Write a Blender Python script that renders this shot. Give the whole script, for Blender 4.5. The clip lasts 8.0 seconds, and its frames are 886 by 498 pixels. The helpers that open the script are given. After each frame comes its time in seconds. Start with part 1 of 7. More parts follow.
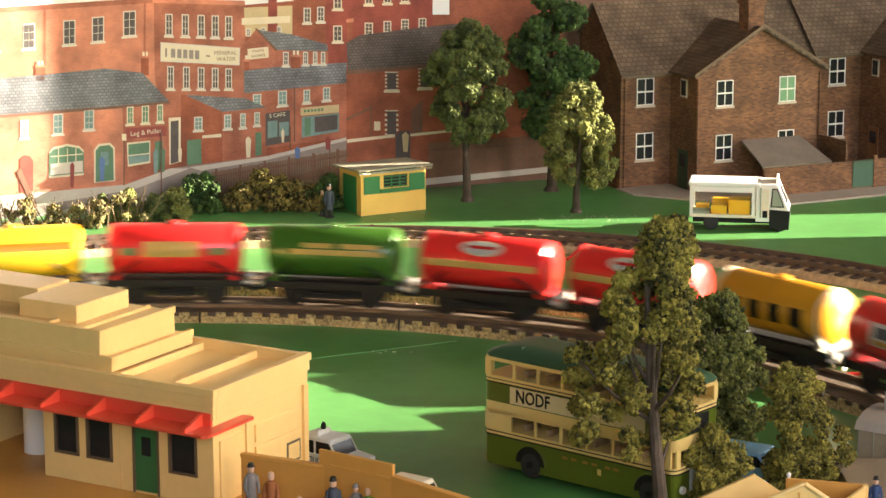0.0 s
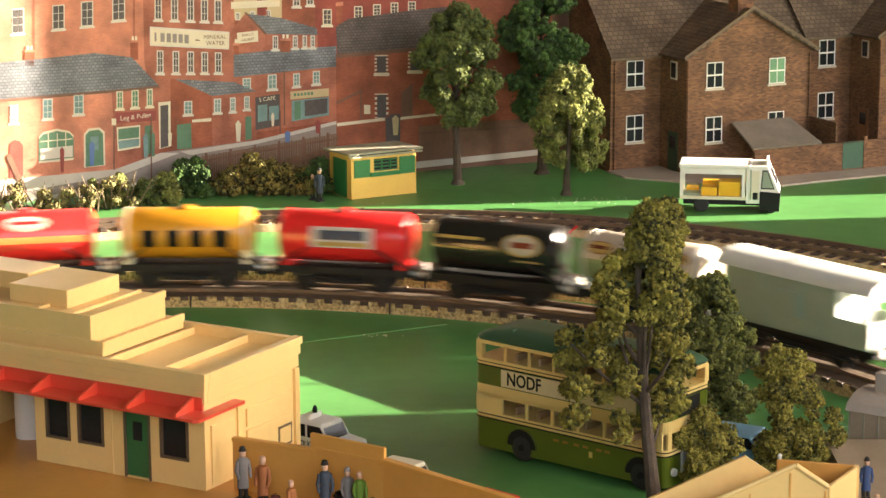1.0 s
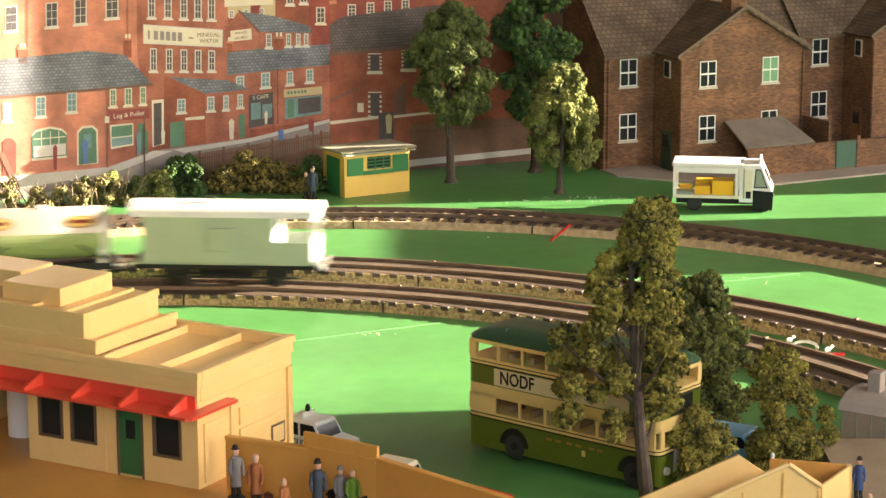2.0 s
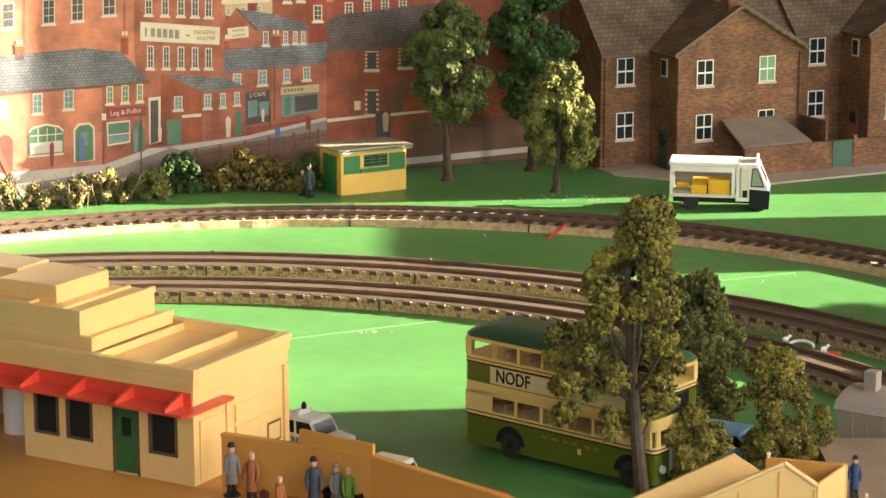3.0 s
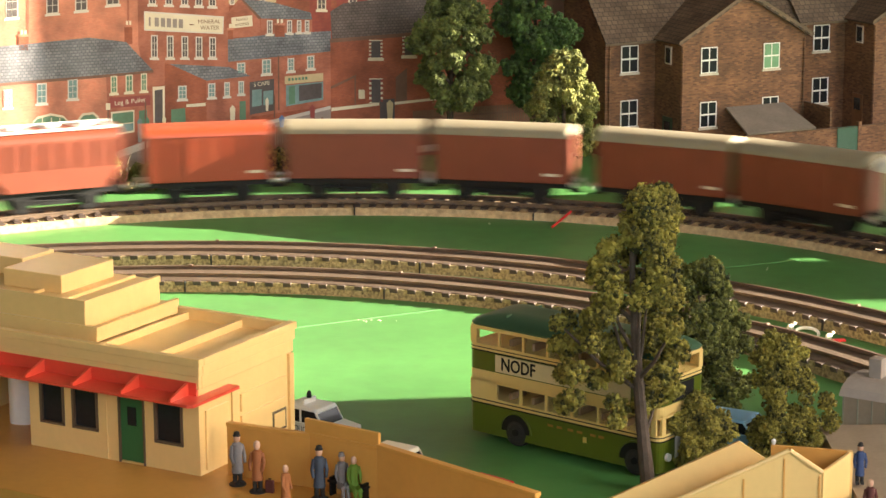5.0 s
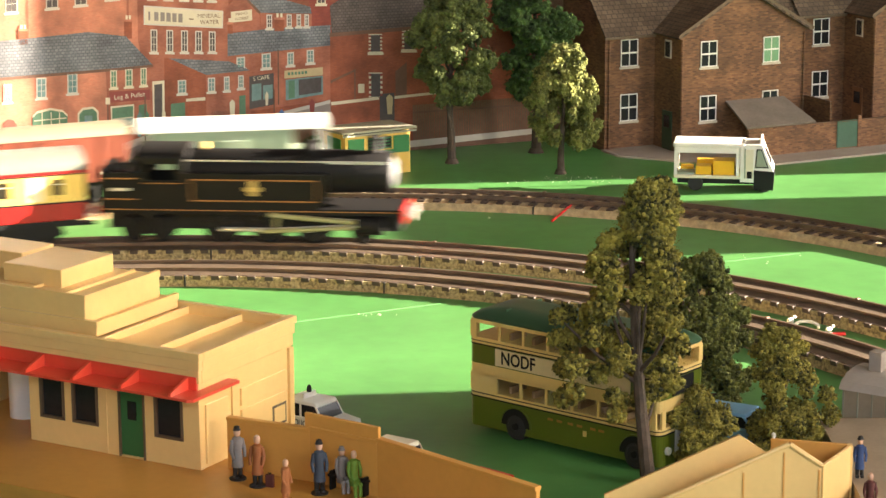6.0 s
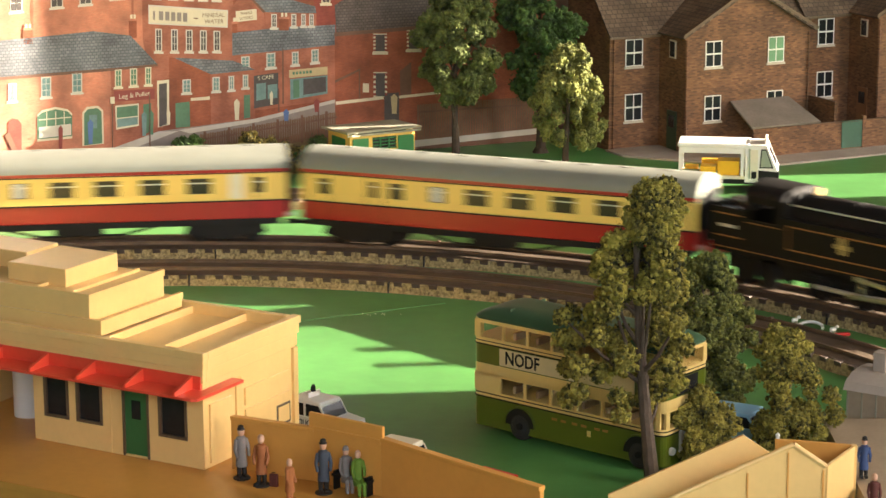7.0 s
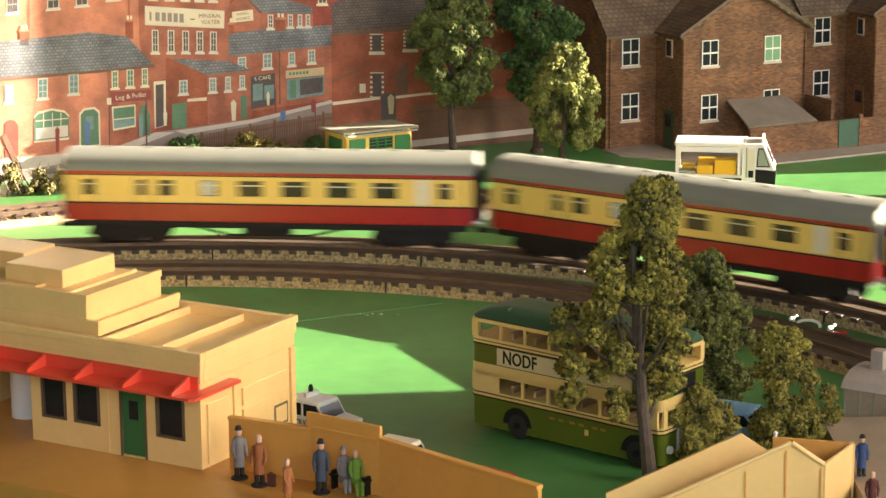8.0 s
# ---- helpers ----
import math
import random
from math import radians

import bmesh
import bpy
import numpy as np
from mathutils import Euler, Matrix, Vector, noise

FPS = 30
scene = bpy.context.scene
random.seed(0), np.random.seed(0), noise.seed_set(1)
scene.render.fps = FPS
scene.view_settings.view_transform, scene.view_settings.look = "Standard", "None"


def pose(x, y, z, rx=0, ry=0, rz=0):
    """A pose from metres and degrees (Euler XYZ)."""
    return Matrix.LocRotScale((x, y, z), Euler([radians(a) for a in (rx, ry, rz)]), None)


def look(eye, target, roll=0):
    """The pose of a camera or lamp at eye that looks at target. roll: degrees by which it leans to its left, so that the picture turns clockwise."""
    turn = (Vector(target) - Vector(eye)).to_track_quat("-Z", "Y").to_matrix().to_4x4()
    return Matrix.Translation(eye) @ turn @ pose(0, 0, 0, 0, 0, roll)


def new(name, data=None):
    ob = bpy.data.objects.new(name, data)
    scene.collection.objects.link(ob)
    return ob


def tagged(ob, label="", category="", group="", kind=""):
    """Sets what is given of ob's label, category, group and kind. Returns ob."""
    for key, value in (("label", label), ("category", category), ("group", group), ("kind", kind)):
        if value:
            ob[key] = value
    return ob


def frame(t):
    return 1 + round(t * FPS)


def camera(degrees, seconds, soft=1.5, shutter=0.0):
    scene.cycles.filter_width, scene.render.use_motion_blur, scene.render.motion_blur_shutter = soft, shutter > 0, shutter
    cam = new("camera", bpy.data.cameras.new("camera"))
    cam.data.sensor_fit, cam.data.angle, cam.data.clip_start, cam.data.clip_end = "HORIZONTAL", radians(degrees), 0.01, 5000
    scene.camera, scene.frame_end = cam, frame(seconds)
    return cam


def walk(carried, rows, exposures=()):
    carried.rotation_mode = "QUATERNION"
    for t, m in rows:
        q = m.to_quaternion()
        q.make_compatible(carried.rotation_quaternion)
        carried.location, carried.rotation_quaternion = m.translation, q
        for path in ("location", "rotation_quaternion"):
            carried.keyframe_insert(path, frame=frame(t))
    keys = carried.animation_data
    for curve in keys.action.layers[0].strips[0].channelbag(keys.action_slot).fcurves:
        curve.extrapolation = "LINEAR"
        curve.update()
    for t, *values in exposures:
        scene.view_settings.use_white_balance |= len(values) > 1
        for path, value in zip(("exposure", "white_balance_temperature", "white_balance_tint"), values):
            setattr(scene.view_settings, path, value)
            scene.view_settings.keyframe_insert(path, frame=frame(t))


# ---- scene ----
# A model railway at 1:76, in metres; some sizes are stretched to fit the camera's view.
cam = camera(21.15, 8.0, soft=1.5, shutter=0.62)
ROWS = [
    (0.0, 0.0000, 0.0, 0.2888, -11.987, 0.092, 0.467),
    (0.5, 0.0002, 0.0, 0.2886, -12.214, 0.137, 0.392),
    (1.0, 0.0001, 0.0, 0.2888, -12.393, 0.300, 0.194),
    (1.5, 0.0000, 0.0, 0.2892, -12.440, 0.279, 0.098),
    (3.0, 0.0000, 0.0, 0.2890, -12.485, 0.000, 0.000),
    (3.5, 0.0002, 0.0, 0.2890, -12.565, 0.007, -0.052),
    (4.0, 0.0000, 0.0, 0.2889, -12.644, 0.060, -0.057),
    (4.5, 0.0000, 0.0, 0.2891, -12.701, 0.152, 0.025),
    (6.0, 0.0002, 0.0, 0.2891, -12.911, 0.305, 0.054),
    (6.5, 0.0002, 0.0, 0.2893, -12.949, 0.233, 0.128),
    (7.0, 0.0002, 0.0, 0.2892, -12.922, 0.241, 0.176),
    (7.5, 0.0001, 0.0, 0.2889, -12.885, 0.311, 0.152),
    (8.0, 0.0004, 0.0, 0.2886, -12.900, 0.416, 0.076),
]
walk(cam, [(t, pose(x, y, z, 90 + pitch, roll, yaw)) for t, x, y, z, pitch, roll, yaw in ROWS])

# ---- light: low sun through a window on the right, fill lamps in assumed openings ----
SUN_AZ, SUN_EL = radians(84.0), radians(13.5)   # azimuth from +y towards +x
scene.view_settings.exposure = 3.35
world = bpy.data.worlds.new("sky")
scene.world = world
world.use_nodes = True
_nt = world.node_tree
_sky = _nt.nodes.new("ShaderNodeTexSky")
_sky.sky_type = "NISHITA"
_sky.sun_disc = False
_sky.sun_elevation, _sky.sun_rotation = SUN_EL, SUN_AZ
_bg = _nt.nodes["Background"]
_bg.inputs["Strength"].default_value = 0.10
_nt.links.new(_sky.outputs[0], _bg.inputs[0])
_sd = bpy.data.lights.new("sun", "SUN")
_sd.energy, _sd.angle, _sd.color = 5.0, radians(0.2), (1.0, 0.86, 0.68)
sun = new("sun", _sd)
_dir = Vector((math.sin(SUN_AZ) * math.cos(SUN_EL), math.cos(SUN_AZ) * math.cos(SUN_EL), math.sin(SUN_EL)))
sun.matrix_basis = look(_dir * 3, (0, 0, 0))


def window_light(name, at, target, w, h, power, colour):
    """An area lamp in an opening of the unseen room, in place of sky light."""
    d = bpy.data.lights.new(name, "AREA")
    d.shape, d.size, d.size_y, d.energy, d.color = "RECTANGLE", w, h, power, colour
    ob = new(name, d)
    ob.matrix_basis = look(at, target)
    return ob


# room: x -2.7 to 1.56, y -1.15 to 2.2; openings in the unseen south and east walls
# assumed opening behind the camera, there for general fill
window_light("south_fill_light", (0.35, -1.10, 0.85), (0.0, 1.0, 0.0), 1.9, 0.95, 1.25, (1.0, 0.825, 0.68))
window_light("east_window_light", (1.50, 1.40, 0.66), (0.0, 1.1, 0.0), 0.48, 0.8, 0.32, (1.0, 0.84, 0.70))
# extra fill added on the right to brighten the foreground
window_light("side_fill_light", (1.55, -0.07, 0.75), (0.0, 0.10, 0.25), 0.70, 0.7, 2.7, (1.0, 0.825, 0.65))
# ---- materials ----
def mat(name, col, rough=0.6, metal=0.0, var=0.12, scale=60.0, bump=0.0, bscale=400.0, spec=0.5, coat=0.0, hue=None, island=0.0):
    """A procedural surface: base colour varied at two scales, with fine relief."""
    m = bpy.data.materials.new(name)
    m.use_nodes = True
    nt = m.node_tree
    b = nt.nodes["Principled BSDF"]
    b.inputs["Roughness"].default_value, b.inputs["Metallic"].default_value = rough, metal
    b.inputs["Specular IOR Level"].default_value = spec
    b.inputs["Coat Weight"].default_value = coat
    tc = nt.nodes.new("ShaderNodeTexCoord")
    n1 = nt.nodes.new("ShaderNodeTexNoise")
    n1.inputs["Scale"].default_value, n1.inputs["Detail"].default_value = scale, 5
    n2 = nt.nodes.new("ShaderNodeTexNoise")
    n2.inputs["Scale"].default_value, n2.inputs["Detail"].default_value = scale * 9, 3
    nt.links.new(tc.outputs["Object"], n1.inputs["Vector"])
    nt.links.new(tc.outputs["Object"], n2.inputs["Vector"])
    add = nt.nodes.new("ShaderNodeMath")
    add.operation = "MULTIPLY_ADD"
    add.inputs[1].default_value = 0.5
    nt.links.new(n2.outputs["Fac"], add.inputs[0])
    nt.links.new(n1.outputs["Fac"], add.inputs[2])
    ramp = nt.nodes.new("ShaderNodeValToRGB")
    e = ramp.color_ramp.elements
    e[0].position, e[1].position = 0.45, 1.05
    lo = [c * (1 - var) for c in col]
    hi = [min(1, c * (1 + var)) for c in (hue or col)]
    e[0].color, e[1].color = (*lo, 1), (*hi, 1)
    nt.links.new(add.outputs[0], ramp.inputs[0])
    nt.links.new(ramp.outputs[0], b.inputs["Base Color"])
    if island:
        geo, mul = nt.nodes.new("ShaderNodeNewGeometry"), nt.nodes.new("ShaderNodeMath")
        mul.operation = "MULTIPLY_ADD"
        mul.inputs[1].default_value, mul.inputs[2].default_value = island, -island / 2
        a2 = nt.nodes.new("ShaderNodeMath")
        nt.links.new(geo.outputs["Random Per Island"], mul.inputs[0])
        nt.links.new(mul.outputs[0], a2.inputs[0])
        nt.links.new(add.outputs[0], a2.inputs[1])
        nt.links.new(a2.outputs[0], ramp.inputs[0])
    if bump:
        bp = nt.nodes.new("ShaderNodeBump")
        bp.inputs["Strength"].default_value, bp.inputs["Distance"].default_value = bump, 0.0006
        n3 = nt.nodes.new("ShaderNodeTexNoise")
        n3.inputs["Scale"].default_value, n3.inputs["Detail"].default_value = bscale, 6
        nt.links.new(tc.outputs["Object"], n3.inputs["Vector"])
        nt.links.new(n3.outputs["Fac"], bp.inputs["Height"])
        nt.links.new(bp.outputs[0], b.inputs["Normal"])
    return m


def brick_mat(name, c1, c2, mortar, bw=0.0030, bh=0.0011, rough=0.8, axes="xz", shift=0.5, size=0.03, bump=0.15, mottle=0.85):
    """Printed brick paper: courses of small bricks; axes: the two object axes it runs along."""
    m = mat(name, c1, rough, var=0.1, scale=40, bump=0)
    nt = m.node_tree
    b = nt.nodes["Principled BSDF"]
    tc = [n for n in nt.nodes if n.type == "TEX_COORD"][0]
    sep, com = nt.nodes.new("ShaderNodeSeparateXYZ"), nt.nodes.new("ShaderNodeCombineXYZ")
    nt.links.new(tc.outputs["Object"], sep.inputs[0])
    if axes == "sum":
        ad = nt.nodes.new("ShaderNodeMath")
        nt.links.new(sep.outputs["X"], ad.inputs[0])
        nt.links.new(sep.outputs["Y"], ad.inputs[1])
        nt.links.new(ad.outputs[0], com.inputs["X"])
        nt.links.new(sep.outputs["Z"], com.inputs["Y"])
    else:
        nt.links.new(sep.outputs[axes[0].upper()], com.inputs["X"])
        nt.links.new(sep.outputs[axes[1].upper()], com.inputs["Y"])
    br = nt.nodes.new("ShaderNodeTexBrick")
    br.offset = shift
    br.inputs["Scale"].default_value = 1.0
    br.inputs["Brick Width"].default_value, br.inputs["Row Height"].default_value = bw, bh
    br.inputs["Mortar Size"].default_value = bh * size * 4
    br.inputs["Color1"].default_value, br.inputs["Color2"].default_value, br.inputs["Mortar"].default_value = (*c1, 1), (*c2, 1), (*mortar, 1)
    nt.links.new(com.outputs[0], br.inputs["Vector"])
    mix = nt.nodes.new("ShaderNodeMix")
    mix.data_type, mix.blend_type = "RGBA", "MULTIPLY"
    mix.inputs["Factor"].default_value = mottle
    n = nt.nodes.new("ShaderNodeTexNoise")
    n.inputs["Scale"].default_value, n.inputs["Detail"].default_value = 55, 6
    nt.links.new(tc.outputs["Object"], n.inputs["Vector"])
    rp = nt.nodes.new("ShaderNodeValToRGB")
    rp.color_ramp.elements[0].position, rp.color_ramp.elements[1].position = 0.3, 0.7
    rp.color_ramp.elements[0].color, rp.color_ramp.elements[1].color = (0.52, 0.5, 0.5, 1), (1.35, 1.3, 1.25, 1)
    nt.links.new(n.outputs["Fac"], rp.inputs[0])
    nt.links.new(br.outputs["Color"], mix.inputs["A"])
    nt.links.new(rp.outputs[0], mix.inputs["B"])
    nt.links.new(mix.outputs["Result"], b.inputs["Base Color"])
    bp = nt.nodes.new("ShaderNodeBump")
    bp.inputs["Strength"].default_value, bp.inputs["Distance"].default_value = bump, 0.0002
    bp.invert = True
    nt.links.new(br.outputs["Fac"], bp.inputs["Height"])
    nt.links.new(bp.outputs[0], b.inputs["Normal"])
    return m


def glass_mat(name, col=(0.9, 0.95, 0.95), rough=0.02):
    m = bpy.data.materials.new(name)
    m.use_nodes = True
    b = m.node_tree.nodes["Principled BSDF"]
    b.inputs["Base Color"].default_value = (*col, 1)
    b.inputs["Transmission Weight"].default_value = 1.0
    b.inputs["Roughness"].default_value, b.inputs["IOR"].default_value = rough, 1.1
    return m


M = dict(
    board=mat("green_board_paint", (0.066, 0.205, 0.053), 0.45, var=0.16, scale=9, bump=0.12, bscale=260, hue=(0.076, 0.235, 0.062)),
    cream=mat("cream_plastic", (0.84, 0.56, 0.22), 0.38, var=0.05, scale=40, bump=0.06, bscale=700),
    platform=mat("platform_plastic", (0.60, 0.295, 0.060), 0.40, var=0.08, scale=30, bump=0.06, bscale=600),
    fence=mat("ochre_plastic", (0.70, 0.34, 0.075), 0.45, var=0.06, scale=40),
    red=mat("red_plastic", (0.72, 0.078, 0.040), 0.32, var=0.08, scale=60),
    door=mat("green_door_paint", (0.03, 0.14, 0.045), 0.4, var=0.1),
    # near-black for gaps and figures, also painted shade inside the buildings
    dark=mat("near_black_and_shade", (0.015, 0.013, 0.012), 0.6, var=0.3),
    frame=mat("window_frame_brown", (0.13, 0.085, 0.048), 0.5),
    ballast=mat("ballast_foam", (0.20, 0.145, 0.062), 0.95, var=0.85, scale=650, bump=1.0, bscale=1100, hue=(0.30, 0.23, 0.11)),
    ballast_pale=mat("ballast_foam_pale", (0.43, 0.31, 0.17), 0.95, var=0.4, scale=300, bump=0.8, bscale=700),
    infill=mat("brown_track_infill", (0.088, 0.058, 0.035), 0.7, var=0.35, scale=90, bump=0.5, bscale=500),
    sleeper=mat("sleeper_plastic", (0.055, 0.035, 0.025), 0.6, var=0.4, scale=150),
    rail=mat("rail_steel", (0.15, 0.105, 0.072), 0.48, metal=0.45, var=0.3, scale=120),
    rust=mat("rail_side_rust", (0.14, 0.09, 0.06), 0.6, metal=0.2, var=0.3, scale=150),
    bus_green=mat("bus_green_enamel", (0.088, 0.118, 0.010), 0.28, var=0.06, coat=0.3),
    bus_roof=mat("bus_roof_green", (0.040, 0.095, 0.050), 0.4, var=0.1, scale=80),
    bus_cream=mat("bus_cream_enamel", (0.74, 0.53, 0.19), 0.3, var=0.05, coat=0.3),
    black=mat("black_plastic", (0.009, 0.009, 0.009), 0.6, var=0.25, spec=0.25),
    tyre=mat("rubber", (0.018, 0.018, 0.018), 0.75, var=0.3, bump=0.3),
    white=mat("white_enamel", (0.80, 0.78, 0.72), 0.35, var=0.04),
    offwhite=mat("ivory_enamel", (0.72, 0.66, 0.50), 0.4, var=0.06),
    board_cream=mat("advert_board_cream", (0.66, 0.55, 0.32), 0.5, var=0.08),
    yellow=mat("yellow_enamel", (0.78, 0.44, 0.02), 0.35, var=0.06),
    orange=mat("amber_enamel", (0.50, 0.225, 0.014), 0.32, var=0.08, coat=0.2),
    wred=mat("tanker_red_enamel", (0.62, 0.022, 0.022), 0.28, var=0.06, coat=0.3),
    wgreen=mat("tanker_green_enamel", (0.035, 0.10, 0.012), 0.3, var=0.08, coat=0.3),
    wblack=mat("tanker_black_enamel", (0.016, 0.014, 0.013), 0.22, var=0.2, coat=0.4),
    wsilver=mat("weathered_silver_paint", (0.50, 0.42, 0.34), 0.42, metal=0.25, var=0.15, scale=70),
    wolive=mat("olive_colour", (0.22, 0.26, 0.11), 0.5, var=0.2),
    lining=mat("thin_orange_lining", (0.34, 0.15, 0.035), 0.5, var=0.1),
    roof_tan=mat("roof_drab_tan", (0.225, 0.195, 0.13), 0.6, var=0.12, scale=50),
    leaf_moss=mat("foam_leaf_moss", (0.042, 0.060, 0.014), 0.95, var=0.5, scale=120, bump=1.0, bscale=2200, hue=(0.125, 0.13, 0.026), island=0.5),
    gold=mat("gold_lining", (0.66, 0.46, 0.14), 0.4, var=0.05),
    grey=mat("wagon_grey_green", (0.28, 0.33, 0.245), 0.5, var=0.08, scale=50),
    roofgrey=mat("roof_grey", (0.195, 0.20, 0.17), 0.5, var=0.08, scale=50),
    powder=mat("powder_wagon_olive_grey", (0.155, 0.170, 0.100), 0.5, var=0.1, scale=50),
    roofwhite=mat("roof_white", (0.60, 0.60, 0.56), 0.5, var=0.06),
    bauxite=mat("bauxite_red", (0.165, 0.034, 0.014), 0.5, var=0.14, scale=60),
    bright_red=mat("hopper_red", (0.27, 0.046, 0.016), 0.42, var=0.1, scale=60),
    maroon=mat("coach_crimson", (0.33, 0.010, 0.012), 0.28, var=0.06, coat=0.3),
    ccream=mat("coach_cream", (0.80, 0.56, 0.14), 0.3, var=0.05, coat=0.2),
    loco=mat("loco_black", (0.008, 0.0070, 0.007), 0.6, var=0.2, scale=80, spec=0.2),
    loco_green=mat("loco_dark_green", (0.008, 0.0068, 0.005), 0.6, var=0.2, scale=80, spec=0.2),
    dim_lining=mat("worn_dark_lining", (0.05, 0.022, 0.012), 0.6, var=0.2),
    smokebox=mat("silver_grey_smokebox", (0.11, 0.11, 0.115), 0.6, var=0.3, scale=120),
    coachpane=mat("coach_glazing_brown", (0.040, 0.030, 0.020), 0.25, var=0.4, scale=90),
    gate_green=mat("weathered_gate_green", (0.045, 0.11, 0.070), 0.6, var=0.15),
    house_door=mat("faded_dark_green_door", (0.025, 0.050, 0.024), 0.6, var=0.15),
    brown_door=mat("varnished_brown_door", (0.20, 0.085, 0.030), 0.55, var=0.2),
    steel=mat("bright_steel", (0.62, 0.60, 0.54), 0.35, metal=0.5, var=0.1),
    bark=mat("bark", (0.085, 0.060, 0.042), 0.85, var=0.35, scale=200, bump=0.8, bscale=500),
    bark_dark=mat("bark_dark", (0.055, 0.040, 0.028), 0.9, var=0.35, scale=200, bump=0.8, bscale=500),
    khaki=mat("valve_gear_khaki", (0.34, 0.33, 0.18), 0.45, metal=0.4, var=0.15),
    leaf_olive=mat("foam_leaf_olive", (0.040, 0.046, 0.009), 0.95, var=0.5, scale=120, bump=1.0, bscale=2200, hue=(0.235, 0.200, 0.034), island=0.5),
    leaf_green=mat("foam_leaf_green", (0.026, 0.046, 0.010), 0.95, var=0.5, scale=120, bump=1.0, bscale=2200, hue=(0.090, 0.108, 0.025), island=0.28),
    leaf_dark=mat("foam_leaf_dark", (0.010, 0.028, 0.007), 0.95, var=0.5, scale=120, bump=1.0, bscale=2200, hue=(0.045, 0.088, 0.016), island=0.28),
    leaf_lime=mat("foam_leaf_lime", (0.044, 0.060, 0.012), 0.95, var=0.45, scale=120, bump=1.0, bscale=2200, hue=(0.165, 0.170, 0.040), island=0.28),
    slate=brick_mat("slate_paper", (0.125, 0.086, 0.054), (0.180, 0.128, 0.080), (0.07, 0.05, 0.035), bw=0.0042, bh=0.0036, axes="xy", size=0.02),
    brick=brick_mat("brown_brick_paper", (0.100, 0.042, 0.020), (0.240, 0.118, 0.050), (0.150, 0.088, 0.052), axes="sum"),
    stone=mat("stone_sill", (0.55, 0.48, 0.38), 0.7, var=0.1),
    hut_drab=mat("drab_plastic", (0.36, 0.27, 0.18), 0.6, var=0.15, scale=60),
    paving=mat("grey_card_paving", (0.36, 0.30, 0.25), 0.75, var=0.12, scale=50, bump=0.2),
    hut_yellow=mat("ochre_hut_plastic", (0.74, 0.47, 0.10), 0.5, var=0.07, scale=60),
    hut_green=mat("green_shutter", (0.025, 0.17, 0.050), 0.45, var=0.1),
    hut_roof=mat("felt_roof", (0.30, 0.28, 0.20), 0.8, var=0.15, scale=80, bump=0.3),
    wood=mat("brown_plank", (0.36, 0.24, 0.14), 0.7, var=0.2, scale=80),
    skin=mat("figure_paint", (0.60, 0.36, 0.24), 0.6),
    wall=mat("room_wall_paint", (0.16, 0.125, 0.09), 0.85, var=0.05, scale=3),
    pane=glass_mat("clear_glazing"),
    darkpane=mat("dark_glazing", (0.016, 0.017, 0.020), 0.25, var=0.3, coat=0.1, spec=0.3),
    greenpane=mat("green_curtain_glazing", (0.16, 0.32, 0.17), 0.3, var=0.2),
    paleblue=mat("pale_blue_enamel", (0.22, 0.42, 0.60), 0.35, var=0.05),
    chips=mat("pale_debris", (0.70, 0.66, 0.56), 0.8, var=0.2),
    lampblue=mat("blue_lamp", (0.09, 0.105, 0.15), 0.4),
)

# ---- mesh helpers ----
def box(bm, x0, x1, y0, y1, z0, z1, bev=0.0, taper=0.0):
    vs = [bm.verts.new((x, y, z)) for z in (z0, z1) for y in (y0, y1) for x in (x0, x1)]
    if taper:
        for v in vs[4:]:
            v.co.x += taper * (1 if v.co.x == x0 else -1)
            v.co.y += taper * (1 if v.co.y == y0 else -1)
    fs = [bm.faces.new([vs[i] for i in q]) for q in ((0, 2, 3, 1), (4, 5, 7, 6), (0, 1, 5, 4), (2, 6, 7, 3), (0, 4, 6, 2), (1, 3, 7, 5))]
    if bev:
        es = list({e for f in fs for e in f.edges})
        bmesh.ops.bevel(bm, geom=es, offset=bev, segments=2, affect="EDGES", profile=0.5)
    return bm


def prism(bm, pts, a, b, axis="x"):
    """Extrude an outline of (u, v) pairs from a to b along an axis; u, v are the two other axes in order."""
    def at(u, v, w):
        return {"x": (w, u, v), "y": (u, w, v), "z": (u, v, w)}[axis]
    lo = [bm.verts.new(at(u, v, a)) for u, v in pts]
    hi = [bm.verts.new(at(u, v, b)) for u, v in pts]
    n = len(pts)
    bm.faces.new(lo)
    bm.faces.new(hi[::-1])
    for i in range(n):
        bm.faces.new((lo[i], hi[i], hi[(i + 1) % n], lo[(i + 1) % n]))
    return bm


def lathe(bm, prof, axis="z", n=20, centre=(0, 0, 0), a0=0.0, a1=2 * math.pi):
    """Turn a profile of (along, radius) pairs round an axis."""
    rings = []
    full = abs(a1 - a0 - 2 * math.pi) < 1e-6
    m = n if full else n + 1
    for h, r in prof:
        ring = []
        for i in range(m):
            a = a0 + (a1 - a0) * i / n
            c, s = r * math.cos(a), r * math.sin(a)
            p = {"z": (c, s, h), "x": (h, c, s), "y": (s, h, c)}[axis]
            ring.append(bm.verts.new([p[k] + centre[k] for k in range(3)]))
        rings.append(ring)
    for r0, r1 in zip(rings, rings[1:]):
        for i in range(n):
            j = (i + 1) % m
            bm.faces.new((r0[i], r0[j], r1[j], r1[i]))
    if full:
        bm.faces.new(rings[0][::-1])
        bm.faces.new(rings[-1])
    return bm


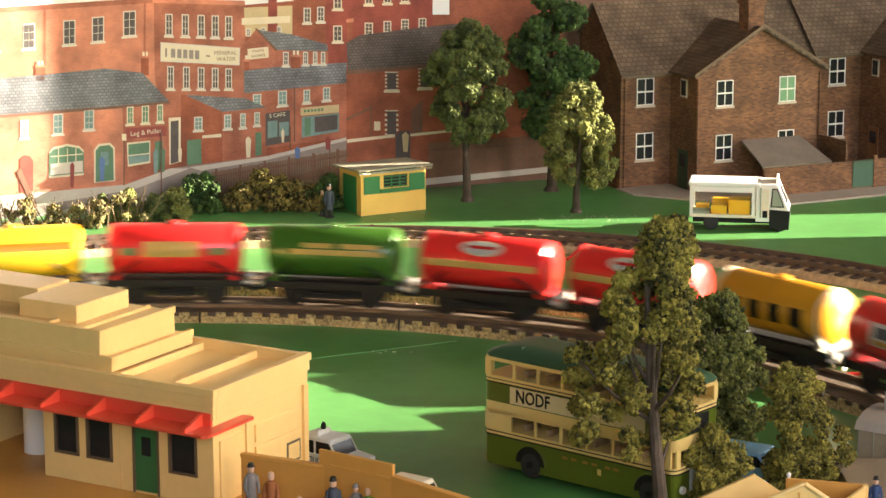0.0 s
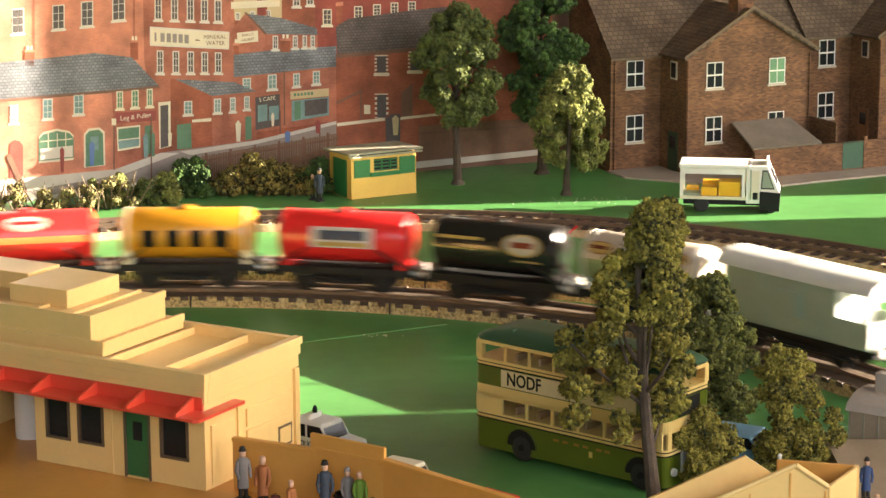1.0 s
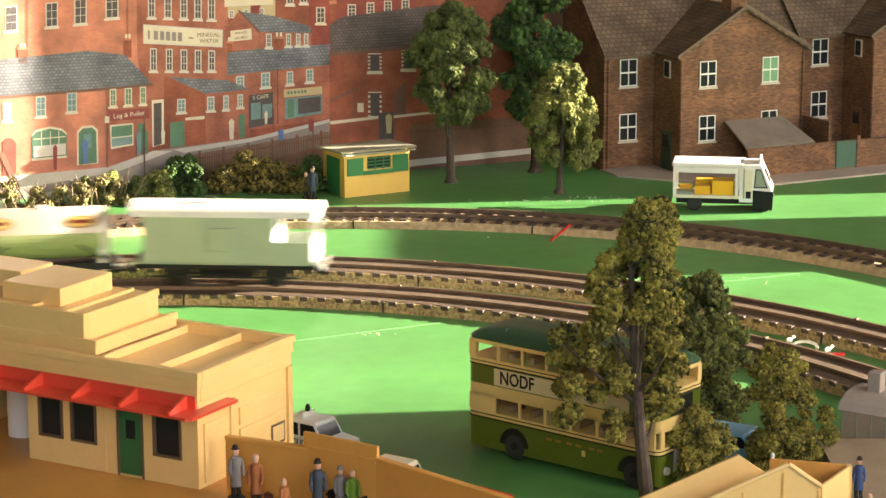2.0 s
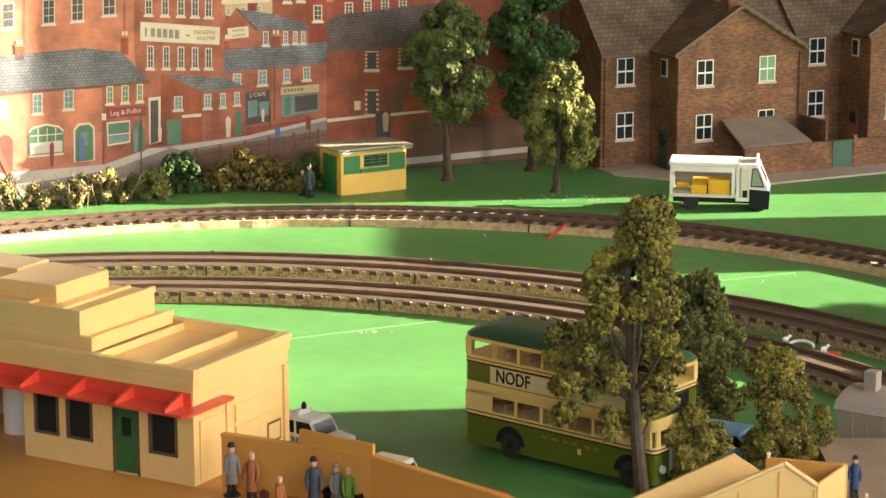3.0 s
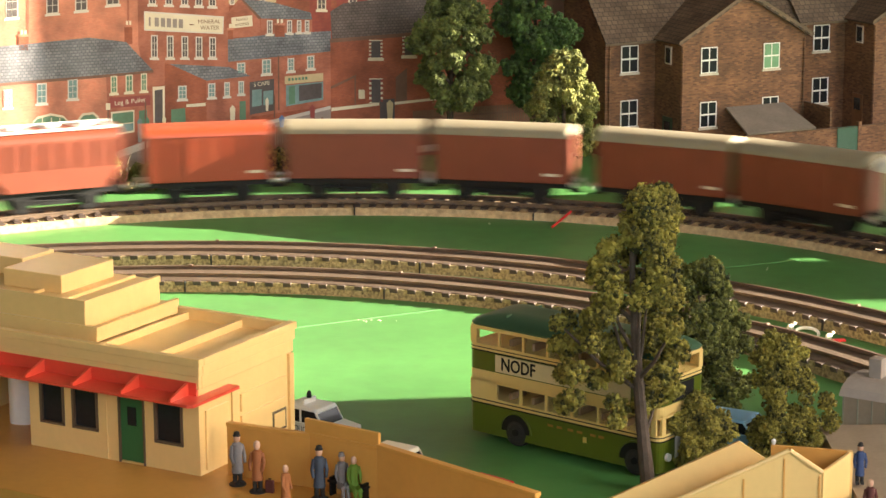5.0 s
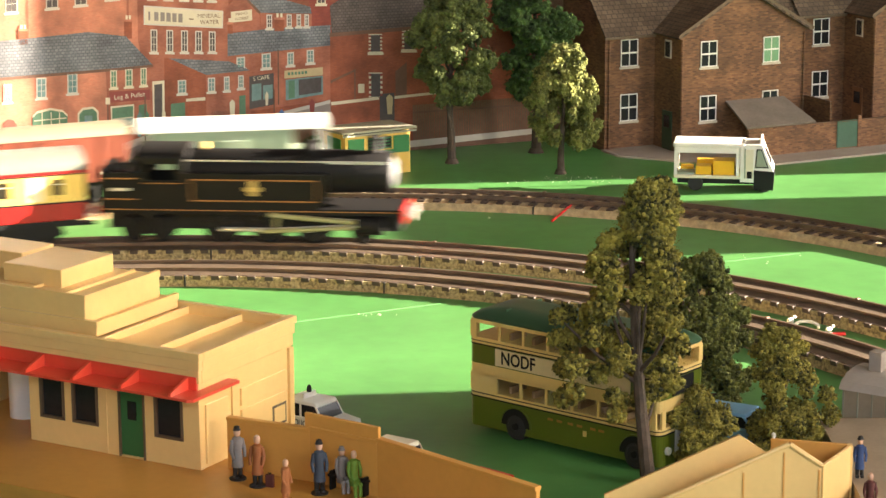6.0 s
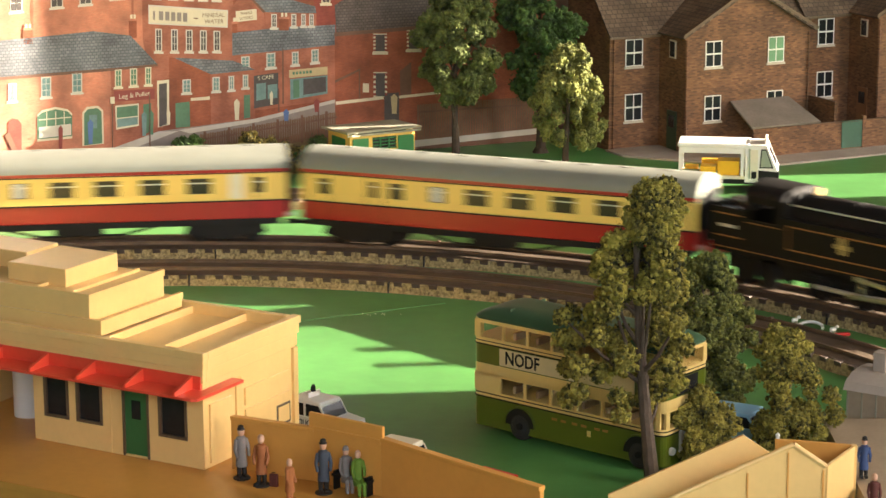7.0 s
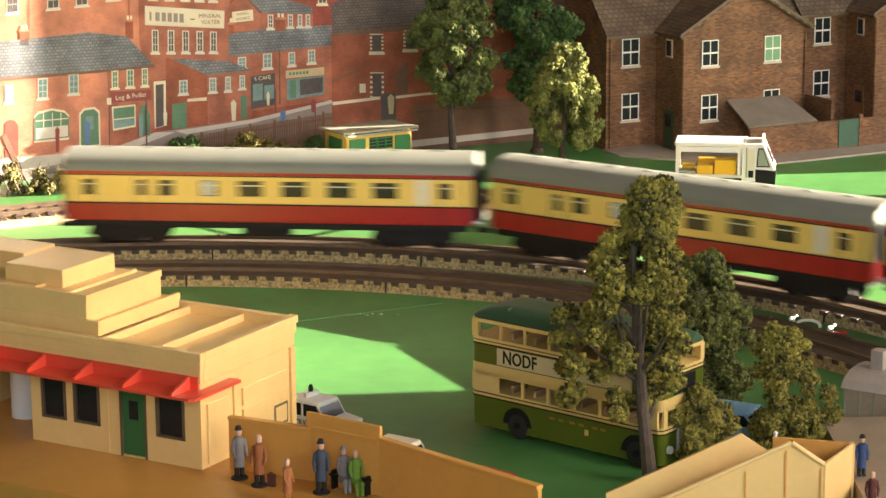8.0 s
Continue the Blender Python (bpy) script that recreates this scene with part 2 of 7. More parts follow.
def rod(bm, p, q, r0, r1=None, n=7):
    """A round bar from p to q, tapered."""
    p, q = Vector(p), Vector(q)
    r1 = r0 if r1 is None else r1
    turn = (q - p).to_track_quat("Z", "Y").to_matrix()
    ra = [bm.verts.new(p + turn @ Vector((r0 * math.cos(2 * math.pi * i / n), r0 * math.sin(2 * math.pi * i / n), 0))) for i in range(n)]
    rb = [bm.verts.new(q + turn @ Vector((r1 * math.cos(2 * math.pi * i / n), r1 * math.sin(2 * math.pi * i / n), 0))) for i in range(n)]
    for i in range(n):
        bm.faces.new((ra[i], ra[(i + 1) % n], rb[(i + 1) % n], rb[i]))
    bm.faces.new(ra[::-1])
    bm.faces.new(rb)
    return bm


def part(name, bm, material, parent=None, label="", smooth=False, m=None):
    """Link a bmesh as one mesh object under a thing or a part."""
    bmesh.ops.recalc_face_normals(bm, faces=bm.faces)
    me = bpy.data.meshes.new(name)
    bm.to_mesh(me)
    bm.free()
    me.materials.append(material)
    if smooth:
        me.polygons.foreach_set("use_smooth", [True] * len(me.polygons))
        me.set_sharp_from_angle(angle=radians(38))
    ob = new(name, me)
    if parent is not None:
        ob.parent = parent
    if m is not None:
        ob.matrix_basis = m
    if label:
        tagged(ob, label)
    return ob


def B():
    return bmesh.new()


def bx(*a, **k):
    return box(B(), *a, **k)


def thing(name, label, category, m, group="", kind=""):
    ob = new(name)
    ob.empty_display_size = 0.01
    ob.matrix_basis = m
    return tagged(ob, label, category, group, kind)


def letters(name, text, size, material, parent, m, label="", depth=0.00008, bold=0.0):
    """Raised lettering in the built-in font, as a mesh lying in its own xy plane."""
    cu = bpy.data.curves.new(name, "FONT")
    cu.body, cu.size, cu.extrude, cu.align_x, cu.align_y = text, size, depth, "CENTER", "CENTER"
    cu.offset = bold
    cu.resolution_u = 3
    tmp = bpy.data.objects.new(name, cu)
    scene.collection.objects.link(tmp)
    me = bpy.data.meshes.new_from_object(tmp.evaluated_get(bpy.context.evaluated_depsgraph_get()))
    bpy.data.objects.remove(tmp)
    bpy.data.curves.remove(cu)
    me.materials.clear()
    me.materials.append(material)
    ob = new(name, me)
    ob.parent = parent
    ob.matrix_basis = m
    if label:
        tagged(ob, label)
    return ob
# ---- baseboard and room ----
RAIL_Z = 0.0078
ground = tagged(part("ground", bx(-2.6, 1.5, -1.12, 2.1, -0.018, 0.0), M["board"]), "green painted baseboard of a model railway, slightly scuffed", "baseboard", kind="structure")




def room():
    """Unseen walls, floor and ceiling round the layout, with openings that shape the light."""
    def wall(name, b, label):
        tagged(part(name, b, M["wall"]), label, "wall", kind="structure")
    wall("wall_north", bx(-2.8, 1.6, 2.2, 2.3, -0.8, 1.7), "plain painted room wall behind the layout")
    wall("wall_west", bx(-2.8, -2.7, -1.15, 2.2, -0.8, 1.7), "plain painted room wall")
    b = bx(-2.8, 1.56, -1.25, -1.15, -0.8, 0.36)
    box(b, -2.8, 1.56, -1.25, -1.15, 1.34, 1.7)
    box(b, -2.8, -0.62, -1.25, -1.15, 0.36, 1.34)
    box(b, 1.32, 1.56, -1.25, -1.15, 0.36, 1.34)
    wall("wall_south", b, "unseen room wall with an assumed opening for the fill lamp")
    b = bx(1.56, 1.62, -1.25, -0.44, -0.8, 1.7)
    # wall keeps sun off the foreground; opening added for the side fill lamp
    box(b, 1.56, 1.62, 0.30, WIN_Y0, -0.8, 1.7)
    box(b, 1.56, 1.62, -0.44, 0.30, -0.8, 0.38)
    box(b, 1.56, 1.62, -0.44, 0.30, 1.12, 1.7)
    box(b, 1.56, 1.62, WIN_Y1, 2.3, -0.8, 1.7)
    box(b, 1.56, 1.62, WIN_Y0, WIN_Y1, -0.8, 0.10)
    # two unseen blocks added to shade parts of the board and the hut
    box(b, 1.56, 1.62, 1.400, 1.535, 0.10, 0.385)
    box(b, 1.56, 1.62, 1.612, WIN_Y1, 0.10, 0.407)
    box(b, 1.56, 1.62, WIN_Y0, WIN_Y1, 1.1, 1.7)
    wall("wall_east", b, "unseen room wall with openings and added piers that shape the low sun")
    tagged(part("ceiling", bx(-2.8, 1.62, -1.25, 2.3, 1.7, 1.76), M["wall"]), "plain ceiling", "ceiling", kind="structure")
    tagged(part("floor", bx(-2.8, 1.62, -1.25, 2.3, -0.86, -0.8), M["wood"]), "plain room floor", "floor", kind="structure")


WIN_Y0, WIN_Y1 = 1.150, 1.659
room()

# ---- tracks ----
class Line:
    """A track: an arc round c with radius r from angle a0 to a1 (from +y, clockwise), with straights beyond both ends. s = r * angle on the arc."""
    def __init__(self, c, r, a0, a1):
        self.c, self.r, self.a0, self.a1 = c, r, a0, a1

    def at(self, s, side=0.0, z=0.0):
        """Place and heading (towards growing s); side: metres outwards."""
        a = s / self.r
        k = min(max(a, self.a0), self.a1)
        d = (math.cos(k), -math.sin(k))
        o = (math.sin(k), math.cos(k))
        e = (a - k) * self.r
        return Vector((self.c[0] + o[0] * (self.r + side) + d[0] * e, self.c[1] + o[1] * (self.r + side) + d[1] * e, z)), math.atan2(d[1], d[0])


FRONT = Line((-0.142, 0.803), 0.3935, radians(-65), radians(90))
MIDDLE = Line((-0.142, 0.803), 0.4530, radians(-65), radians(90))
REAR = Line((-0.0624, 0.963), 0.4215, radians(-35), radians(60))


def sweep(bm, line, s0, s1, outline, step=0.01, wob=0.0):
    """Run a closed outline of (side, z) pairs along a track."""
    n = max(2, int((s1 - s0) / step))
    rings = []
    for i in range(n + 1):
        s = s0 + (s1 - s0) * i / n
        rings.append([bm.verts.new(line.at(s, u + wob * noise.noise((s * 90, u * 50, 3)), z)[0]) for u, z in outline])
    k = len(outline)
    for a, b in zip(rings, rings[1:]):
        for j in range(k):
            bm.faces.new((a[j], b[j], b[(j + 1) % k], a[(j + 1) % k]))
    bm.faces.new(rings[0][::-1])
    bm.faces.new(rings[-1])
    return bm


def build_track(name, line, label, s_vis, s_all, material, inner, outer, pitch=0.0098, infill=False, joints=()):
    tr = thing(name, label, "track", pose(0, 0, 0), kind="structure")
    top = 0.0042
    edge = [(-inner, 0), (-inner + 0.0010, 0.0052), (-0.0116, 0.0053), (-0.0108, top), (outer - 0.002, top), (outer, 0)] if infill else [(-inner, 0), (-inner + 0.0012, top), (outer - 0.002, top), (outer, 0)]
    part("ballast", sweep(B(), line, *s_all, edge, 0.004, 0.0008), material, tr, "speckled foam ballast strip")
    for side in (-0.0083, 0.0083):
        part("rail", sweep(B(), line, *s_all, [(side - 0.0012, 0.0050), (side - 0.0004, 0.0056), (side - 0.0004, 0.0068), (side - 0.0008, 0.0070), (side - 0.0008, RAIL_Z),
             (side + 0.0008, RAIL_Z), (side + 0.0008, 0.0070), (side + 0.0004, 0.0068), (side + 0.0004, 0.0056), (side + 0.0012, 0.0050)], 0.008), M["rail"], tr)
    if infill:
        part("infill", sweep(B(), line, *s_all, [(-0.0166, 0.0046), (-0.0162, 0.0056), (-0.0108, 0.0060), (0.0112, 0.0060), (0.0135, 0.0040)], 0.006, 0.0004), M["infill"], tr, "brown infill between the rails")
    for sj in joints:
        p, h = line.at(sj)
        jb = bx(-0.0004, 0.0004, -inner - 0.0004, -0.010, 0.0, 0.0055 if infill else 0.0043)
        part("joint_gap", jb, M["dark"], tr, m=Matrix.Translation(p) @ Matrix.Rotation(h, 4, "Z"))
        jc = bx(-0.0050, 0.0050, -0.0094, -0.0090, 0.0056, 0.0072)
        box(jc, -0.0008, 0.0008, 0.0072, 0.0094, 0.0070, 0.0084)
        part("rail_joiner", jc, M["rust"], tr, m=Matrix.Translation(p) @ Matrix.Rotation(h, 4, "Z"))
    base = bpy.data.meshes.new("sleeper")
    sb = box(B(), -0.0020, 0.0020, -0.0152, 0.0152, 0.0030, 0.0051, taper=0.0003)
    for sy in (-0.0083, 0.0083):
        box(sb, -0.0011, 0.0011, sy - 0.0021, sy + 0.0021, 0.0051, 0.0060)
    if infill:
        box(sb, -0.0020, 0.0020, -0.0184, -0.0122, 0.0036, 0.0057, taper=0.0002)
    sb.to_mesh(base)
    sb.free()
    base.materials.append(M["sleeper"])
    rest = B()
    s = s_all[0]
    i = 0
    while s < s_all[1]:
        p, h = line.at(s, 0.0)
        mm = Matrix.Translation(p) @ Matrix.Rotation(h + random.uniform(-0.01, 0.01), 4, "Z")
        if s_vis[0] < s < s_vis[1]:
            o = new("sleeper", base)
            o.parent, o.matrix_basis = tr, mm
        else:
            k = len(rest.verts)
            box(rest, -0.0020, 0.0020, -0.0152, 0.0152, 0.0030, 0.0051)
            rest.verts.ensure_lookup_table()
            for v in rest.verts[k:]:
                v.co = mm @ v.co
        s += pitch
        i += 1
    part("far_sleepers", rest, M["sleeper"], tr)["kind"] = "stuff"
    return tr


build_track("track_front", FRONT, "curved inner model track on speckled foam ballast", (-0.12, 0.48), (-0.75, 1.6), M["ballast"], 0.0185, 0.0185, infill=True, joints=(0.0080, 0.1170, 0.3200))
build_track("track_middle", MIDDLE, "curved middle model track on speckled foam ballast", (-0.16, 0.50), (-0.85, 1.7), M["ballast"], 0.0185, 0.0185, infill=True, joints=(0.0160, 0.1345, 0.3760))
build_track("track_rear", REAR, "outer model track on sandy foam ballast", (-0.30, 0.46), (-1.5, 2.1), M["ballast_pale"], 0.0185, 0.0180, joints=(0.0080, 0.1190))

# ---- printed backscene: thin paper layers on an oblique board ----
BACK = pose(-0.0166, 1.56, 0, 0, 0, 22)
backscene = thing("backdrop", "printed street backscene of red brick town buildings on a board", "backscene", BACK, kind="structure")
BM_ = dict(
    brick1=brick_mat("print_brick_orange", (0.55, 0.195, 0.12), (0.61, 0.235, 0.145), (0.50, 0.22, 0.14), bw=0.0020, bh=0.0008, bump=0.0),
    brick2=brick_mat("print_brick_red", (0.355, 0.115, 0.066), (0.42, 0.148, 0.086), (0.355, 0.13, 0.088), bw=0.0020, bh=0.0008, bump=0.0),
    brick3=brick_mat("print_brick_dark", (0.28, 0.078, 0.036), (0.34, 0.102, 0.048), (0.26, 0.085, 0.055), bw=0.0020, bh=0.0008, bump=0.0),
    brick4=brick_mat("print_brick_crimson", (0.27, 0.055, 0.040), (0.32, 0.070, 0.045), (0.25, 0.065, 0.05), bw=0.0022, bh=0.0009, bump=0.0),
    slate=brick_mat("print_slate", (0.155, 0.165, 0.185), (0.225, 0.235, 0.255), (0.11, 0.115, 0.13), bw=0.0026, bh=0.0019, bump=0.0),
    slate2=brick_mat("print_slate_dark", (0.105, 0.085, 0.080), (0.145, 0.115, 0.105), (0.07, 0.055, 0.05), bw=0.0026, bh=0.0019, bump=0.0),
    cream=mat("print_cream", (0.66, 0.58, 0.42), 0.7, var=0.08),
    white=mat("print_white", (0.60, 0.55, 0.47), 0.7, var=0.05),
    sky=mat("print_sky", (0.78, 0.78, 0.76), 0.7, var=0.04, scale=8),
    dark=mat("print_dark", (0.085, 0.070, 0.066), 0.7, var=0.3),
    green=mat("print_green", (0.10, 0.20, 0.12), 0.7, var=0.2),
    teal=mat("print_teal", (0.16, 0.25, 0.24), 0.7, var=0.3),
    red=mat("print_red", (0.26, 0.055, 0.045), 0.7, var=0.1),
    road=mat("print_road", (0.26, 0.215, 0.19), 0.7, var=0.15, scale=30),
    pave=mat("print_pavement", (0.52, 0.47, 0.40), 0.7, var=0.1, scale=30),
    fence=mat("print_fence", (0.17, 0.092, 0.052), 0.7, var=0.25, scale=80),
    grass=mat("print_verge", (0.20, 0.13, 0.06), 0.7, var=0.4, scale=60),
    blue=mat("print_blue", (0.10, 0.17, 0.36), 0.7, var=0.1),
    sand=mat("print_sandstone", (0.52, 0.40, 0.22), 0.7, var=0.12),
    brown=mat("print_brown", (0.16, 0.08, 0.05), 0.7, var=0.2),
)


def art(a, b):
    """Fits a grid in the camera's view onto the board, as metres along and up."""
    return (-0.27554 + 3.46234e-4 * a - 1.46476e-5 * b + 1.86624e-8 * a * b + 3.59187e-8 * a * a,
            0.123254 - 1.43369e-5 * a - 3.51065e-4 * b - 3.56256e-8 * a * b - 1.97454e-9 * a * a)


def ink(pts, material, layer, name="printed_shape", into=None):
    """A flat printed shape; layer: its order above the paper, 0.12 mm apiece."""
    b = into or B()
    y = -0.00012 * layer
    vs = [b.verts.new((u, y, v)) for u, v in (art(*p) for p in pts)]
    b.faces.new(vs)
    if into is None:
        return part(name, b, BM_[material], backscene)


def quad(a0, b0, a1, b1, skew=0.0):
    return [(a0, b0), (a1, b0 + skew * (a1 - a0)), (a1, b1 + skew * (a1 - a0)), (a0, b1)]


def sashes(rows, layer, glass="dark", frame="white", skew=0.0, name="printed_window", sill=True):
    """Printed windows: a pale surround, dark panes between glazing bars, a sill."""
    f, g = B(), B()
    for a, b, w, h in rows:
        ink(quad(a - w / 2, b, a + w / 2, b + h, skew), None, layer, into=f)
        if sill:
            ink(quad(a - w / 2 - 2.5, b + h, a + w / 2 + 2.5, b + h + 4, skew), None, layer, into=f)
        n, m = 2, 3
        for i in range(n):
            for j in range(m):
                pw, ph = (w - 3.0) / n, (h - 3.0) / m
                x, y = a - w / 2 + 1.5 + i * pw, b + 1.5 + j * ph + skew * (x_off(i, pw, w))
                ink(quad(x + 0.5, y + 0.5, x + pw - 0.5, y + ph - 0.5, skew), None, layer + 1, into=g)
    part(name, f, BM_[frame], backscene)
    part(name + "_panes", g, BM_[glass], backscene)


def x_off(i, pw, w):
    return -w / 2 + 1.5 + i * pw + w / 2


part("backing_board", bx(-0.55, 0.09, 0.0, 0.006, 0, 0.30), BM_["brick3"], backscene)
ink([(-420, -330), (760, -330), (760, -10), (-420, -10)], "sky", 1, "printed_sky")
# far roofs and crimson mill
ink([(385, -26), (560, -40), (560, 90), (385, 90)], "brick3", 1.5)
ink([(392, -22), (482, -26), (482, 24), (392, 26)], "sand", 2)
sashes([(404, 14, 9, 14), (430, 12, 9, 14), (458, 10, 9, 14)], 3, sill=False)
ink([(440, -60), (454, -60), (456, 20), (438, 20)], "brick4", 3, "printed_chimney")
ink([(392, -4), (478, -8), (478, 4), (392, 8)], "cream", 3.5)
ink([(484, -40), (545, -44), (545, 60), (484, 60)], "brick3", 2)
sashes([(508, -22, 13, 26), (532, -24, 13, 26)], 3)
ink([(541, -34), (730, -62), (730, 80), (541, 90)], "brick4", 2.5)
sashes([(562, 9, 16, 28), (617, 4, 15, 22), (650, 1, 14, 20), (681, -2, 14, 20), (712, -4, 14, 20), (562, -50, 15, 30), (617, -54, 14, 26), (650, -56, 14, 26), (681, -58, 14, 26)], 3.5, frame="cream")
ink([(578, 0), (589, -2), (588, 34), (578, 34)], "brick3", 5, "printed_chimney")
ink([(577, -2), (590, -4), (590, 3), (577, 4)], "brick1", 5.5, "printed_chimney")
# left mill
ink([(-420, -10), (-60, -16), (236, -34), (250, 175), (-420, 175)], "brick1", 2, "printed_building")
ink([(-420, -18), (-60, -22), (236, -40), (236, -31), (-60, -13), (-420, -8)], "brick2", 3)
sashes([(14, 6, 22, 44), (86, 0, 22, 43), (137, -6, 22, 44), (193, -16, 23, 44), (-50, 10, 22, 44), (-110, 14, 22, 44), (-170, 16, 22, 44)], 3, skew=-0.08)
ink(quad(40, -20, 44, 110), "brick2", 3)
ink(quad(218, -36, 222, 90), "brick2", 3)
# mill front with the sign
ink([(236, -36), (396, -30), (402, 140), (252, 175), (238, 100)], "brick2", 3, "printed_building")
ink([(234, -40), (398, -34), (398, -26), (234, -31)], "brick1", 4)
sashes([(263, -12, 13, 38), (292, -11, 13, 38), (320, -10, 13, 38), (345, -9, 13, 38), (369, -8, 13, 38)], 4, skew=0.03)
sashes([(266, 80, 12, 40), (294, 81, 12, 39), (320, 82, 12, 38), (345, 83, 12, 37), (369, 84, 12, 36)], 4, skew=0.03)
ink([(248, 38), (389, 48), (388, 79), (248, 72)], "white", 5, "printed_sign")
ink([(250, 40.5), (387, 50), (386, 76.5), (250, 69.5)], "cream", 6, "printed_sign")
for i, a in enumerate((256, 266.5, 277.5, 288, 298.5, 309)):
    w = 3.5 if i == 0 else 7.5
    ink([(a, 48.5 + i * 0.75), (a + w, 49 + i * 0.75), (a + w, 64.5 + i * 0.75), (a, 64 + i * 0.75)], "road", 7, "printed_sign_bar")
ink([(328, 61), (336, 61.5), (336, 63.5), (328, 63)], "brown", 7, "printed_sign_bar")


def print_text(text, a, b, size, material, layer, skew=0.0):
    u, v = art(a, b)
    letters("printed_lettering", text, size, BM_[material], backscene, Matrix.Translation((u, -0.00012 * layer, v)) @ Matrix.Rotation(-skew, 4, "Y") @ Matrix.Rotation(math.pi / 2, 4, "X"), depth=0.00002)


print_text("MINERAL", 363, 57, 0.0037, "brown", 7, -0.04)
print_text("WATER", 364, 68, 0.0037, "brown", 7, -0.04)
# piano works
ink([(396, 42), (417, 16), (452, 50), (456, 82), (396, 86)], "brick2", 4, "printed_building")
ink([(417, 16), (478, 24), (543, 42), (545, 54), (452, 52)], "slate", 4.5, "printed_roof")
ink([(454, 52), (545, 53), (545, 86), (456, 86)], "brick2", 4)
ink([(415, 14), (419, 14), (456, 52), (451, 53)], "brown", 5)
sashes([(470, 55, 10, 24), (505, 55, 9, 22), (522, 55, 8, 21), (536, 55, 8, 21)], 5.2)
ink([(402, 50), (439, 46), (440, 65), (403, 69)], "cream", 5.5, "printed_sign")
print_text("PIANO", 421, 53.5, 0.0026, "brown", 6.5, 0.08)
print_text("WORKS", 421, 62, 0.0026, "brown", 6.5, 0.08)
for a, b, w, h in ((479, 60, 17, 24), (396, 68, 9, 20), (213, 62, 14, 34), (26, 78, 16, 28)):
    ink(quad(a, b, a + w, b + h), "brick3", 6.0, "printed_chimney")
    ink(quad(a - 1, b, a + w + 1, b + 4), "brick1", 6.6, "printed_chimney")
    for k in (0.2, 0.6):
        ink(quad(a + w * k, b - 7, a + w * k + 4, b), "cream", 6.6, "printed_chimney_pot")
# middle terrace with shops
ink([(396, 88), (470, 80), (578, 74), (578, 110), (396, 128)], "slate", 5, "printed_roof")
ink([(396, 126), (578, 108), (578, 206), (434, 226), (396, 205)], "brick2", 4.6, "printed_building")
sashes([(419, 130, 15, 20), (464, 124, 16, 26), (507, 122, 12, 23), (542, 118, 13, 23)], 5.6, skew=-0.08, glass="teal")
ink(quad(484, 117, 486.5, 214), "brown", 6)
ink([(434, 164), (477, 158), (477, 214), (434, 222)], "dark", 6, "printed_shopfront")
ink([(438, 178), (455, 176), (455, 205), (438, 208)], "teal", 7)
ink([(458, 180), (475, 178), (475, 203), (458, 205)], "teal", 7)
print_text("S CAFE", 455, 167, 0.0036, "cream", 7, 0.06)
ink([(496, 154), (564, 148), (564, 162), (496, 168)], "sand", 6, "printed_shop_sign")
for a in (502, 508, 514, 520, 526, 532):
    ink([(a, 157 - (a - 502) * 0.08), (a + 4, 157 - (a - 502) * 0.08), (a + 4, 162 - (a - 502) * 0.08), (a, 162 - (a - 502) * 0.08)], "green", 7)
ink([(498, 170), (564, 163), (564, 196), (498, 207)], "teal", 6, "printed_shopfront")
ink([(521, 170), (561, 166), (561, 192), (521, 198)], "dark", 7)
ink([(503, 172), (514, 171), (514, 202), (503, 204)], "green", 7)
# doorway and low block
ink([(262, 172), (284, 170), (284, 250), (262, 256)], "cream", 5)
ink([(266, 178), (280, 176), (280, 250), (266, 254)], "dark", 6)
ink([(284, 130), (296, 132), (358, 158), (360, 262), (300, 262), (284, 250)], "brick3", 4.4, "printed_building")
ink([(357, 157), (434, 150), (436, 242), (358, 256)], "brick2", 5, "printed_building")
ink([(292, 131), (398, 137), (436, 153), (358, 161)], "slate", 6, "printed_roof")
sashes([(315, 170, 15, 24), (367, 166, 13, 25), (394, 164, 10, 25), (419, 162, 10, 23)], 6, skew=-0.05, glass="teal")
ink([(295, 212), (320, 209), (321, 254), (295, 256)], "green", 6, "printed_gate")
ink([(416, 198), (427, 197), (427, 238), (416, 240)], "green", 6, "printed_door")
ink([(322, 203), (356, 200), (356, 206), (322, 208)], "cream", 6)
# near terrace
ink([(-420, 172), (-60, 166), (182, 147), (186, 296), (-60, 318), (-420, 330)], "brick1", 5, "printed_building")
ink([(180, 147), (262, 143), (264, 262), (186, 296)], "brick2", 5.2, "printed_building")
ink([(-420, 116), (-60, 104), (60, 93), (150, 84), (184, 150), (-60, 170), (-420, 178)], "slate", 6, "printed_roof")
ink([(150, 84), (216, 92), (264, 143), (184, 152)], "slate", 6.2, "printed_roof")
ink([(-60, 168), (184, 149), (264, 142), (264, 146), (184, 154), (-60, 173)], "brown", 7)
sashes([(6, 176, 15, 32), (66, 165, 18, 36), (121, 158, 18, 35), (-60, 180, 18, 34)], 7, skew=-0.06, glass="teal")
sashes([(194, 152, 12, 31), (221, 150, 13, 31), (247, 148, 11, 31)], 7, skew=-0.05, glass="green", frame="cream")
b = [(50, 276), (50, 236), (58, 228), (82, 222), (104, 226), (112, 234), (112, 270)]
ink([(a, y - 4) if y < 250 else (a, y + 4) for a, y in b], "cream", 6.6)
ink(b, "green", 7, "printed_shop_window")
ink([(53, 254), (110, 248), (110, 268), (53, 274)], "white", 8)
for a in (66, 82, 97):
    ink(quad(a, 226, a + 1.6, 252), "cream", 8.2)
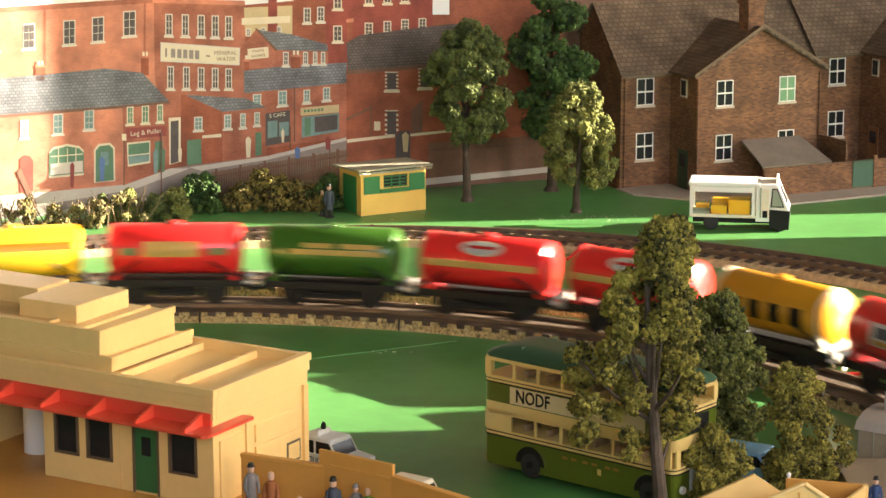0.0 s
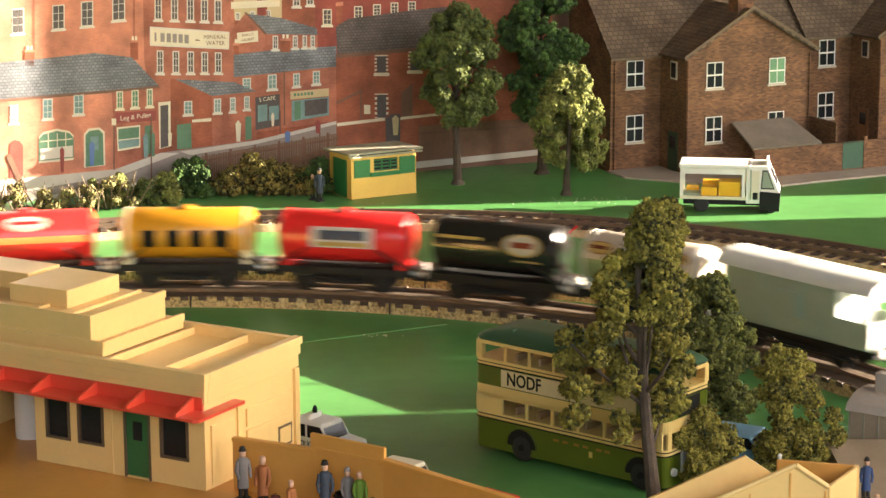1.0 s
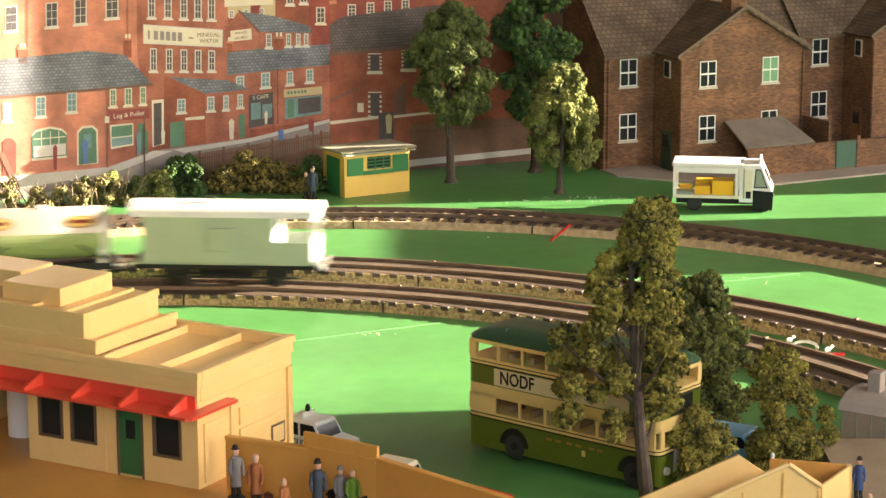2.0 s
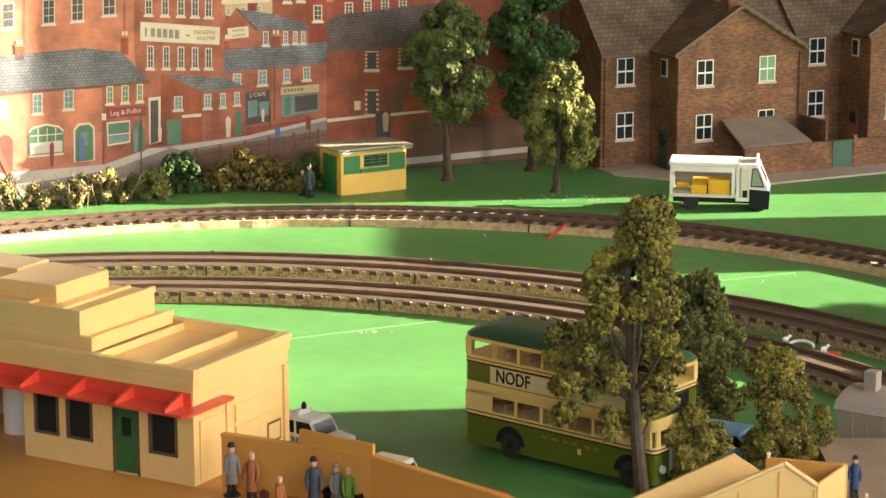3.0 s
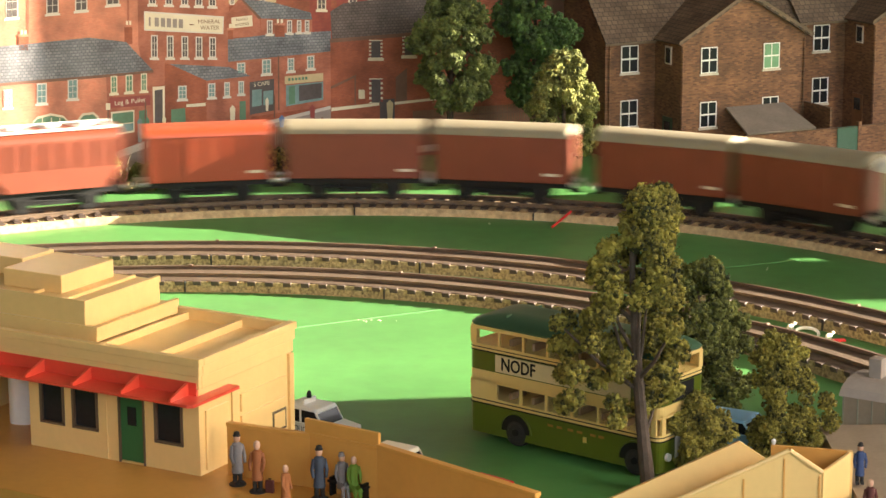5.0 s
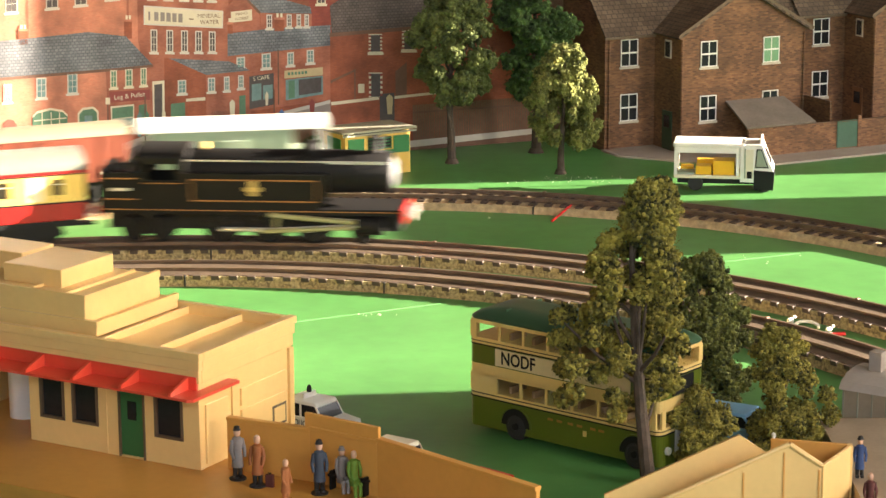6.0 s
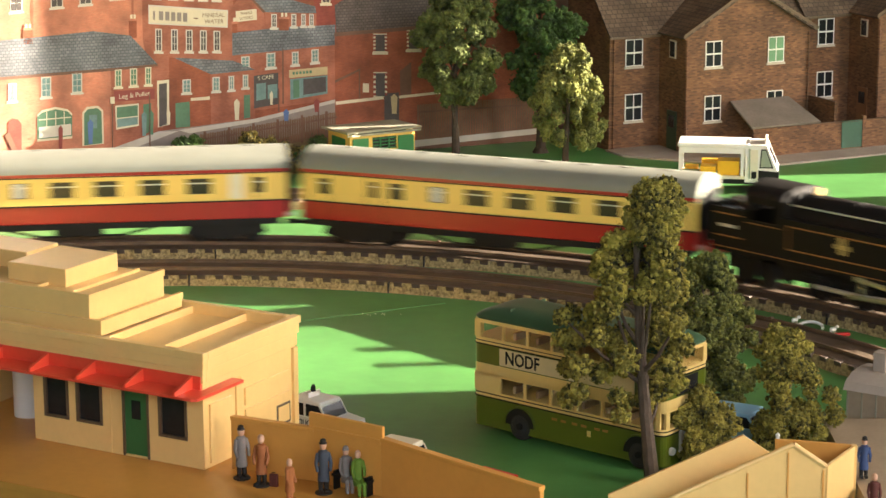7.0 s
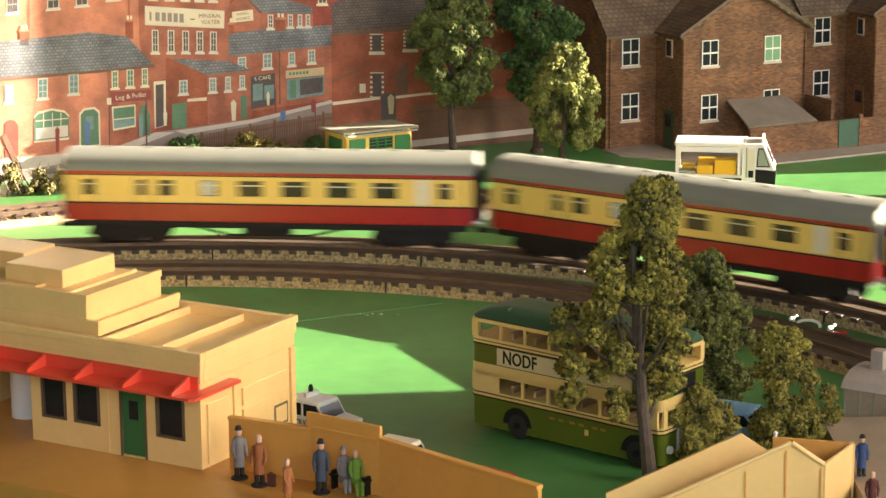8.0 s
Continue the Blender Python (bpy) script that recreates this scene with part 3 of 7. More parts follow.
ink([(53, 240), (110, 235), (110, 237), (53, 242)], "cream", 8.2)
ink([(130, 288), (130, 228), (138, 218), (158, 216), (167, 224), (168, 284)], "cream", 6.8)
ink([(133, 287), (133, 230), (140, 222), (157, 220), (164, 227), (165, 283)], "green", 7.6, "printed_door")
ink(quad(142, 232, 156, 256), "teal", 8.4)
ink([(-2, 306), (-2, 246), (6, 238), (16, 240), (22, 248), (22, 303)], "brick4", 7, "printed_door")
ink([(186, 190), (258, 186), (258, 204), (186, 209)], "red", 7.4, "printed_shop_sign")
print_text("Leg & Pullet", 222, 197.5, 0.0042, "cream", 8.6, 0.055)
ink([(188, 216), (230, 212), (230, 252), (190, 259)], "cream", 7)
ink([(191, 219), (228, 215), (228, 234), (191, 238)], "green", 8)
ink([(191, 240), (228, 236), (228, 249), (192, 255)], "teal", 8)
ink([(238, 214), (252, 212), (252, 262), (238, 268)], "green", 7.2, "printed_door")
# road, pavement, verge
ink([(-420, 330), (-60, 316), (186, 293), (264, 262), (436, 240), (578, 206), (578, 250), (-60, 420), (-420, 440)], "road", 5.6, "printed_road")
ink([(-420, 330), (-60, 314), (186, 291), (266, 262), (300, 262), (200, 300), (-60, 345), (-420, 356)], "pave", 6.2, "printed_pavement")
ink([(300, 260), (436, 240), (578, 206), (578, 212), (440, 246), (320, 266)], "pave", 6.2)
ink([(-60, 362), (110, 330), (330, 300), (345, 400), (-60, 420)], "pave", 6.4)
# right hand brick block
ink([(577, 40), (600, 26), (745, 8), (790, 5), (790, 76), (580, 92)], "slate2", 6, "printed_roof")
ink([(577, 90), (790, 74), (800, 260), (577, 262)], "brick3", 6.4, "printed_building")
ink([(576, 88), (790, 72), (790, 78), (576, 95)], "brown", 7)
for a, b_, w, h in ((657, 90, 18, 32), (716, 84, 18, 34), (657, 158, 18, 44)):
    ink(quad(a - w / 2 - 3, b_, a + w / 2 + 3, b_ + h), "cream", 7, "printed_window_quoin")
    for k in range(5):
        ink(quad(a - w / 2 - 3, b_ + 2 + k * h / 5, a + w / 2 + 3, b_ + 2 + (k + 0.5) * h / 5), "red", 7.5)
    ink(quad(a - w / 2 + 1, b_ + 2, a + w / 2 - 1, b_ + h - 1), "dark", 8.2, "printed_window")
    if h < 40:
        ink(quad(a - w / 2 - 5, b_ + h, a + w / 2 + 5, b_ + h + 5), "cream", 8.2)
ink([(577, 172), (622, 151), (622, 155), (577, 177)], "brown", 8)
ink(quad(619, 152, 621.5, 206), "brown", 8)
ink(quad(626, 178, 637, 194), "cream", 8)
ink([(578, 210), (662, 201), (663, 206), (578, 216)], "cream", 8)
ink([(578, 214), (662, 205), (664, 250), (578, 256)], "brick3", 7.6)
ink([(692, 206), (692, 156), (712, 140), (712, 200)], "brown", 7.6)
ink([(690, 200), (790, 190), (790, 194), (690, 205)], "cream", 8)
ink([(664, 196), (690, 194), (690, 262), (664, 262)], "dark", 7.4)
# plank fences
pk, rail_ = B(), B()
rng = random.Random(8)
for i in range(58):
    a = 338 + i * 4.15
    top = 268 - (a - 338) * 0.165 + rng.uniform(-0.8, 0.8)
    ink([(a, top), (a + 3.5, top - 0.5), (a + 3.5, top + 42), (a, top + 42.5)], None, 9 + (i % 2) * 0.4, into=pk)
for i in range(52):
    a = 722 + i * 4.3
    ink([(a, 216 - i * 0.28), (a + 3.6, 216 - i * 0.28), (a + 3.6, 292 - i * 0.55), (a, 292 - i * 0.55)], None, 9 + (i % 2) * 0.4, into=pk)
part("printed_fence", pk, BM_["fence"], backscene)["kind"] = "stuff"
for i in range(6):
    a = 344 + i * 43
    ink(quad(a, 262 - i * 7, a + 4.5, 312 - i * 7), "brown", 10, "printed_fence_post")
ink([(336, 276), (580, 236), (580, 239), (336, 279)], "brown", 10, "printed_fence_rail")
ink([(722, 228), (945, 214), (945, 217), (722, 231)], "brown", 10, "printed_fence_rail")
ink([(345, 308), (580, 270), (580, 330), (345, 360)], "grass", 8.6)
ink([(715, 280), (945, 258), (945, 268), (715, 292)], "pave", 11, "printed_kerb")
ink([(715, 292), (945, 268), (945, 300), (715, 310)], "brown", 10.6)
# lamp posts and small printed passers-by as plain strokes
for a, b0, b1 in ((183, 204, 292), (249, 196, 330), (477, 186, 228), (547, 226, 270)):
    ink(quad(a - 1.2, b0, a + 1.2, b1), "brown", 12, "printed_post")
ink(quad(179, 200, 187, 212), "cream", 12.4, "printed_lamp")
for a, b0, b1, w, c in ((91, 250, 296, 8, "red"), (144, 240, 284, 10, "blue"), (239, 226, 270, 9, "teal"), (252, 224, 268, 8, "green"), (282, 222, 250, 7, "cream"), (403, 204, 242, 10, "cream"), (464, 190, 215, 6, "cream"), (544, 204, 228, 10, "red"), (490, 222, 244, 10, "blue"), (681, 196, 232, 12, "sand")):
    ink([(a - w / 2, b0 + 6), (a, b0), (a + w / 2, b0 + 6), (a + w / 3, b1), (a - w / 3, b1)], c, 12, "printed_shape")
ink([(-8, 268), (0, 262), (30, 330), (22, 336)], "brown", 9, "printed_post")
side_board = tagged(part("backdrop_side", bx(0.0, 0.75, 0, 0.006, 0, 0.36), BM_["brown"], m=pose(0.0668, 1.5937, 0, 0, 0, 38)), "dark end of the printed backscene behind the houses", "backscene", kind="structure")
# ---- trees ----
_leaf_cache = {}


def flakes(bm_v, bm_f, c, rad, n, size, rng, squash=(1, 1, 1)):
    """Small leaf flakes over a clump, and its solid core."""
    base = len(bm_v)
    for i in range(n):
        z = rng.uniform(-1, 1)
        a = rng.uniform(0, 2 * math.pi)
        q = math.sqrt(1 - z * z)
        d = Vector((q * math.cos(a), q * math.sin(a), z))
        w = 1 + 0.35 * noise.noise(Vector(c) * 300 + d * 1.7)
        p = Vector((c[k] + d[k] * rad * w * squash[k] * rng.uniform(0.82, 1.08) for k in range(3)))
        t = d.orthogonal().normalized()
        t = Matrix.Rotation(rng.uniform(0, 6.28), 3, d) @ t
        u = d.cross(t)
        tilt = rng.uniform(-0.7, 0.7)
        u = (u * math.cos(tilt) + d * math.sin(tilt))
        s = size * rng.uniform(0.6, 1.3)
        k = len(bm_v)
        bm_v += [p - t * s * 0.5, p + u * s * 0.45 + d * s * 0.25, p + t * s * 0.5, p - u * s * 0.45 + d * s * 0.1]
        bm_f += [(k, k + 1, k + 2, k + 3)]


def blobs(bm_v, bm_f, c, rad, n, size, rng, squash=(1, 1, 1)):
    """Coarse foam lumps over a clump."""
    if "small" not in _leaf_cache:
        b = bmesh.new()
        bmesh.ops.create_icosphere(b, subdivisions=1, radius=1)
        _leaf_cache["small"] = ([v.co.copy() for v in b.verts], [tuple(v.index for v in f.verts) for f in b.faces])
        b.free()
    vs, fs = _leaf_cache["small"]
    for i in range(n):
        z, a = rng.uniform(-1, 1), rng.uniform(0, 6.283)
        q = math.sqrt(1 - z * z)
        r = rad * rng.uniform(0.62, 1.05)
        p = (c[0] + q * math.cos(a) * r * squash[0], c[1] + q * math.sin(a) * r * squash[1], c[2] + z * r * squash[2])
        s = size * rng.uniform(0.55, 1.35)
        k = len(bm_v)
        off = Vector((rng.uniform(0, 90), rng.uniform(0, 90), 0))
        for v in vs:
            w = 0.95 + 0.75 * noise.noise(v * 1.9 + off)
            bm_v.append(Vector((p[0] + v.x * s * w, p[1] + v.y * s * w, p[2] + v.z * s * w)))
        bm_f += [tuple(k + j for j in f) for f in fs]


def core(bm_v, bm_f, c, rad, rng, squash=(1, 1, 1)):
    if "ico" not in _leaf_cache:
        b = bmesh.new()
        bmesh.ops.create_icosphere(b, subdivisions=2, radius=1)
        _leaf_cache["ico"] = ([v.co.copy() for v in b.verts], [tuple(v.index for v in f.verts) for f in b.faces])
        b.free()
    vs, fs = _leaf_cache["ico"]
    k = len(bm_v)
    off = Vector((rng.uniform(0, 50), rng.uniform(0, 50), 0))
    for v in vs:
        w = 0.86 + 0.30 * noise.noise(v * 2.2 + off)
        bm_v.append(Vector((c[j] + v[j] * rad * w * squash[j] for j in range(3))))
    bm_f += [tuple(k + i for i in f) for f in fs]


def mesh_part(name, vs, fs, material, parent, label="", smooth=False):
    me = bpy.data.meshes.new(name)
    me.from_pydata(vs, [], fs)
    me.materials.append(material)
    ob = new(name, me)
    ob.parent = parent
    if label:
        tagged(ob, label)
    return ob


def tree(name, label, at, height, prof, material, trunk_r, seed, clump=0.006, n=110, leaf=0.0016, dens=130, trunk_top=0.8, lean=0.0, limbs=9, group="", depth=0.8, drop=1.0, lumps=34, bark="bark", stem_lean=None, bare=0.0):
    """prof: (height, left reach, right reach) rows of the crown's outline."""
    rng = random.Random(seed)
    t = thing(name, label, "tree", pose(*at), group)
    tb = B()
    pts = []
    zt = height * trunk_top
    k = 7
    for i in range(k + 1):
        f = i / k
        pts.append(Vector(((lean if stem_lean is None else stem_lean) * f * zt + 0.0012 * math.sin(3 * f + seed), 0.001 * math.sin(4 * f + seed * 2), f * zt)))
    rod(tb, pts[0] - Vector((0, 0, 0.0)), pts[0] + Vector((0, 0, 0.003)), trunk_r * 1.6, trunk_r * 1.1, 9)
    for i in range(k):
        rod(tb, pts[i], pts[i + 1], trunk_r * (1 - 0.75 * i / k), trunk_r * (1 - 0.75 * (i + 1) / k), 9)
    z0, z1 = prof[0][0], prof[-1][0]

    def reach(z, left):
        for a, b in zip(prof, prof[1:]):
            if a[0] <= z <= b[0]:
                f = (z - a[0]) / (b[0] - a[0] + 1e-9)
                return (a[1] + (b[1] - a[1]) * f) if left else (a[2] + (b[2] - a[2]) * f)
        return prof[-1][1] if left else prof[-1][2]
    vs, fs = [], []
    made = []
    while len(made) < n:
        z = rng.uniform(z0, z1)
        a = rng.uniform(0, 2 * math.pi)
        c, s = math.cos(a), math.sin(a)
        l, r = reach(z, True), reach(z, False)
        rx = r if c > 0 else l
        mid = (l + r) / 2
        f = math.sqrt(rng.uniform(0.20, 1.0))
        rc = clump * rng.uniform(0.7, 1.25)
        x, y = c * max(rx - rc * 0.7, 0.001) * f, s * max(mid * depth - rc * 0.6, 0.001) * f
        wob = 0.0018 * noise.noise((z * 200 + seed, a * 2, 0))
        p = (x + wob + lean * z, y, z)
        stem = (lean if stem_lean is None else stem_lean) * z
        if z < bare and abs(p[0] - stem - 0.001) < rc + 0.0018 and y < 0.006:
            continue
        made.append((p, rc))
    boughs = []
    for i in range(limbs):
        limb = B()
        boughs.append(limb)
        p, rc = made[rng.randrange(n)]
        zb = max(p[2] * rng.uniform(0.55, 0.8), height * 0.15)
        j = min(int(zb / zt * k), k - 1)
        q = pts[j].lerp(pts[j + 1], zb / zt * k - j) if zb < zt else pts[-1]
        m = (Vector(q) + Vector(p)) / 2 + Vector((0, 0, -0.002))
        rod(limb, q, m, trunk_r * 0.34, trunk_r * 0.24, 6)
        rod(limb, m, p, trunk_r * 0.24, trunk_r * 0.12, 6)
    for p, rc in made:
        sq = (1, 1, rng.uniform(0.75, 1.0) * drop)
        core(vs, fs, p, rc * 0.70, rng, sq)
        blobs(vs, fs, p, rc * 0.92, lumps, leaf * 0.95, rng, sq)
        flakes(vs, fs, p, rc * 1.04, dens // 3, leaf * 0.8, rng, sq)
    part("trunk", tb, M[bark], t, smooth=True)
    for limb in boughs:
        part("limb", limb, M[bark], t)
    mesh_part("crown", vs, fs, material, t)
    return t


tree("tree", "tall model tree with clumped olive foam foliage and bare trunk", (0.0758, 0.8580, 0), 0.118,
     [(0.027, 0.020, 0.000), (0.034, 0.035, 0.008), (0.042, 0.043, 0.014), (0.053, 0.048, 0.015), (0.064, 0.043, 0.011), (0.072, 0.033, 0.015), (0.079, 0.022, 0.014), (0.085, 0.029, 0.011), (0.094, 0.026, 0.010), (0.098, 0.015, 0.009), (0.105, 0.013, 0.010), (0.113, 0.010, 0.013), (0.118, 0.002, 0.010)],
     M["leaf_olive"], 0.0030, 3, clump=0.0054, n=126, trunk_top=0.86, limbs=14, dens=270, leaf=0.00095, lumps=85, stem_lean=-0.075, bare=0.072)
tree("tree", "dark green model tree with foam foliage beside the bus", (0.106, 0.943, 0), 0.068,
     [(0.006, 0.016, 0.018), (0.020, 0.022, 0.021), (0.036, 0.024, 0.021), (0.050, 0.023, 0.016), (0.060, 0.019, 0.010), (0.068, 0.010, 0.004)], M["leaf_moss"], 0.002, 11, clump=0.0048, n=105, limbs=8, dens=240, leaf=0.0009, lumps=90)
tree("tree", "small olive model tree with spreading foam foliage", (0.1288, 0.8914, 0), 0.054,
     [(0.006, 0.013, 0.028), (0.015, 0.012, 0.026), (0.021, 0.003, 0.025), (0.027, 0.004, 0.022), (0.035, 0.011, 0.015), (0.044, 0.012, 0.012), (0.050, 0.009, 0.010), (0.054, 0.004, 0.004)], M["leaf_olive"], 0.0018, 21, clump=0.0043, n=84, limbs=9, dens=240, leaf=0.0007, lumps=90)
tree("tree", "low olive model tree with foam foliage", (0.096, 0.880, 0), 0.029,
     [(0.004, 0.012, 0.014), (0.012, 0.018, 0.016), (0.021, 0.012, 0.016), (0.029, 0.003, 0.009)], M["leaf_olive"], 0.0016, 31, clump=0.0048, n=54, limbs=6, dens=240, leaf=0.0008, lumps=90)
tree("tree", "broad green model tree with clumped foliage in front of the backscene", (0.0033, 1.510, 0), 0.114,
     [(0.042, 0.012, 0.012), (0.050, 0.026, 0.028), (0.066, 0.029, 0.029), (0.085, 0.029, 0.030), (0.100, 0.024, 0.024), (0.110, 0.014, 0.014), (0.114, 0.005, 0.005)],
     M["leaf_green"], 0.0030, 41, clump=0.0068, n=78, leaf=0.0017, lumps=50, limbs=10, trunk_top=0.7, bark="bark_dark")
tree("tree", "tall dark green model tree behind the other trees", (0.058, 1.545, 0), 0.135,
     [(0.040, 0.018, 0.014), (0.060, 0.024, 0.030), (0.085, 0.028, 0.030), (0.110, 0.024, 0.030), (0.128, 0.014, 0.018), (0.135, 0.006, 0.006)],
     M["leaf_dark"], 0.0035, 51, clump=0.0078, n=74, leaf=0.0019, lumps=50, limbs=6, trunk_top=0.7, bark="bark_dark")
tree("willow_tree", "pale lime weeping willow model tree with drooping foliage", (0.0728, 1.472, 0), 0.079,
     [(0.019, 0.017, 0.025), (0.030, 0.025, 0.026), (0.050, 0.024, 0.023), (0.064, 0.020, 0.020), (0.073, 0.015, 0.016), (0.079, 0.009, 0.010)],
     M["leaf_lime"], 0.0026, 61, clump=0.0042, n=130, leaf=0.0011, lumps=50, limbs=5, trunk_top=0.7, drop=1.5, bark="bark_dark")


def bush(label, at, rx, ry, h, material, seed, n=30, clump=0.005, leaf=0.0018, dens=100, twigs=0):
    rng = random.Random(seed)
    t = thing("bush", label, "bush", pose(*at), "bushes along the backscene")
    vs, fs = [], []
    for i in range(n):
        a, f = rng.uniform(0, 6.283), math.sqrt(rng.random())
        z = rng.random()
        w = math.sqrt(max(0.05, 1 - z * z * 0.9))
        c = clump * rng.uniform(0.6, 1.2)
        p = (math.cos(a) * f * rx * w, math.sin(a) * f * ry * w, max(z * (h - c), c * 0.7))
        core(vs, fs, p, c * 0.6, rng)
        blobs(vs, fs, p, c * 0.9, 22, leaf * 0.7, rng)
        flakes(vs, fs, p, c * 1.1, dens // 2, leaf * 0.9, rng)
    mesh_part("foliage", vs, fs, material, t)
    for i in range(twigs):
        b = B()
        a, x, y = rng.uniform(-1.0, 1.0), rng.uniform(-rx, rx), rng.uniform(-ry, ry) * 0.7
        p = Vector((x, y, 0.0))
        q = p + Vector((math.sin(a) * h * 0.6, rng.uniform(-0.003, 0.003), h * rng.uniform(0.8, 1.15)))
        m = p.lerp(q, 0.55) + Vector((rng.uniform(-0.002, 0.002), 0, 0.001))
        rod(b, p, m, 0.0005, 0.0004, 5)
        rod(b, m, q, 0.0004, 0.0002, 5)
        rod(b, m, m + Vector((rng.uniform(-0.007, 0.007), 0, rng.uniform(0.003, 0.007))), 0.0003, 0.00015, 5)
        part("twig", b, M["twig"], t)
    return t


M["twig"] = mat("dry_twig", (0.16, 0.11, 0.065), 0.85, var=0.3, scale=200)
M["leaf_straw"] = mat("foam_leaf_straw", (0.060, 0.050, 0.016), 0.95, var=0.7, scale=160, hue=(0.17, 0.14, 0.05), island=0.6)
M["leaf_ochre"] = mat("foam_leaf_ochre", (0.055, 0.050, 0.012), 0.95, var=0.6, scale=160, hue=(0.15, 0.115, 0.025), island=0.7)
for i in range(6):
    bush("low straw-coloured twiggy bush beside the track", (-0.305 + i * 0.019, 1.405 + 0.004 * (i % 2) + i * 0.005, 0), 0.014, 0.010, 0.016 + 0.003 * (i % 3), M["leaf_straw"], 70 + i, 17, 0.0032, leaf=0.0013, dens=60, twigs=7)
for i in range(4):
    bush("pale green leafy bush beside the track", (-0.222 + i * 0.014, 1.440 + 0.003 * (i % 2) + i * 0.003, 0), 0.011, 0.009, 0.018 + 0.002 * (i % 2), M["leaf_lime" if i % 2 else "leaf_green"], 80 + i, 22, 0.0042)
bush("round dark green bush against the backscene", (-0.167, 1.475, 0), 0.017, 0.014, 0.026, M["leaf_dark"], 90, 40, 0.0052)
for i in range(5):
    bush("olive brown foam bush against the backscene", (-0.140 + i * 0.0135, 1.480 + 0.003 * (i % 2), 0), 0.012, 0.011, 0.018 + 0.005 * ((i * 2) % 3), M["leaf_ochre" if i < 4 else "leaf_dark"], 95 + i, 26, 0.0046)


# ---- station ----
ST = pose(-0.0922, 0.8420, 0.012, 0, 0, -29.7)
platform = thing("station_platform", "ochre moulded plastic station platform", "platform", pose(0, 0, 0))
part("slab", prism(B(), [(-0.3413, 0.930), (0.0061, 0.7318), (0.031, 0.757), (-0.025, 0.8125), (-0.0502, 0.830), (-0.0819, 0.8452), (-0.0600, 0.8975), (-0.2869, 1.0256)], 0, 0.012, "z"), M["platform"], platform)
slab_edge = bx(0.0, 0.40, -0.0010, 0.0, 0.0095, 0.0124, bev=0.0002)
part("edge_strip", slab_edge, M["platform"], platform, m=pose(-0.3413, 0.930, 0, 0, 0, -29.7))
def wall_with_holes(bm, x0, x1, z0, z1, y0, y1, holes):
    """A wall in the xz plane, y0 to y1 thick, with (x0, x1, z0, z1) openings that go through."""
    xs = sorted({x0, x1, *[h[0] for h in holes], *[h[1] for h in holes]})
    zs = sorted({z0, z1, *[h[2] for h in holes], *[h[3] for h in holes]})
    for xa, xb in zip(xs, xs[1:]):
        for za, zb in zip(zs, zs[1:]):
            cx, cz = (xa + xb) / 2, (za + zb) / 2
            if not any(h[0] < cx < h[1] and h[2] < cz < h[3] for h in holes):
                box(bm, xa, xb, y0, y1, za, zb)
    bmesh.ops.remove_doubles(bm, verts=bm.verts, dist=1e-6)
    bm.verts.index_update()
    seen = {}
    for f in bm.faces:
        seen.setdefault(tuple(sorted(v.index for v in f.verts)), []).append(f)
    bmesh.ops.delete(bm, geom=[f for fs in seen.values() if len(fs) > 1 for f in fs], context="FACES")
    return bm


station = thing("station_building", "cream plastic model station building with stepped roof and red canopy", "building", ST)
HOLES = [(-0.0748, -0.0634, 0.0105, 0.0270), (-0.0592, -0.0472, 0.0105, 0.0270), (-0.0372, -0.0252, 0.0006, 0.0270), (-0.0203, -0.0076, 0.0105, 0.0270)]
part("front_wall", wall_with_holes(B(), -0.0803, 0.0, 0, 0.0445, 0, 0.0016, HOLES), M["cream"], station)
part("side_wall", bx(-0.0016, 0, 0.0016, 0.0610, 0, 0.0445), M["cream"], station)
part("end_wall", bx(-0.0803, -0.0787, 0.0016, 0.0610, 0, 0.0445), M["cream"], station)
part("back_wall", bx(-0.22, -0.0016, 0.0594, 0.0612, 0, 0.0445), M["cream"], station)
part("far_block_wall", bx(-0.22, -0.125, 0.012, 0.0594, 0, 0.0445), M["cream"], station)
part("column", lathe(B(), [(0, 0.0062), (0.03, 0.0062), (0.0445, 0.0062)], n=20, centre=(-0.103, 0.024, 0)), M["white"], station, "pale rounded column", smooth=True)
# solid near-black block stands in for the unlit inside
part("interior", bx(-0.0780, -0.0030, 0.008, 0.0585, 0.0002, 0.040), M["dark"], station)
# panels and pilasters on the side wall
for y0, y1, z0, z1 in ((0.0035, 0.0180, 0.0015, 0.0245), (0.0265, 0.0575, 0.0180, 0.0250), (0.0265, 0.0575, 0.0040, 0.0165), (0.0205, 0.0245, 0.0015, 0.0300)):
    part("wall_panel", bx(0.0, 0.0009, y0, y1, z0, z1, bev=0.0002), M["cream"], station)
part("corner_post", bx(-0.001, 0.0012, 0.0592, 0.0622, 0, 0.0330), M["cream"], station)
part("side_window", bx(0.0006, 0.0010, 0.047, 0.0565, 0.004, 0.0125), M["frame"], station)
part("side_window_pane", bx(0.0010, 0.0012, 0.0480, 0.0555, 0.005, 0.0115), M["cream"], station)
for k, (z0, z1, o) in enumerate(((0.0335, 0.0385, 0.0010), (0.0385, 0.0425, 0.0016), (0.0425, 0.0455, 0.0022))):
    b = B()
    box(b, -0.22, o, -o, 0.0010, z0, z1, bev=0.0003)
    part("parapet_band", b, M["cream"], station)
    part("parapet_band", bx(-0.0016, o, 0.0010, 0.0612 + o, z0, z1, bev=0.0003), M["cream"], station)
part("parapet_band", bx(-0.0560, -0.0016, 0.0590, 0.0620, 0.0385, 0.0455, bev=0.0003), M["cream"], station)
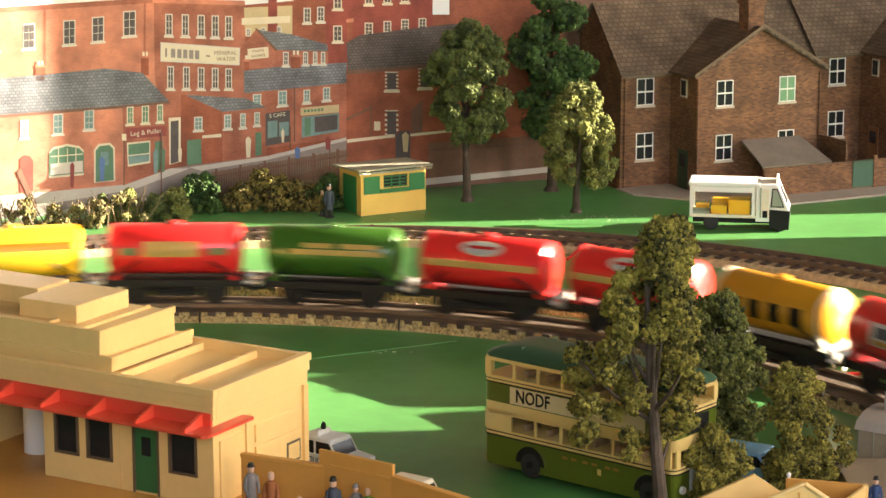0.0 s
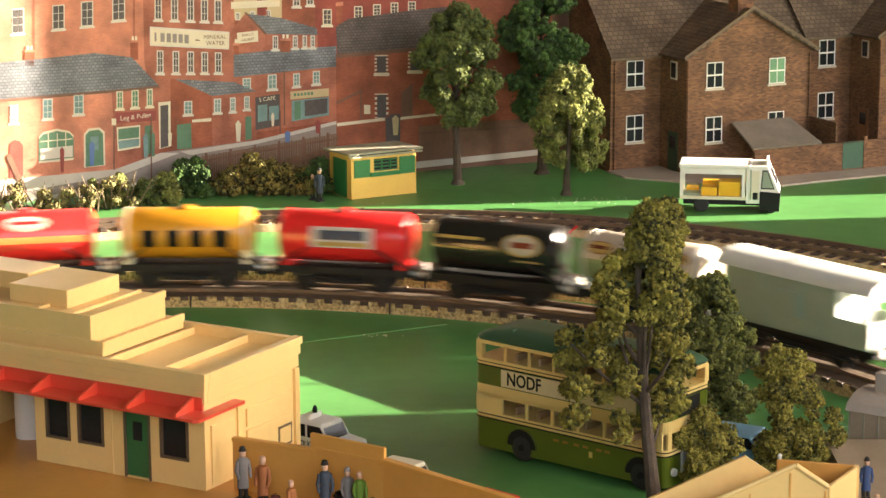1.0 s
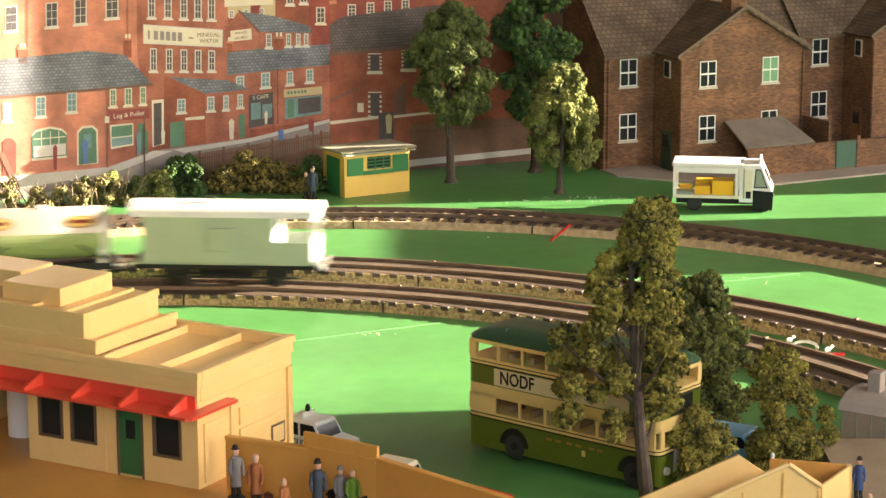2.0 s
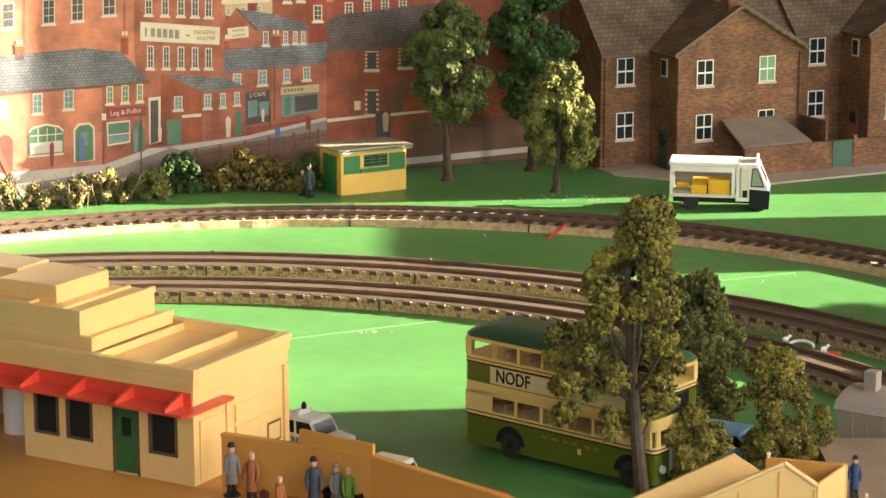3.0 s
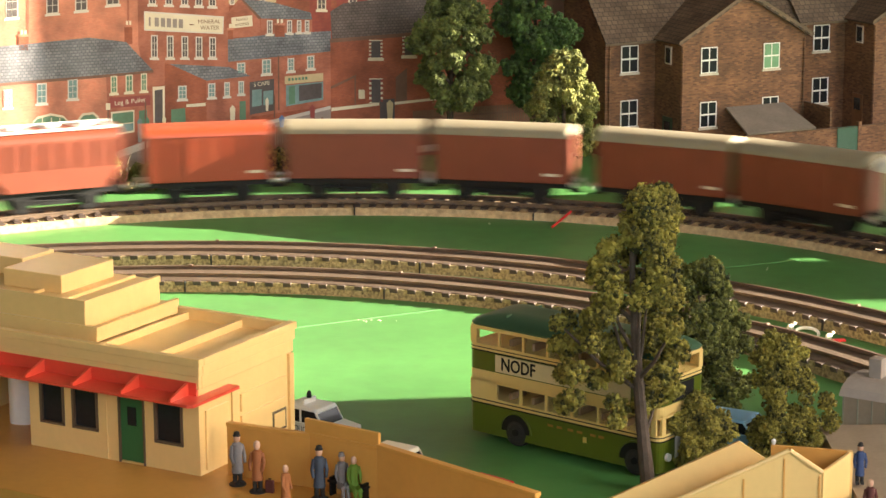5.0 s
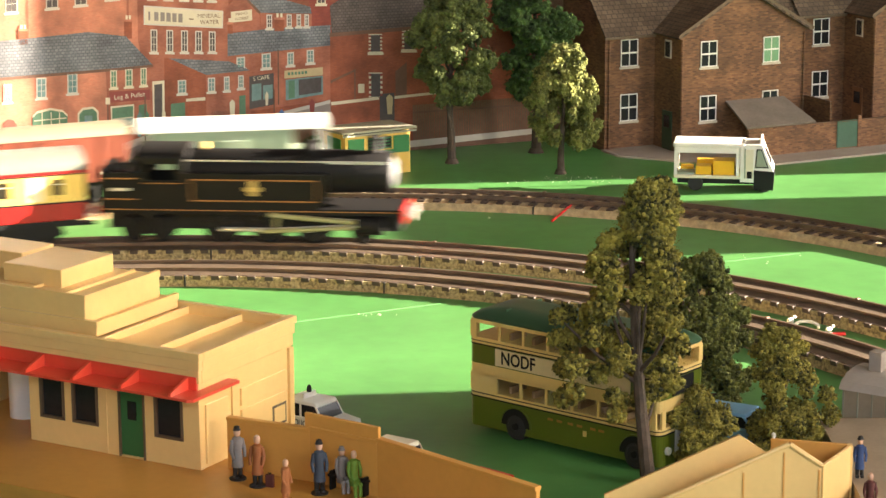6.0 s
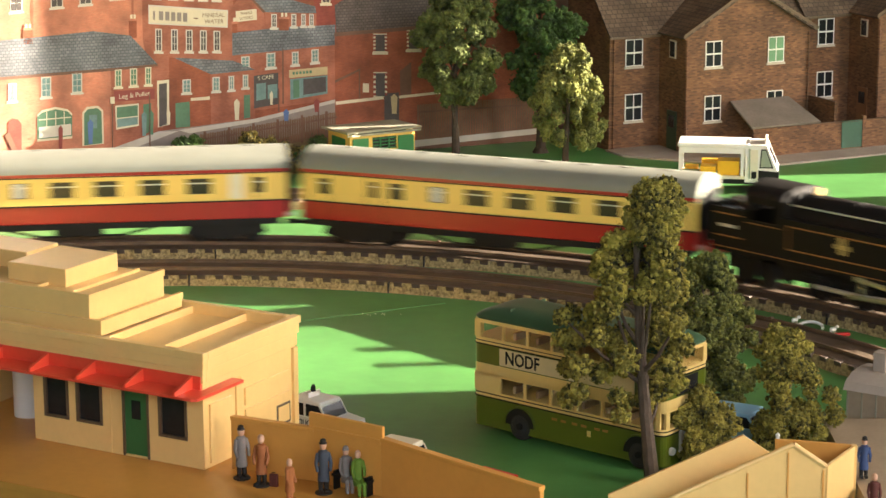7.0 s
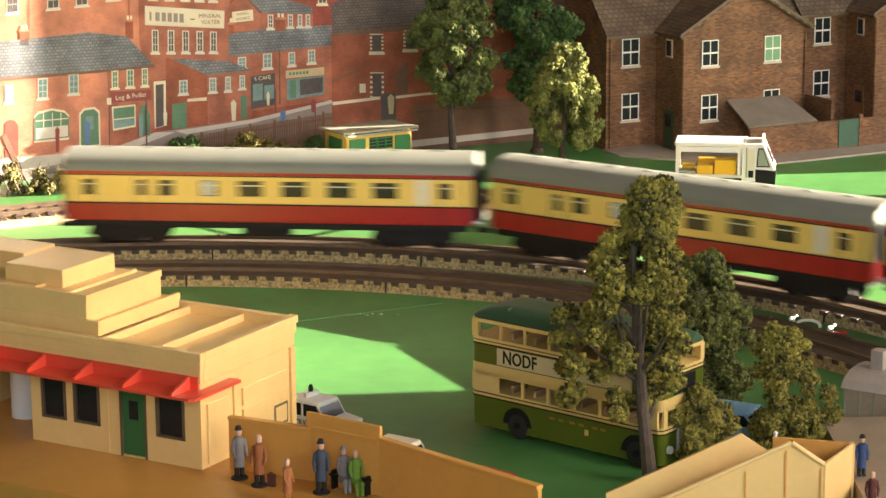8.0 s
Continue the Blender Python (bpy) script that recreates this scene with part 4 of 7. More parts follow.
part("roof_deck", bx(-0.22, -0.0015, 0.0012, 0.0600, 0.0395, 0.0412), M["cream"], station)
for x in (-0.0213, -0.0470):
    part("roof_rib", bx(x - 0.0008, x + 0.0008, 0.001, 0.0590, 0.0412, 0.0442, bev=0.0002), M["cream"], station)


def tier(x1, y0, y1, z0, z1, lip=0.0011):
    b = bx(-0.22, x1, y0, y1, z0, z1, bev=0.0003)
    box(b, -0.22, x1 + lip * 0.5, y0 - lip * 0.5, y0 + lip, z1 - 0.001, z1 + 0.0016)
    box(b, x1 - lip, x1 + lip * 0.5, y0, y1, z1 - 0.001, z1 + 0.0016)
    part("roof_tier", b, M["cream"], station)


tier(-0.0494, 0.0040, 0.0560, 0.0440, 0.0485)
tier(-0.0551, 0.0045, 0.0520, 0.0485, 0.0580)
for x in (-0.066, -0.083):
    part("roof_rib", bx(x - 0.0007, x + 0.0007, 0.006, 0.0500, 0.0580, 0.0592), M["cream"], station)
part("roof_block", bx(-0.1025, -0.0737, 0.0141, 0.0470, 0.0580, 0.0652, bev=0.0004), M["cream"], station)
part("roof_block", bx(-0.22, -0.1060, 0.0300, 0.0500, 0.0580, 0.0652, bev=0.0004), M["cream"], station)
# canopy
can = part("canopy", bx(-0.22, 0.0040, -0.0130, -0.0006, 0.0302, 0.0312, bev=0.0003), M["red"], station, "red plastic canopy")
part("canopy_return", prism(B(), [(0.0008, -0.0126), (0.0040, -0.0130), (0.0060, -0.0115), (0.0060, 0.0180), (0.0008, 0.0180)], 0.0301, 0.0313, "z"), M["red"], can)
part("canopy_back", bx(-0.22, 0.0, -0.0014, -0.0002, 0.0312, 0.0362), M["red"], can)
for x in (-0.004, -0.0265, -0.0490, -0.0715, -0.094):
    part("canopy_fin", prism(B(), [(-0.0126, 0.0312), (-0.0126, 0.0324), (-0.0012, 0.0360), (-0.0012, 0.0312)], x - 0.0006, x + 0.0006, "x"), M["red"], can)
for i, (x0, x1, z0, z1) in enumerate(HOLES):
    if i == 2:
        d = part("door", bx(x0 + 0.0005, x1 - 0.0005, 0.0004, 0.0012, 0.0008, 0.0264), M["door"], station, "green door with a small window")
        part("door_pane", bx(x0 + 0.0040, x1 - 0.0040, 0.0000, 0.0006, 0.0150, 0.0222), M["darkpane"], d)
        fr = bx(x0 - 0.0002, x0 + 0.0007, -0.0004, 0.0014, 0.0, 0.0272)
        box(fr, x1 - 0.0007, x1 + 0.0002, -0.0004, 0.0014, 0.0, 0.0272)
        box(fr, x0, x1, -0.0004, 0.0014, 0.0263, 0.0272)
        part("door_frame", fr, M["frame"], d)
    else:
        w = part("window", bx(x0 - 0.0003, x1 + 0.0003, -0.0004, 0.0012, z0 - 0.0004, z0 + 0.0006), M["frame"], station)
        fr = bx(x0 - 0.0003, x0 + 0.0008, -0.0004, 0.0012, z0, z1)
        box(fr, x1 - 0.0008, x1 + 0.0003, -0.0004, 0.0012, z0, z1)
        box(fr, x0, x1, -0.0004, 0.0012, z1 - 0.0006, z1 + 0.0004)
        part("window_frame", fr, M["frame"], w)
        part("pane", bx(x0 + 0.0008, x1 - 0.0008, 0.0008, 0.0010, z0 + 0.0006, z1 - 0.0006), M["darkpane"], w)
part("pilaster", bx(-0.0437, -0.0428, -0.0003, 0.0, 0.0, 0.0285), M["cream"], station)

# ---- platform fence ----
FN = [(-0.0819, 0.8439), (-0.0502, 0.8289), (-0.0250, 0.8114), (0.030, 0.7560)]
fence = thing("platform_fence", "ochre plastic boundary wall with a raised panel along the platform", "wall", pose(0, 0, 0.012))


def slab(p, q, z0, z1, th, bev=0.0003):
    p, q = Vector((*p, 0)), Vector((*q, 0))
    d = q - p
    b = bx(0, d.length, -th / 2, th / 2, z0, z1, bev=bev)
    b.transform(Matrix.Translation(p) @ Matrix.Rotation(math.atan2(d.y, d.x), 4, "Z"))
    return b


for k, (p, q) in enumerate(zip(FN, FN[1:])):
    part("panel", slab(p, q, 0, 0.0195 + 0.0008 * k, 0.0016 + 0.0002 * k), M["fence"], fence)
    part("coping", slab(p, q, 0.0190 + 0.0008 * k, 0.0206 + 0.0008 * k, 0.0028 + 0.0002 * k), M["fence"], fence)
part("raised_panel", slab((-0.0520, 0.8300), (-0.0245, 0.8110), 0.0205, 0.0262, 0.0016), M["fence"], fence)

# ---- bus ----
bus = thing("bus", "green and cream double-decker model bus parked on the green board", "bus", pose(0.0272, 0.9147, 0, 0, 0, -39.8))
L0, L1, W = -0.0245, 0.0700, 0.0300   # x from the rear axle; near side at y = 0


def shell(z0, z1, inset=0.0, r=0.003):
    pts = []
    for cx, cy, a in ((L1 - r, W - r, 0), (L0 + r, W - r, 90), (L0 + r, r, 180), (L1 - r, r, 270)):
        for i in range(5):
            t = radians(a + 90 * i / 4)
            pts.append((cx + (r - inset) * math.cos(t), cy + (r - inset) * math.sin(t)))
    return prism(B(), pts, z0, z1, "z")


part("lower_body", shell(0.0028, 0.0152), M["bus_green"], bus, "olive green lower panels")
part("waist_band", shell(0.0152, 0.0178), M["bus_cream"], bus)
part("floor_pan", bx(L0 + 0.003, L1 - 0.003, 0.003, W - 0.003, 0.0020, 0.0028), M["black"], bus)
part("trim", shell(0.0150, 0.0155, -0.0003), M["black"], bus)
part("trim", shell(0.0166, 0.0170, -0.0002), M["black"], bus)


def deck(name, z0, z1, first, n, pitch, gap, end_solid):
    """A window deck: posts, rear and front panels, panes."""
    d = part(name, shell(z1 - 0.0008, z1 + 0.0007), M["bus_cream"], bus)
    for side in (0, 1):
        y0, y1 = (0, 0.0010) if side == 0 else (W - 0.0010, W)
        part("rear_panel", bx(L0 + 0.001, first - gap, y0, y1, z0, z1), M["bus_cream"], d)
        for i in range(n + 1):
            x = first + i * pitch - gap
            part("post", bx(x, x + gap, y0, y1, z0, z1), M["bus_cream"], d)
        x = first + n * pitch
        if x < L1 - 0.003:
            part("front_panel", bx(x, L1 - 0.002, y0, y1, z0, z1), M["bus_cream"], d)
        part("pane", bx(first, x - gap, y0 + 0.0004 if side == 0 else y0 + 0.0004, y0 + 0.0006, z0, z1), M["pane"], d).visible_shadow = False
    part("rear_post", bx(L0, L0 + 0.001, 0.0015, 0.006, z0, z1), M["bus_cream"], d)
    part("rear_post", bx(L0, L0 + 0.001, W - 0.006, W - 0.0015, z0, z1), M["bus_cream"], d)
    if end_solid:
        part("rear_panel", bx(L0, L0 + 0.001, 0.006, W - 0.006, z0, z1), M["bus_cream"], d)
    part("front_post", bx(L1 - 0.001, L1, 0.0015, 0.004, z0, z1), M["bus_cream"], d)
    part("front_post", bx(L1 - 0.001, L1, W - 0.004, W - 0.0015, z0, z1), M["bus_cream"], d)
    return d


deck("lower_deck", 0.0178, 0.0250, -0.0100, 6, 0.0128, 0.0012, True)
part("lower_deck_cream", shell(0.0250, 0.0292), M["bus_cream"], bus)
part("between_decks_band", shell(0.0292, 0.0372), M["bus_green"], bus, "dark green band between decks")
part("trim", shell(0.0370, 0.0375, -0.0002), M["black"], bus)
part("trim", shell(0.0385, 0.0388, -0.0002), M["black"], bus)
part("sill_band", shell(0.0372, 0.0400), M["bus_cream"], bus)
deck("upper_deck", 0.0400, 0.0468, -0.0205, 7, 0.0122, 0.0011, False)
rb = B()
prof = [(0.0, 0.0), (0.0008, -0.0004), (0.0022, 0.0012), (0.0036, 0.0045), (0.0046, 0.0100), (0.0048, 0.0150)]
rings = []
for z, ins in prof:
    ring = []
    for cx, cy, a in ((L1, W, 0), (L0, W, 90), (L0, 0, 180), (L1, 0, 270)):
        for i in range(6):
            t = radians(a + 90 * i / 5)
            r = 0.0045
            sx = 1 if cx == L1 else -1
            sy = 1 if cy == W else -1
            ring.append(rb.verts.new((cx - sx * (ins * 1.1 + r) + r * math.cos(t), cy - sy * (min(ins, 0.0148 - r * 0.0) * 0.68 + r) + r * math.sin(t), 0.0475 + z * 1.10)))
    rings.append(ring)
for a, b_ in zip(rings, rings[1:]):
    for i in range(24):
        rb.faces.new((a[i], a[(i + 1) % 24], b_[(i + 1) % 24], b_[i]))
rb.faces.new(rings[-1])
rb.faces.new(rings[0][::-1])
roof = part("roof", rb, M["bus_roof"], bus, "domed dark green roof", smooth=True)
for x in (-0.008, 0.0185, 0.045):
    part("roof_strap", bx(x, x + 0.0005, 0.0035, W - 0.0035, 0.0500, 0.0526), M["bus_roof"], roof)
part("advert_board", bx(-0.0105, 0.0560, -0.0003, 0.0002, 0.0297, 0.0366), M["board_cream"], bus, "cream advertisement board")
letters("advert_lettering", "NODF", 0.0074, M["black"], bus, pose(0.0012, -0.00042, 0.0331, 90, 0, 0) @ Matrix.Diagonal((0.84, 1, 1, 1)), "black capital lettering", bold=0.00012)
for x in (0.0, 0.0585):
    for side, y0, y1 in ((-1, -0.0002, 0.0060), (1, W - 0.0060, W + 0.0002)):
        wb = lathe(B(), [(y0, 0.0045), (y0 + 0.0004, 0.0057), (y0 + 0.0014, 0.0060), (y1 - 0.0014, 0.0060), (y1 - 0.0004, 0.0057), (y1, 0.0045)], "y", 28, (x, 0, 0.0060))
        w = part("wheel", wb, M["tyre"], bus, smooth=True)
        yo = y0 if side < 0 else y1
        part("hub", lathe(B(), [(yo - 0.0002, 0.0036), (yo + 0.0002, 0.0040)] if side < 0 else [(yo - 0.0002, 0.0040), (yo + 0.0002, 0.0036)], "y", 20, (x, 0, 0.0060)), M["tyre"], w)
        part("hub_cap", lathe(B(), [(yo - 0.0007, 0.0014), (yo + 0.0003, 0.0018)] if side < 0 else [(yo - 0.0003, 0.0018), (yo + 0.0007, 0.0014)], "y", 14, (x, 0, 0.0060)), M["black"], w)
    ar = B()
    pts = [(x + 0.0080 * math.cos(radians(a)), 0.0062 + 0.0080 * math.sin(radians(a))) for a in range(0, 181, 15)]
    pts += [(x + 0.0074 * math.cos(radians(a)), 0.0062 + 0.0074 * math.sin(radians(a))) for a in range(180, -1, -15)]
    part("wheel_arch", prism(ar, pts, -0.0006, 0.0004, "y"), M["bus_green"], bus)
    # flat black half-disc paints the arch's shade; the body is not cut away
    part("arch_shade", prism(B(), [(x + 0.0074 * math.cos(radians(a)), 0.0060 + 0.0074 * math.sin(radians(a))) for a in range(0, 181, 15)], -0.00015, 0.001, "y"), M["black"], bus)
for k in range(6):
    for row in (0, 1):
        for dz, nm in ((0.0180, "seat"), (0.0402, "seat")):
            part(nm, bx(-0.006 + k * 0.0115, -0.0045 + k * 0.0115, 0.0030 + row * 0.0135, 0.0130 + row * 0.0135, dz, dz + 0.0030, bev=0.0003), M["wood"], bus)
part("crest", bx(0.0335, 0.0352, -0.0002, 0.0, 0.0085, 0.0108), M["gold"], bus)
for x in (0.016, 0.0205, 0.026, 0.0305, 0.037, 0.041):
    part("side_lettering", bx(x, x + 0.0026, -0.00012, 0.0, 0.0118, 0.0128), M["lining"], bus)
part("destination_box", bx(L1 - 0.0002, L1 + 0.0004, 0.0080, 0.0220, 0.0298, 0.0366), M["black"], bus)
part("radiator", bx(L1 - 0.0002, L1 + 0.0012, 0.0100, 0.0200, 0.0045, 0.0160, bev=0.0004), M["steel"], bus)
for y in (0.005, 0.025):
    part("headlamp", lathe(B(), [(L1 - 0.0002, 0.0017), (L1 + 0.0012, 0.0015)], "x", 14, (0, y, 0.0085)), M["white"], bus)
part("upper_front_glass", bx(L1 - 0.0007, L1 - 0.0004, 0.004, W - 0.004, 0.0400, 0.0468), M["pane"], bus).visible_shadow = False
M["lean_felt"] = mat("lean_to_felt", (0.20, 0.165, 0.13), 0.85, var=0.2, scale=60)


# ---- brick houses ----
def sash(parent, x, y, z, w, h, glazing):
    """A sash window with its sill and lintel, on a wall in the local xz plane that faces -y."""
    f = part("window", bx(x - w / 2 - 0.0009, x + w / 2 + 0.0009, y - 0.0010, y - 0.0001, z - 0.0016, z - 0.0002), M["stone"], parent)
    fr = bx(x - w / 2, x - w / 2 + 0.0006, y - 0.0007, y - 0.0001, z, z + h)
    box(fr, x + w / 2 - 0.0006, x + w / 2, y - 0.0007, y - 0.0001, z, z + h)
    box(fr, x - w / 2, x + w / 2, y - 0.0007, y - 0.0001, z + h - 0.0006, z + h)
    box(fr, x - w / 2, x + w / 2, y - 0.0007, y - 0.0001, z, z + 0.0006)
    box(fr, x - w / 2, x + w / 2, y - 0.0008, y - 0.0001, z + h * 0.47, z + h * 0.53)
    box(fr, x - 0.0003, x + 0.0003, y - 0.0006, y - 0.0001, z, z + h)
    part("sash_frame", fr, M["white"], f)
    part("pane", bx(x - w / 2 + 0.0003, x + w / 2 - 0.0003, y - 0.0004, y - 0.00005, z + 0.0003, z + h - 0.0003), glazing, f)
    part("lintel", bx(x - w / 2 - 0.0006, x + w / 2 + 0.0006, y - 0.0003, y - 0.00005, z + h + 0.0001, z + h + 0.0022), M["brick"], f)
    return f


def roof_slab(parent, name, a, b, c, d, th=0.0012, material=None):
    """A roof plane through four corners, a little thick; its material runs along the slope."""
    a, b, c, d = (Vector(v) for v in (a, b, c, d))
    ux = (b - a).normalized()
    nz = ux.cross(d - a).normalized()
    uy = nz.cross(ux)
    m = Matrix((ux, uy, nz)).transposed().to_4x4()
    m.translation = a
    inv = m.inverted()
    bm = B()
    lo = [bm.verts.new((inv @ p) + Vector((0, 0, 0))) for p in (a, b, c, d)]
    hi = [bm.verts.new((inv @ p) + Vector((0, 0, th))) for p in (a, b, c, d)]
    bm.faces.new(lo[::-1])
    bm.faces.new(hi)
    for i in range(4):
        bm.faces.new((lo[i], lo[(i + 1) % 4], hi[(i + 1) % 4], hi[i]))
    return part(name, bm, material or M["slate"], parent, m=m)


def house(m, green, label, door_paint="house_door", door_label="dark green back door"):
    """Back of a brick house: main block and a gabled wing. Local x along the wall, y away from the viewer, wing's near left corner at 0."""
    h = thing("house", label, "house", m, "row of brick houses")
    w, ez, rz, d, left = 0.0953, 0.0800, 0.1080, 0.034, 0.0360
    part("wing_wall", prism(B(), [(0, 0), (w, 0), (w, ez), (w / 2, rz), (0, ez)], 0, 0.0018, "y"), M["brick"], h)
    part("wing_side_wall", bx(0, 0.0018, 0.0018, d, 0, ez), M["brick"], h)
    part("wing_side_wall", bx(w - 0.0018, w, 0.0018, d, 0, ez), M["brick"], h)
    part("main_wall", bx(-left, 0.0, d, d + 0.0018, 0, ez), M["brick"], h)
    part("main_wall", bx(w, 0.153 - left, d, d + 0.0018, 0, ez), M["brick"], h)
    part("end_wall", prism(B(), [(d, 0), (d + 0.075, 0), (d + 0.075, ez), (d + 0.0375, ez + 0.040), (d, ez)], -left - 0.0016, -left, "x"), M["brick"], h)
    part("rear_wall", bx(-left, 0.153 - left, d + 0.0735, d + 0.075, 0, ez), M["brick"], h)
    o = 0.004
    mid, rise = w / 2, rz - ez
    k = rise / mid
    yb = d + (rz - ez) / (0.040 / 0.0375)
    roof_slab(h, "wing_roof", (-o, yb * 0.0 - o, ez - k * o), (-o, d, ez - k * o), (mid, yb, rz), (mid, -o, rz))
    roof_slab(h, "wing_roof", (w + o, d, ez - k * o), (w + o, -o, ez - k * o), (mid, -o, rz), (mid, yb, rz))
    km = 0.040 / 0.0375
    roof_slab(h, "main_roof", (-left - o, d - o, ez - km * o), (0.153 - left, d - o, ez - km * o), (0.153 - left, d + 0.0375, ez + 0.040), (-left - o, d + 0.0375, ez + 0.040))
    roof_slab(h, "main_roof", (0.153 - left, d + 0.075 + o, ez - km * o), (-left - o, d + 0.075 + o, ez - km * o), (-left - o, d + 0.0375, ez + 0.040), (0.153 - left, d + 0.0375, ez + 0.040))
    part("bargeboard", prism(B(), [(-o, ez - k * o), (mid, rz), (mid, rz + 0.0022), (-o - 0.0003, ez - k * o + 0.0018)], -o - 0.0006, -o, "y"), M["frame"], h)
    part("bargeboard", prism(B(), [(w + o, ez - k * o), (mid, rz), (mid, rz + 0.0022), (w + o + 0.0003, ez - k * o + 0.0018)], -o - 0.0006, -o, "y"), M["frame"], h)
    gp = bx(-left - o, -0.002, d - o - 0.0012, d - o + 0.0004, ez - km * o - 0.0010, ez - km * o + 0.0006)
    part("gutter", gp, M["frame"], h)
    for x, y in ((-left + 0.001, d - 0.0010), (0.0006, -0.0008), (w - 0.0008, -0.0008)):
        part("drainpipe", rod(B(), (x, y, 0), (x, y, ez - 0.004), 0.0006), M["brick"], h)
    for x, z, hh, g in ((0.021, 0.0570, 0.0170, M["darkpane"]), (0.069, 0.0570, 0.0170, green), (0.021, 0.0210, 0.0170, M["darkpane"]), (0.069, 0.0210, 0.0170, M["darkpane"])):
        sash(h, x, 0.0, z, 0.0125, hh, g)
    for z in (0.0555, 0.0190):
        sash(h, -0.0195, d, z, 0.0130, 0.0180, M["darkpane"])
    sw = part("side_window", bx(-0.0007, 0, 0.012, 0.020, 0.062, 0.074), M["stone"], h)
    part("pane", bx(-0.0009, -0.0002, 0.013, 0.019, 0.063, 0.073), M["darkpane"], sw)
    dr = part("door", bx(-0.0007, 0.0, 0.010, 0.022, 0.0, 0.027), M[door_paint], h, door_label)
    part("pane", bx(-0.0010, -0.0003, 0.0125, 0.0195, 0.016, 0.024), M["darkpane"], dr)
    ch = part("chimney", bx(mid - 0.006, mid + 0.006, 0.006, 0.018, rz - 0.006, rz + 0.022), M["brick"], h)
    part("chimney_cap", bx(mid - 0.007, mid + 0.007, 0.005, 0.019, rz + 0.014, rz + 0.017), M["brick"], ch)
    for dx in (-0.003, 0.003):
        part("chimney_pot", lathe(B(), [(rz + 0.022, 0.0020), (rz + 0.030, 0.0016)], "z", 12, (mid + dx, 0.012, 0)), M["orange"], ch)
    return h


HM = pose(0.1526, 1.535, 0, 0, 0, 25)
house(HM, M["greenpane"], "brown brick model house with gabled rear wing and slate roof")
house(HM @ pose(0.1505, 0, 0.0050), M["darkpane"], "second brown brick model house beside the first", "brown_door", "varnished brown back door")
yard = tagged(part("yard_paving", prism(B(), [(-0.040, 0.034), (-0.040, 0.010), (-0.014, -0.022), (0.020, -0.060), (0.27, -0.055), (0.27, 0.034)], 0, 0.0012, "z"), M["paving"], m=HM), "grey card paving of the back yards", "paving", kind="structure")
# slab added because the second house is raised to fit the camera's view
tagged(part("house_lift_slab", bx(0.1146, 0.268, 0.0, 0.110, 0.0, 0.0050), M["paving"], m=HM), "added slab that lifts the second house to fit the camera's view", "paving", kind="structure")
gw = thing("garden_wall", "brick garden wall with a green gate and lean-to roof", "wall", HM)
part("wall_run", bx(0.032, 0.150, -0.0340, -0.0322, 0.0012, 0.0190), M["brick"], gw)
part("coping", bx(0.031, 0.151, -0.0346, -0.0316, 0.0190, 0.0198), M["brick"], gw)
part("cross_wall", bx(0.0953, 0.0971, -0.0322, 0.0, 0.0012, 0.0330), M["brick"], gw)
g_ = part("gate", bx(0.100, 0.116, -0.0346, -0.0338, 0.002, 0.0200), M["gate_green"], gw, "green wooden gate")
part("gate_post", bx(0.116, 0.1185, -0.0352, -0.0316, 0.0012, 0.0225), M["brick"], gw)
roof_slab(gw, "lean_to_roof", (0.030, -0.0345, 0.0202), (0.083, -0.0345, 0.0202), (0.079, -0.001, 0.0325), (0.034, -0.001, 0.0325), material=M["lean_felt"])

# ---- lineside hut ----
hut = thing("lineside_hut", "small yellow and green platelayers hut with a flat felt roof", "hut", pose(-0.0637, 1.4591, 0, 0, 0, 29))
part("front_wall", wall_with_holes(B(), 0, 0.0460, 0, 0.0270, 0, 0.0012, [(0.0160, 0.0330, 0.0165, 0.0245)]), M["hut_yellow"], hut)
part("side_wall", bx(0, 0.0012, 0.0012, 0.0290, 0, 0.0270), M["hut_yellow"], hut)
part("side_wall", bx(0.0448, 0.0460, 0.0012, 0.0290, 0, 0.0270), M["hut_yellow"], hut)
part("back_wall", bx(0, 0.0460, 0.0290, 0.0302, 0, 0.0270), M["hut_yellow"], hut)
part("door", bx(-0.0006, 0.0, 0.0060, 0.0240, 0.0005, 0.0240), M["hut_green"], hut, "dark green side door")
for x in (0.0020, 0.0340):
    part("shutter", bx(x, x + 0.0110, -0.0008, 0.0, 0.0135, 0.0245), M["hut_green"], hut, "green shutter")
part("sill", bx(0.0135, 0.0340, -0.0016, 0.0, 0.0135, 0.0160), M["hut_green"], hut)
for i in range(4):
    part("louvre", bx(0.0160, 0.0330, -0.0002, 0.0010, 0.0168 + i * 0.0021, 0.0174 + i * 0.0021), M["hut_green"], hut)
for x in (0.0215, 0.0275):
    part("louvre", bx(x, x + 0.0006, -0.0002, 0.0010, 0.0165, 0.0245), M["hut_green"], hut)
# dark filler behind the louvres, shade put in as colour
part("interior", bx(0.002, 0.044, 0.002, 0.028, 0.0, 0.026), M["dark"], hut)
rf = bx(-0.0035, 0.0495, -0.0035, 0.0335, 0.0270, 0.0284, bev=0.0003)
for v in rf.verts:
    v.co.z += 0.0014 * (0.0335 - v.co.y) / 0.037
part("roof", rf, M["hut_roof"], hut, "sloping felt roof")
part("fascia", bx(-0.0030, 0.0490, -0.0032, -0.0026, 0.0266, 0.0278), M["hut_roof"], hut)
